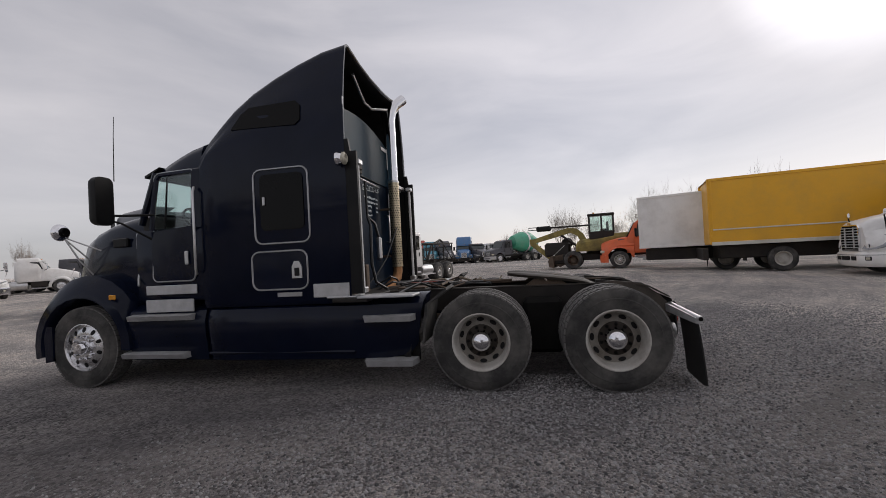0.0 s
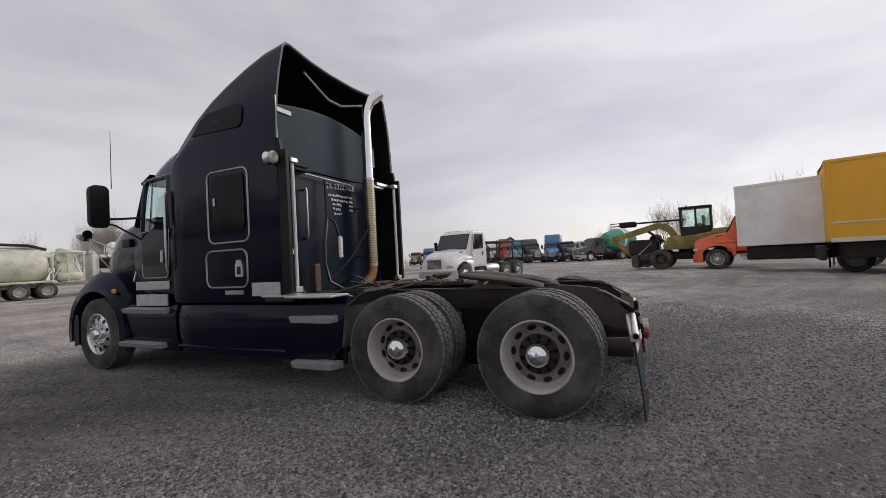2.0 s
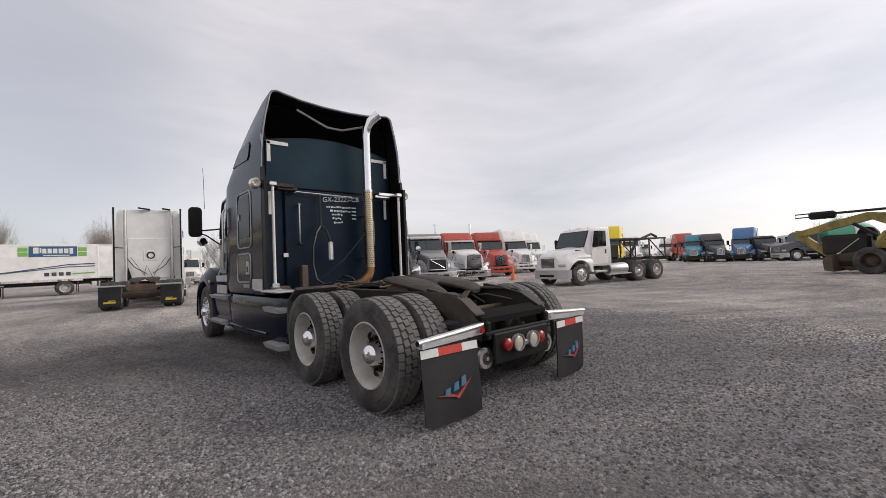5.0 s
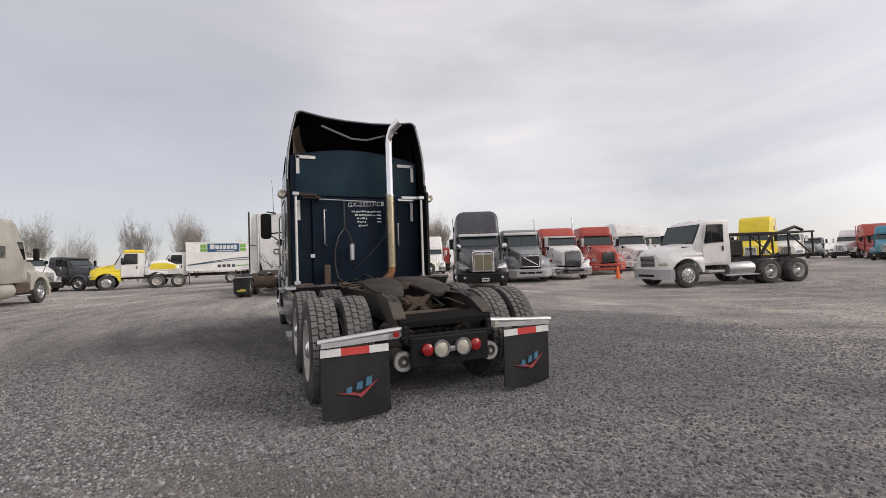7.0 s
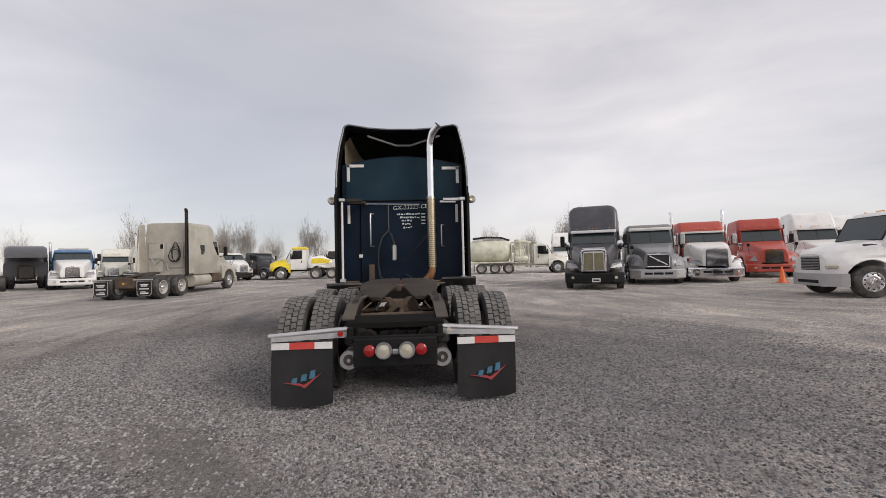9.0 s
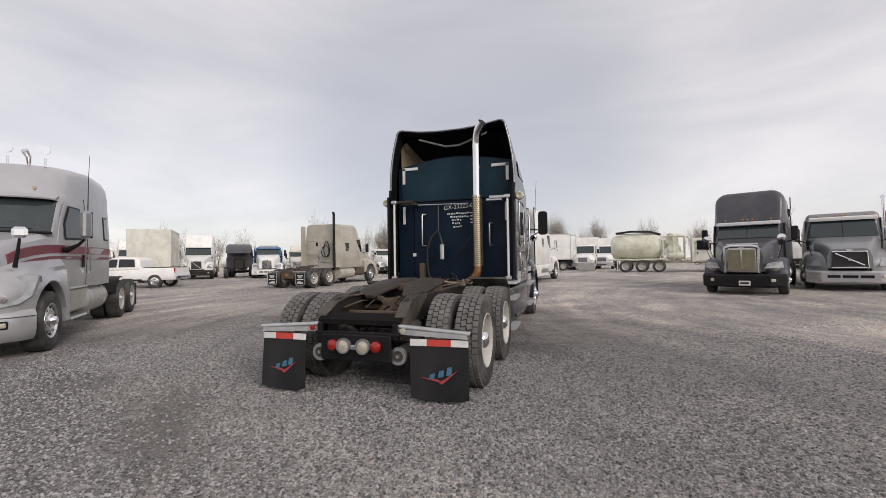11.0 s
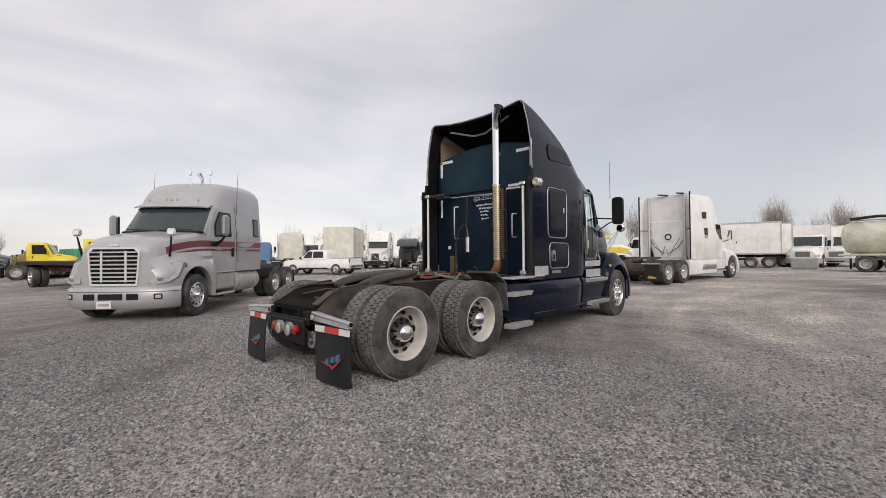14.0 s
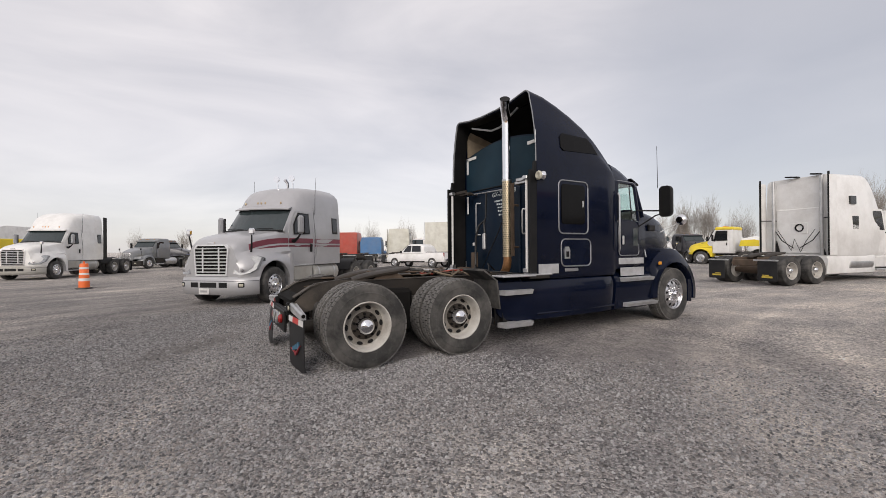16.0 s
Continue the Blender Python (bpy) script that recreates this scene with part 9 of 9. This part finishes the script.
for sx in (-1, 1):
    for y in (-0.6, -3.4):
        simple_wheel(ybx, sx * 0.9, y, 0.4, sx, r=0.4, hub=False)
    for i in range(5):
        part("rib", Mesh().box((sx * 1.17, -0.3 - i * 0.85, 1.5), (0.06, 0.10, 1.9), 0.01), "lemon", ybx)
rm = root("crane_truck", "rust red machine with folded arm", "machine", standing(-33.1, -16.3, 0.81, 0.5))
part("body", Mesh().box((0, -1.2, 1.0), (2.0, 3.4, 0.8), 0.1), "rust", rm)
part("folded_arm", Mesh().tube([(0, -2.0, 1.4), (0.1, -1.0, 2.9), (0.1, 0.2, 2.7), (0, 0.4, 1.4)], 0.25, 8), "red", rm)
part("mast", Mesh().box((0.2, -0.6, 2.0), (0.8, 0.9, 1.3), 0.1), "red", rm)
for sx in (-1, 1):
    for y in (0, -2.4):
        simple_wheel(rm, sx * 0.9, y, 0.5, sx, hub=False)
fb = root("flatbed_truck", "low flatbed truck with a dark blue deck and red frame", "truck", standing(-17.7, 0.25, 0.98, 0.2))
for sx in (-1, 1):
    part("frame_rail", Mesh().box((sx * 0.42, -2.6, 0.86), (0.07, 9.6, 0.22), 0.01), "maroon", fb)
    for y in (0.0, -5.9):
        simple_wheel(fb, sx * 1.06, y, 0.5, sx, rim="front_rim")
        simple_wheel(fb, sx * 0.75, y, 0.5, sx, hub=False)
    part("mudflap", Mesh().box((sx * 0.9, -0.78, 0.55), (0.6, 0.02, 0.75), 0.006), "flap", fb)
    part("side_rail", Mesh().box((sx * 1.22, -3.6, 1.16), (0.06, 8.0, 0.16), 0.01), "frame", fb)
part("axle", Mesh().tube([(-1.0, 0, 0.5), (1.0, 0, 0.5)], 0.08, 10), "frame", fb)
part("axle", Mesh().tube([(-1.0, -5.9, 0.5), (1.0, -5.9, 0.5)], 0.08, 10), "frame", fb)
part("deck", Mesh().box((0, -3.6, 1.2), (2.38, 8.0, 0.14), 0.02), "deckblue", fb)
for y in (0.9, -1.6, -4.1, -6.6):
    part("crossmember", Mesh().box((0, y, 1.05), (2.3, 0.09, 0.16), 0.01), "frame", fb)
for x, y in ((-33.0, 3.0), (-43.0, 0.6)):
    yt = root("day_cab_truck", "bright yellow day-cab truck behind the blue flatbed", "truck", standing(x, y, 0.25, 0.97))
    chassis(yt, 4.6, 1.4, detail=False)
    day_cab(yt, "lemon", bumper="chrome", detail=False)
gb = root("roll_off_box", "green steel skip box behind the yellow trucks", "container", standing(-46.0, 3.2, 0.95, 0.3))
part("box", Mesh().box((0, -2.0, 1.45), (2.3, 4.6, 1.7), 0.05), "green", gb)
part("skid", Mesh().box((0, -2.0, 0.36), (1.6, 4.4, 0.72), 0.02), "frame", gb)
for sx in (-1, 1):
    for i in range(6):
        part("rib", Mesh().box((sx * 1.17, 0.1 - i * 0.85, 1.45), (0.06, 0.10, 1.6), 0.01), "green", gb)
for (x, y, fx, fy, p_, lab) in ((-37.5, -6.2, 0.8, -0.6, "gunmetal", "grey tractor behind the white aero tractor"), (-43.7, -3.3, 0.5, 0.8, "darkgrey", "stripped dark chassis truck"), (-47, -2.0, 0.3, -0.9, "machine", "ochre work truck far off"), (-50.0, 6.0, 0.4, -0.9, "white", "white cab far off"), (-50, 10.5, 0.6, -0.8, "cream", "cream cab far off")):
    tractor("sleeper_truck", lab, standing(x, y, fx, fy, S), p_, sl=0.3, roof=2.8, wb=5.0, detail=False, bumper="frame")
sh = root("fabric_shed", "long low white fabric-roofed shed", "shed", Matrix.Translation((-64, -27, 0)) @ Matrix.Rotation(radians(70), 4, "Z"))
part("roof", Mesh().prism([(-9, 2.0), (-6.5, 3.6), (-2.5, 4.5), (2.5, 4.5), (6.5, 3.6), (9, 2.0), (9, 1.9), (-9, 1.9)], "x", -8, 8), "white", sh)
part("wall", Mesh().box((0, 0, 0.95), (15.8, 17.6, 1.9), 0.05), "frame", sh)

# ---- bare winter trees ----


def bare_tree(seed, h, spread, levels=5, upright=0.5):
    """A leafless tree: a short bole, upright leaders that fork again and again, and a rounded brush of fine twigs. Returns the two meshes."""
    r = random.Random(seed)
    limbs, twigs = Mesh(), Mesh()

    def grow(p, d, ln, rad, lev):
        pts, rads = [p], [rad]
        n = 3 if lev < 3 else 2 if lev == 3 else 1
        for i in range(n):
            lift = Vector((0, 0, 0.18 * upright))
            d = (d + Vector((r.uniform(-1, 1), r.uniform(-1, 1), r.uniform(-0.6, 0.6))) * 0.11 + lift).normalized()
            p = p + d * (ln / n)
            pts.append(p)
            rads.append(rad * (1 - 0.45 * (i + 1) / n))
        (limbs if lev < 3 else twigs).tube(pts, rads, 6 if lev < 2 else 4 if lev < 3 else 3, False)
        if lev >= levels:
            return
        k = r.choice((5, 6)) if lev == 0 else r.choice((3, 4)) if lev < 4 else 3
        turn = r.uniform(0, 6.28)
        for i in range(k):
            t = r.uniform(0.30, 1.0) if i else 1.0
            j = min(n - 1, int(t * n))
            q = pts[j] + (pts[j + 1] - pts[j]) * (t * n - j) if t < 1 else pts[-1]
            turn += 2.4 + r.uniform(-0.5, 0.5)
            side = Vector((math.cos(turn), math.sin(turn), r.uniform(0.0, 0.5)))
            nd = (d + side.normalized() * spread * (0.25 if i == 0 else r.uniform(0.8, 1.5)) + Vector((0, 0, 0.10))).normalized()
            grow(q, nd, ln * (r.uniform(0.78, 0.9) if i == 0 else r.uniform(0.55, 0.82)), max(rads[min(j + 1, n)] * r.uniform(0.5, 0.72), 0.006), lev + 1)

    grow(Vector((0, 0, -0.1)), Vector((0, 0, 1)), h * 0.24, h * 0.016, 0)
    return limbs, twigs


TREES = []
for k, (h, sp, up) in enumerate(((10, 0.62, 0.8), (9, 0.74, 0.6), (11, 0.52, 1.0), (8.5, 0.62, 0.9), (9.5, 0.70, 0.7))):
    lm, tg = bare_tree(20 + k, h, sp, 6, up)
    TREES.append((lm.data("limbs", "bark", 60), tg.data("twigs", "twig", 0), max(p[2] for p in tg.v)))


def tree(x, y, k, top, turn, lab="bare leafless tree with fine grey-brown twigs"):
    lm, tg, h = TREES[k]
    r = root("tree", lab, "tree", Matrix.Translation((x, y, height(x, y) - 0.1)) @ Matrix.Rotation(turn, 4, "Z") @ Matrix.Scale(top / h, 4), "bare trees round the yard")
    part("trunk", lm, None, r)
    part("crown", tg, None, r)


tr = random.Random(33)
# trees seen over the vehicles: bearing from the yard's middle (degrees from north, clockwise), distance, height
WEST = ((-113.1, 67, 5.3), (-107.9, 66, 4.6), (-98.3, 66, 5.1), (-93.3, 66, 5.1), (-71.2, 65, 6.2), (-69, 65, 6.9), (-64.8, 66, 7.2), (-63.3, 66, 6.8), (-60, 66, 6.4), (-53.7, 66, 7.7), (-51.9, 66, 7.1), (-47.5, 66, 6.6), (-44.8, 66, 7.1), (-35.3, 68, 9.5), (-34.2, 68, 10.3))
NORTH = ((-28.1, 67, 8.3), (-26.2, 68, 8.8), (-25.3, 67, 8.6), (-24.8, 68, 9.6), (-23.8, 67, 9.3), (-23.2, 67, 9.2), (-20.3, 67, 7.3), (-18.9, 67, 7.8), (-14.9, 67, 9.1), (-13.6, 67, 9.9), (-10.1, 68, 9.7), (-9.6, 67, 10.8), (-9, 68, 10.5), (-8.5, 67, 10.1), (-3.9, 67, 6.7), (-3.6, 68, 6.6), (-1.1, 67, 8.4), (-1, 70, 9.4))
NORTH_EAST = ((0.1, 70, 9.9), (0.2, 67, 9.5), (3.2, 67, 7.3), (4.5, 69, 8.4), (4.8, 67, 8), (9.8, 68, 7), (11.4, 68, 7.7), (11.5, 69, 8.3), (13.1, 68, 6.4), (16.2, 69, 6.6), (16.8, 70, 7.8), (17.2, 67, 7.2), (21.6, 70, 10), (23, 70, 11.2), (23.2, 67, 10), (23.6, 69, 10.5), (24.3, 70, 11), (30, 70, 6.2))
EAST = ((86.5, 54, 4.3), (88.2, 54, 4.9), (89.9, 54, 4.7), (95, 54, 7.4), (96.9, 54, 7.6), (99.9, 54, 7.3), (102.4, 54, 6.6), (105.6, 54, 9), (108.6, 54, 9.7), (111.5, 54, 9.2), (114.8, 54, 9.7), (117.4, 55, 10.4), (119.9, 55, 10.2), (122.1, 55, 9.3), (132.8, 55, 9.5), (134.3, 55, 10.8))
for bear, dist, top in WEST + NORTH + NORTH_EAST + EAST:
    a = radians(bear + tr.uniform(-0.5, 0.5))
    tree(dist * math.sin(a), dist * math.cos(a), tr.randrange(5), top * tr.uniform(0.98, 1.06), tr.uniform(0, 6.28))
# low scrub and woods on the skyline
g = Mesh()
for i in range(2600):
    a = tr.uniform(0, 2 * math.pi)
    d = tr.uniform(118, 170)
    hgt = (1.4 + 2.6 * abs(math.sin(a * 5.3) * math.cos(a * 2.1 + 1))) * tr.uniform(0.5, 1.15)
    x, y = d * math.sin(a), d * math.cos(a)
    b_ = tr.uniform(0, 6.28)
    w = tr.uniform(0.5, 1.3)
    z = height(x, y) - 0.2
    for q in range(5):
        t = b_ + q * 1.256
        g.add([(x + 0.05, y, z), (x - 0.05, y, z), (x + w * math.cos(t), y + w * math.sin(t), z + hgt * tr.uniform(0.6, 1.0))], [(0, 1, 2)])
single("far_scrub", g, "twig", "bare brown scrub and far woods along the skyline", "scrub", kind="stuff", smooth=0)

scatter_stones(250000, 5)
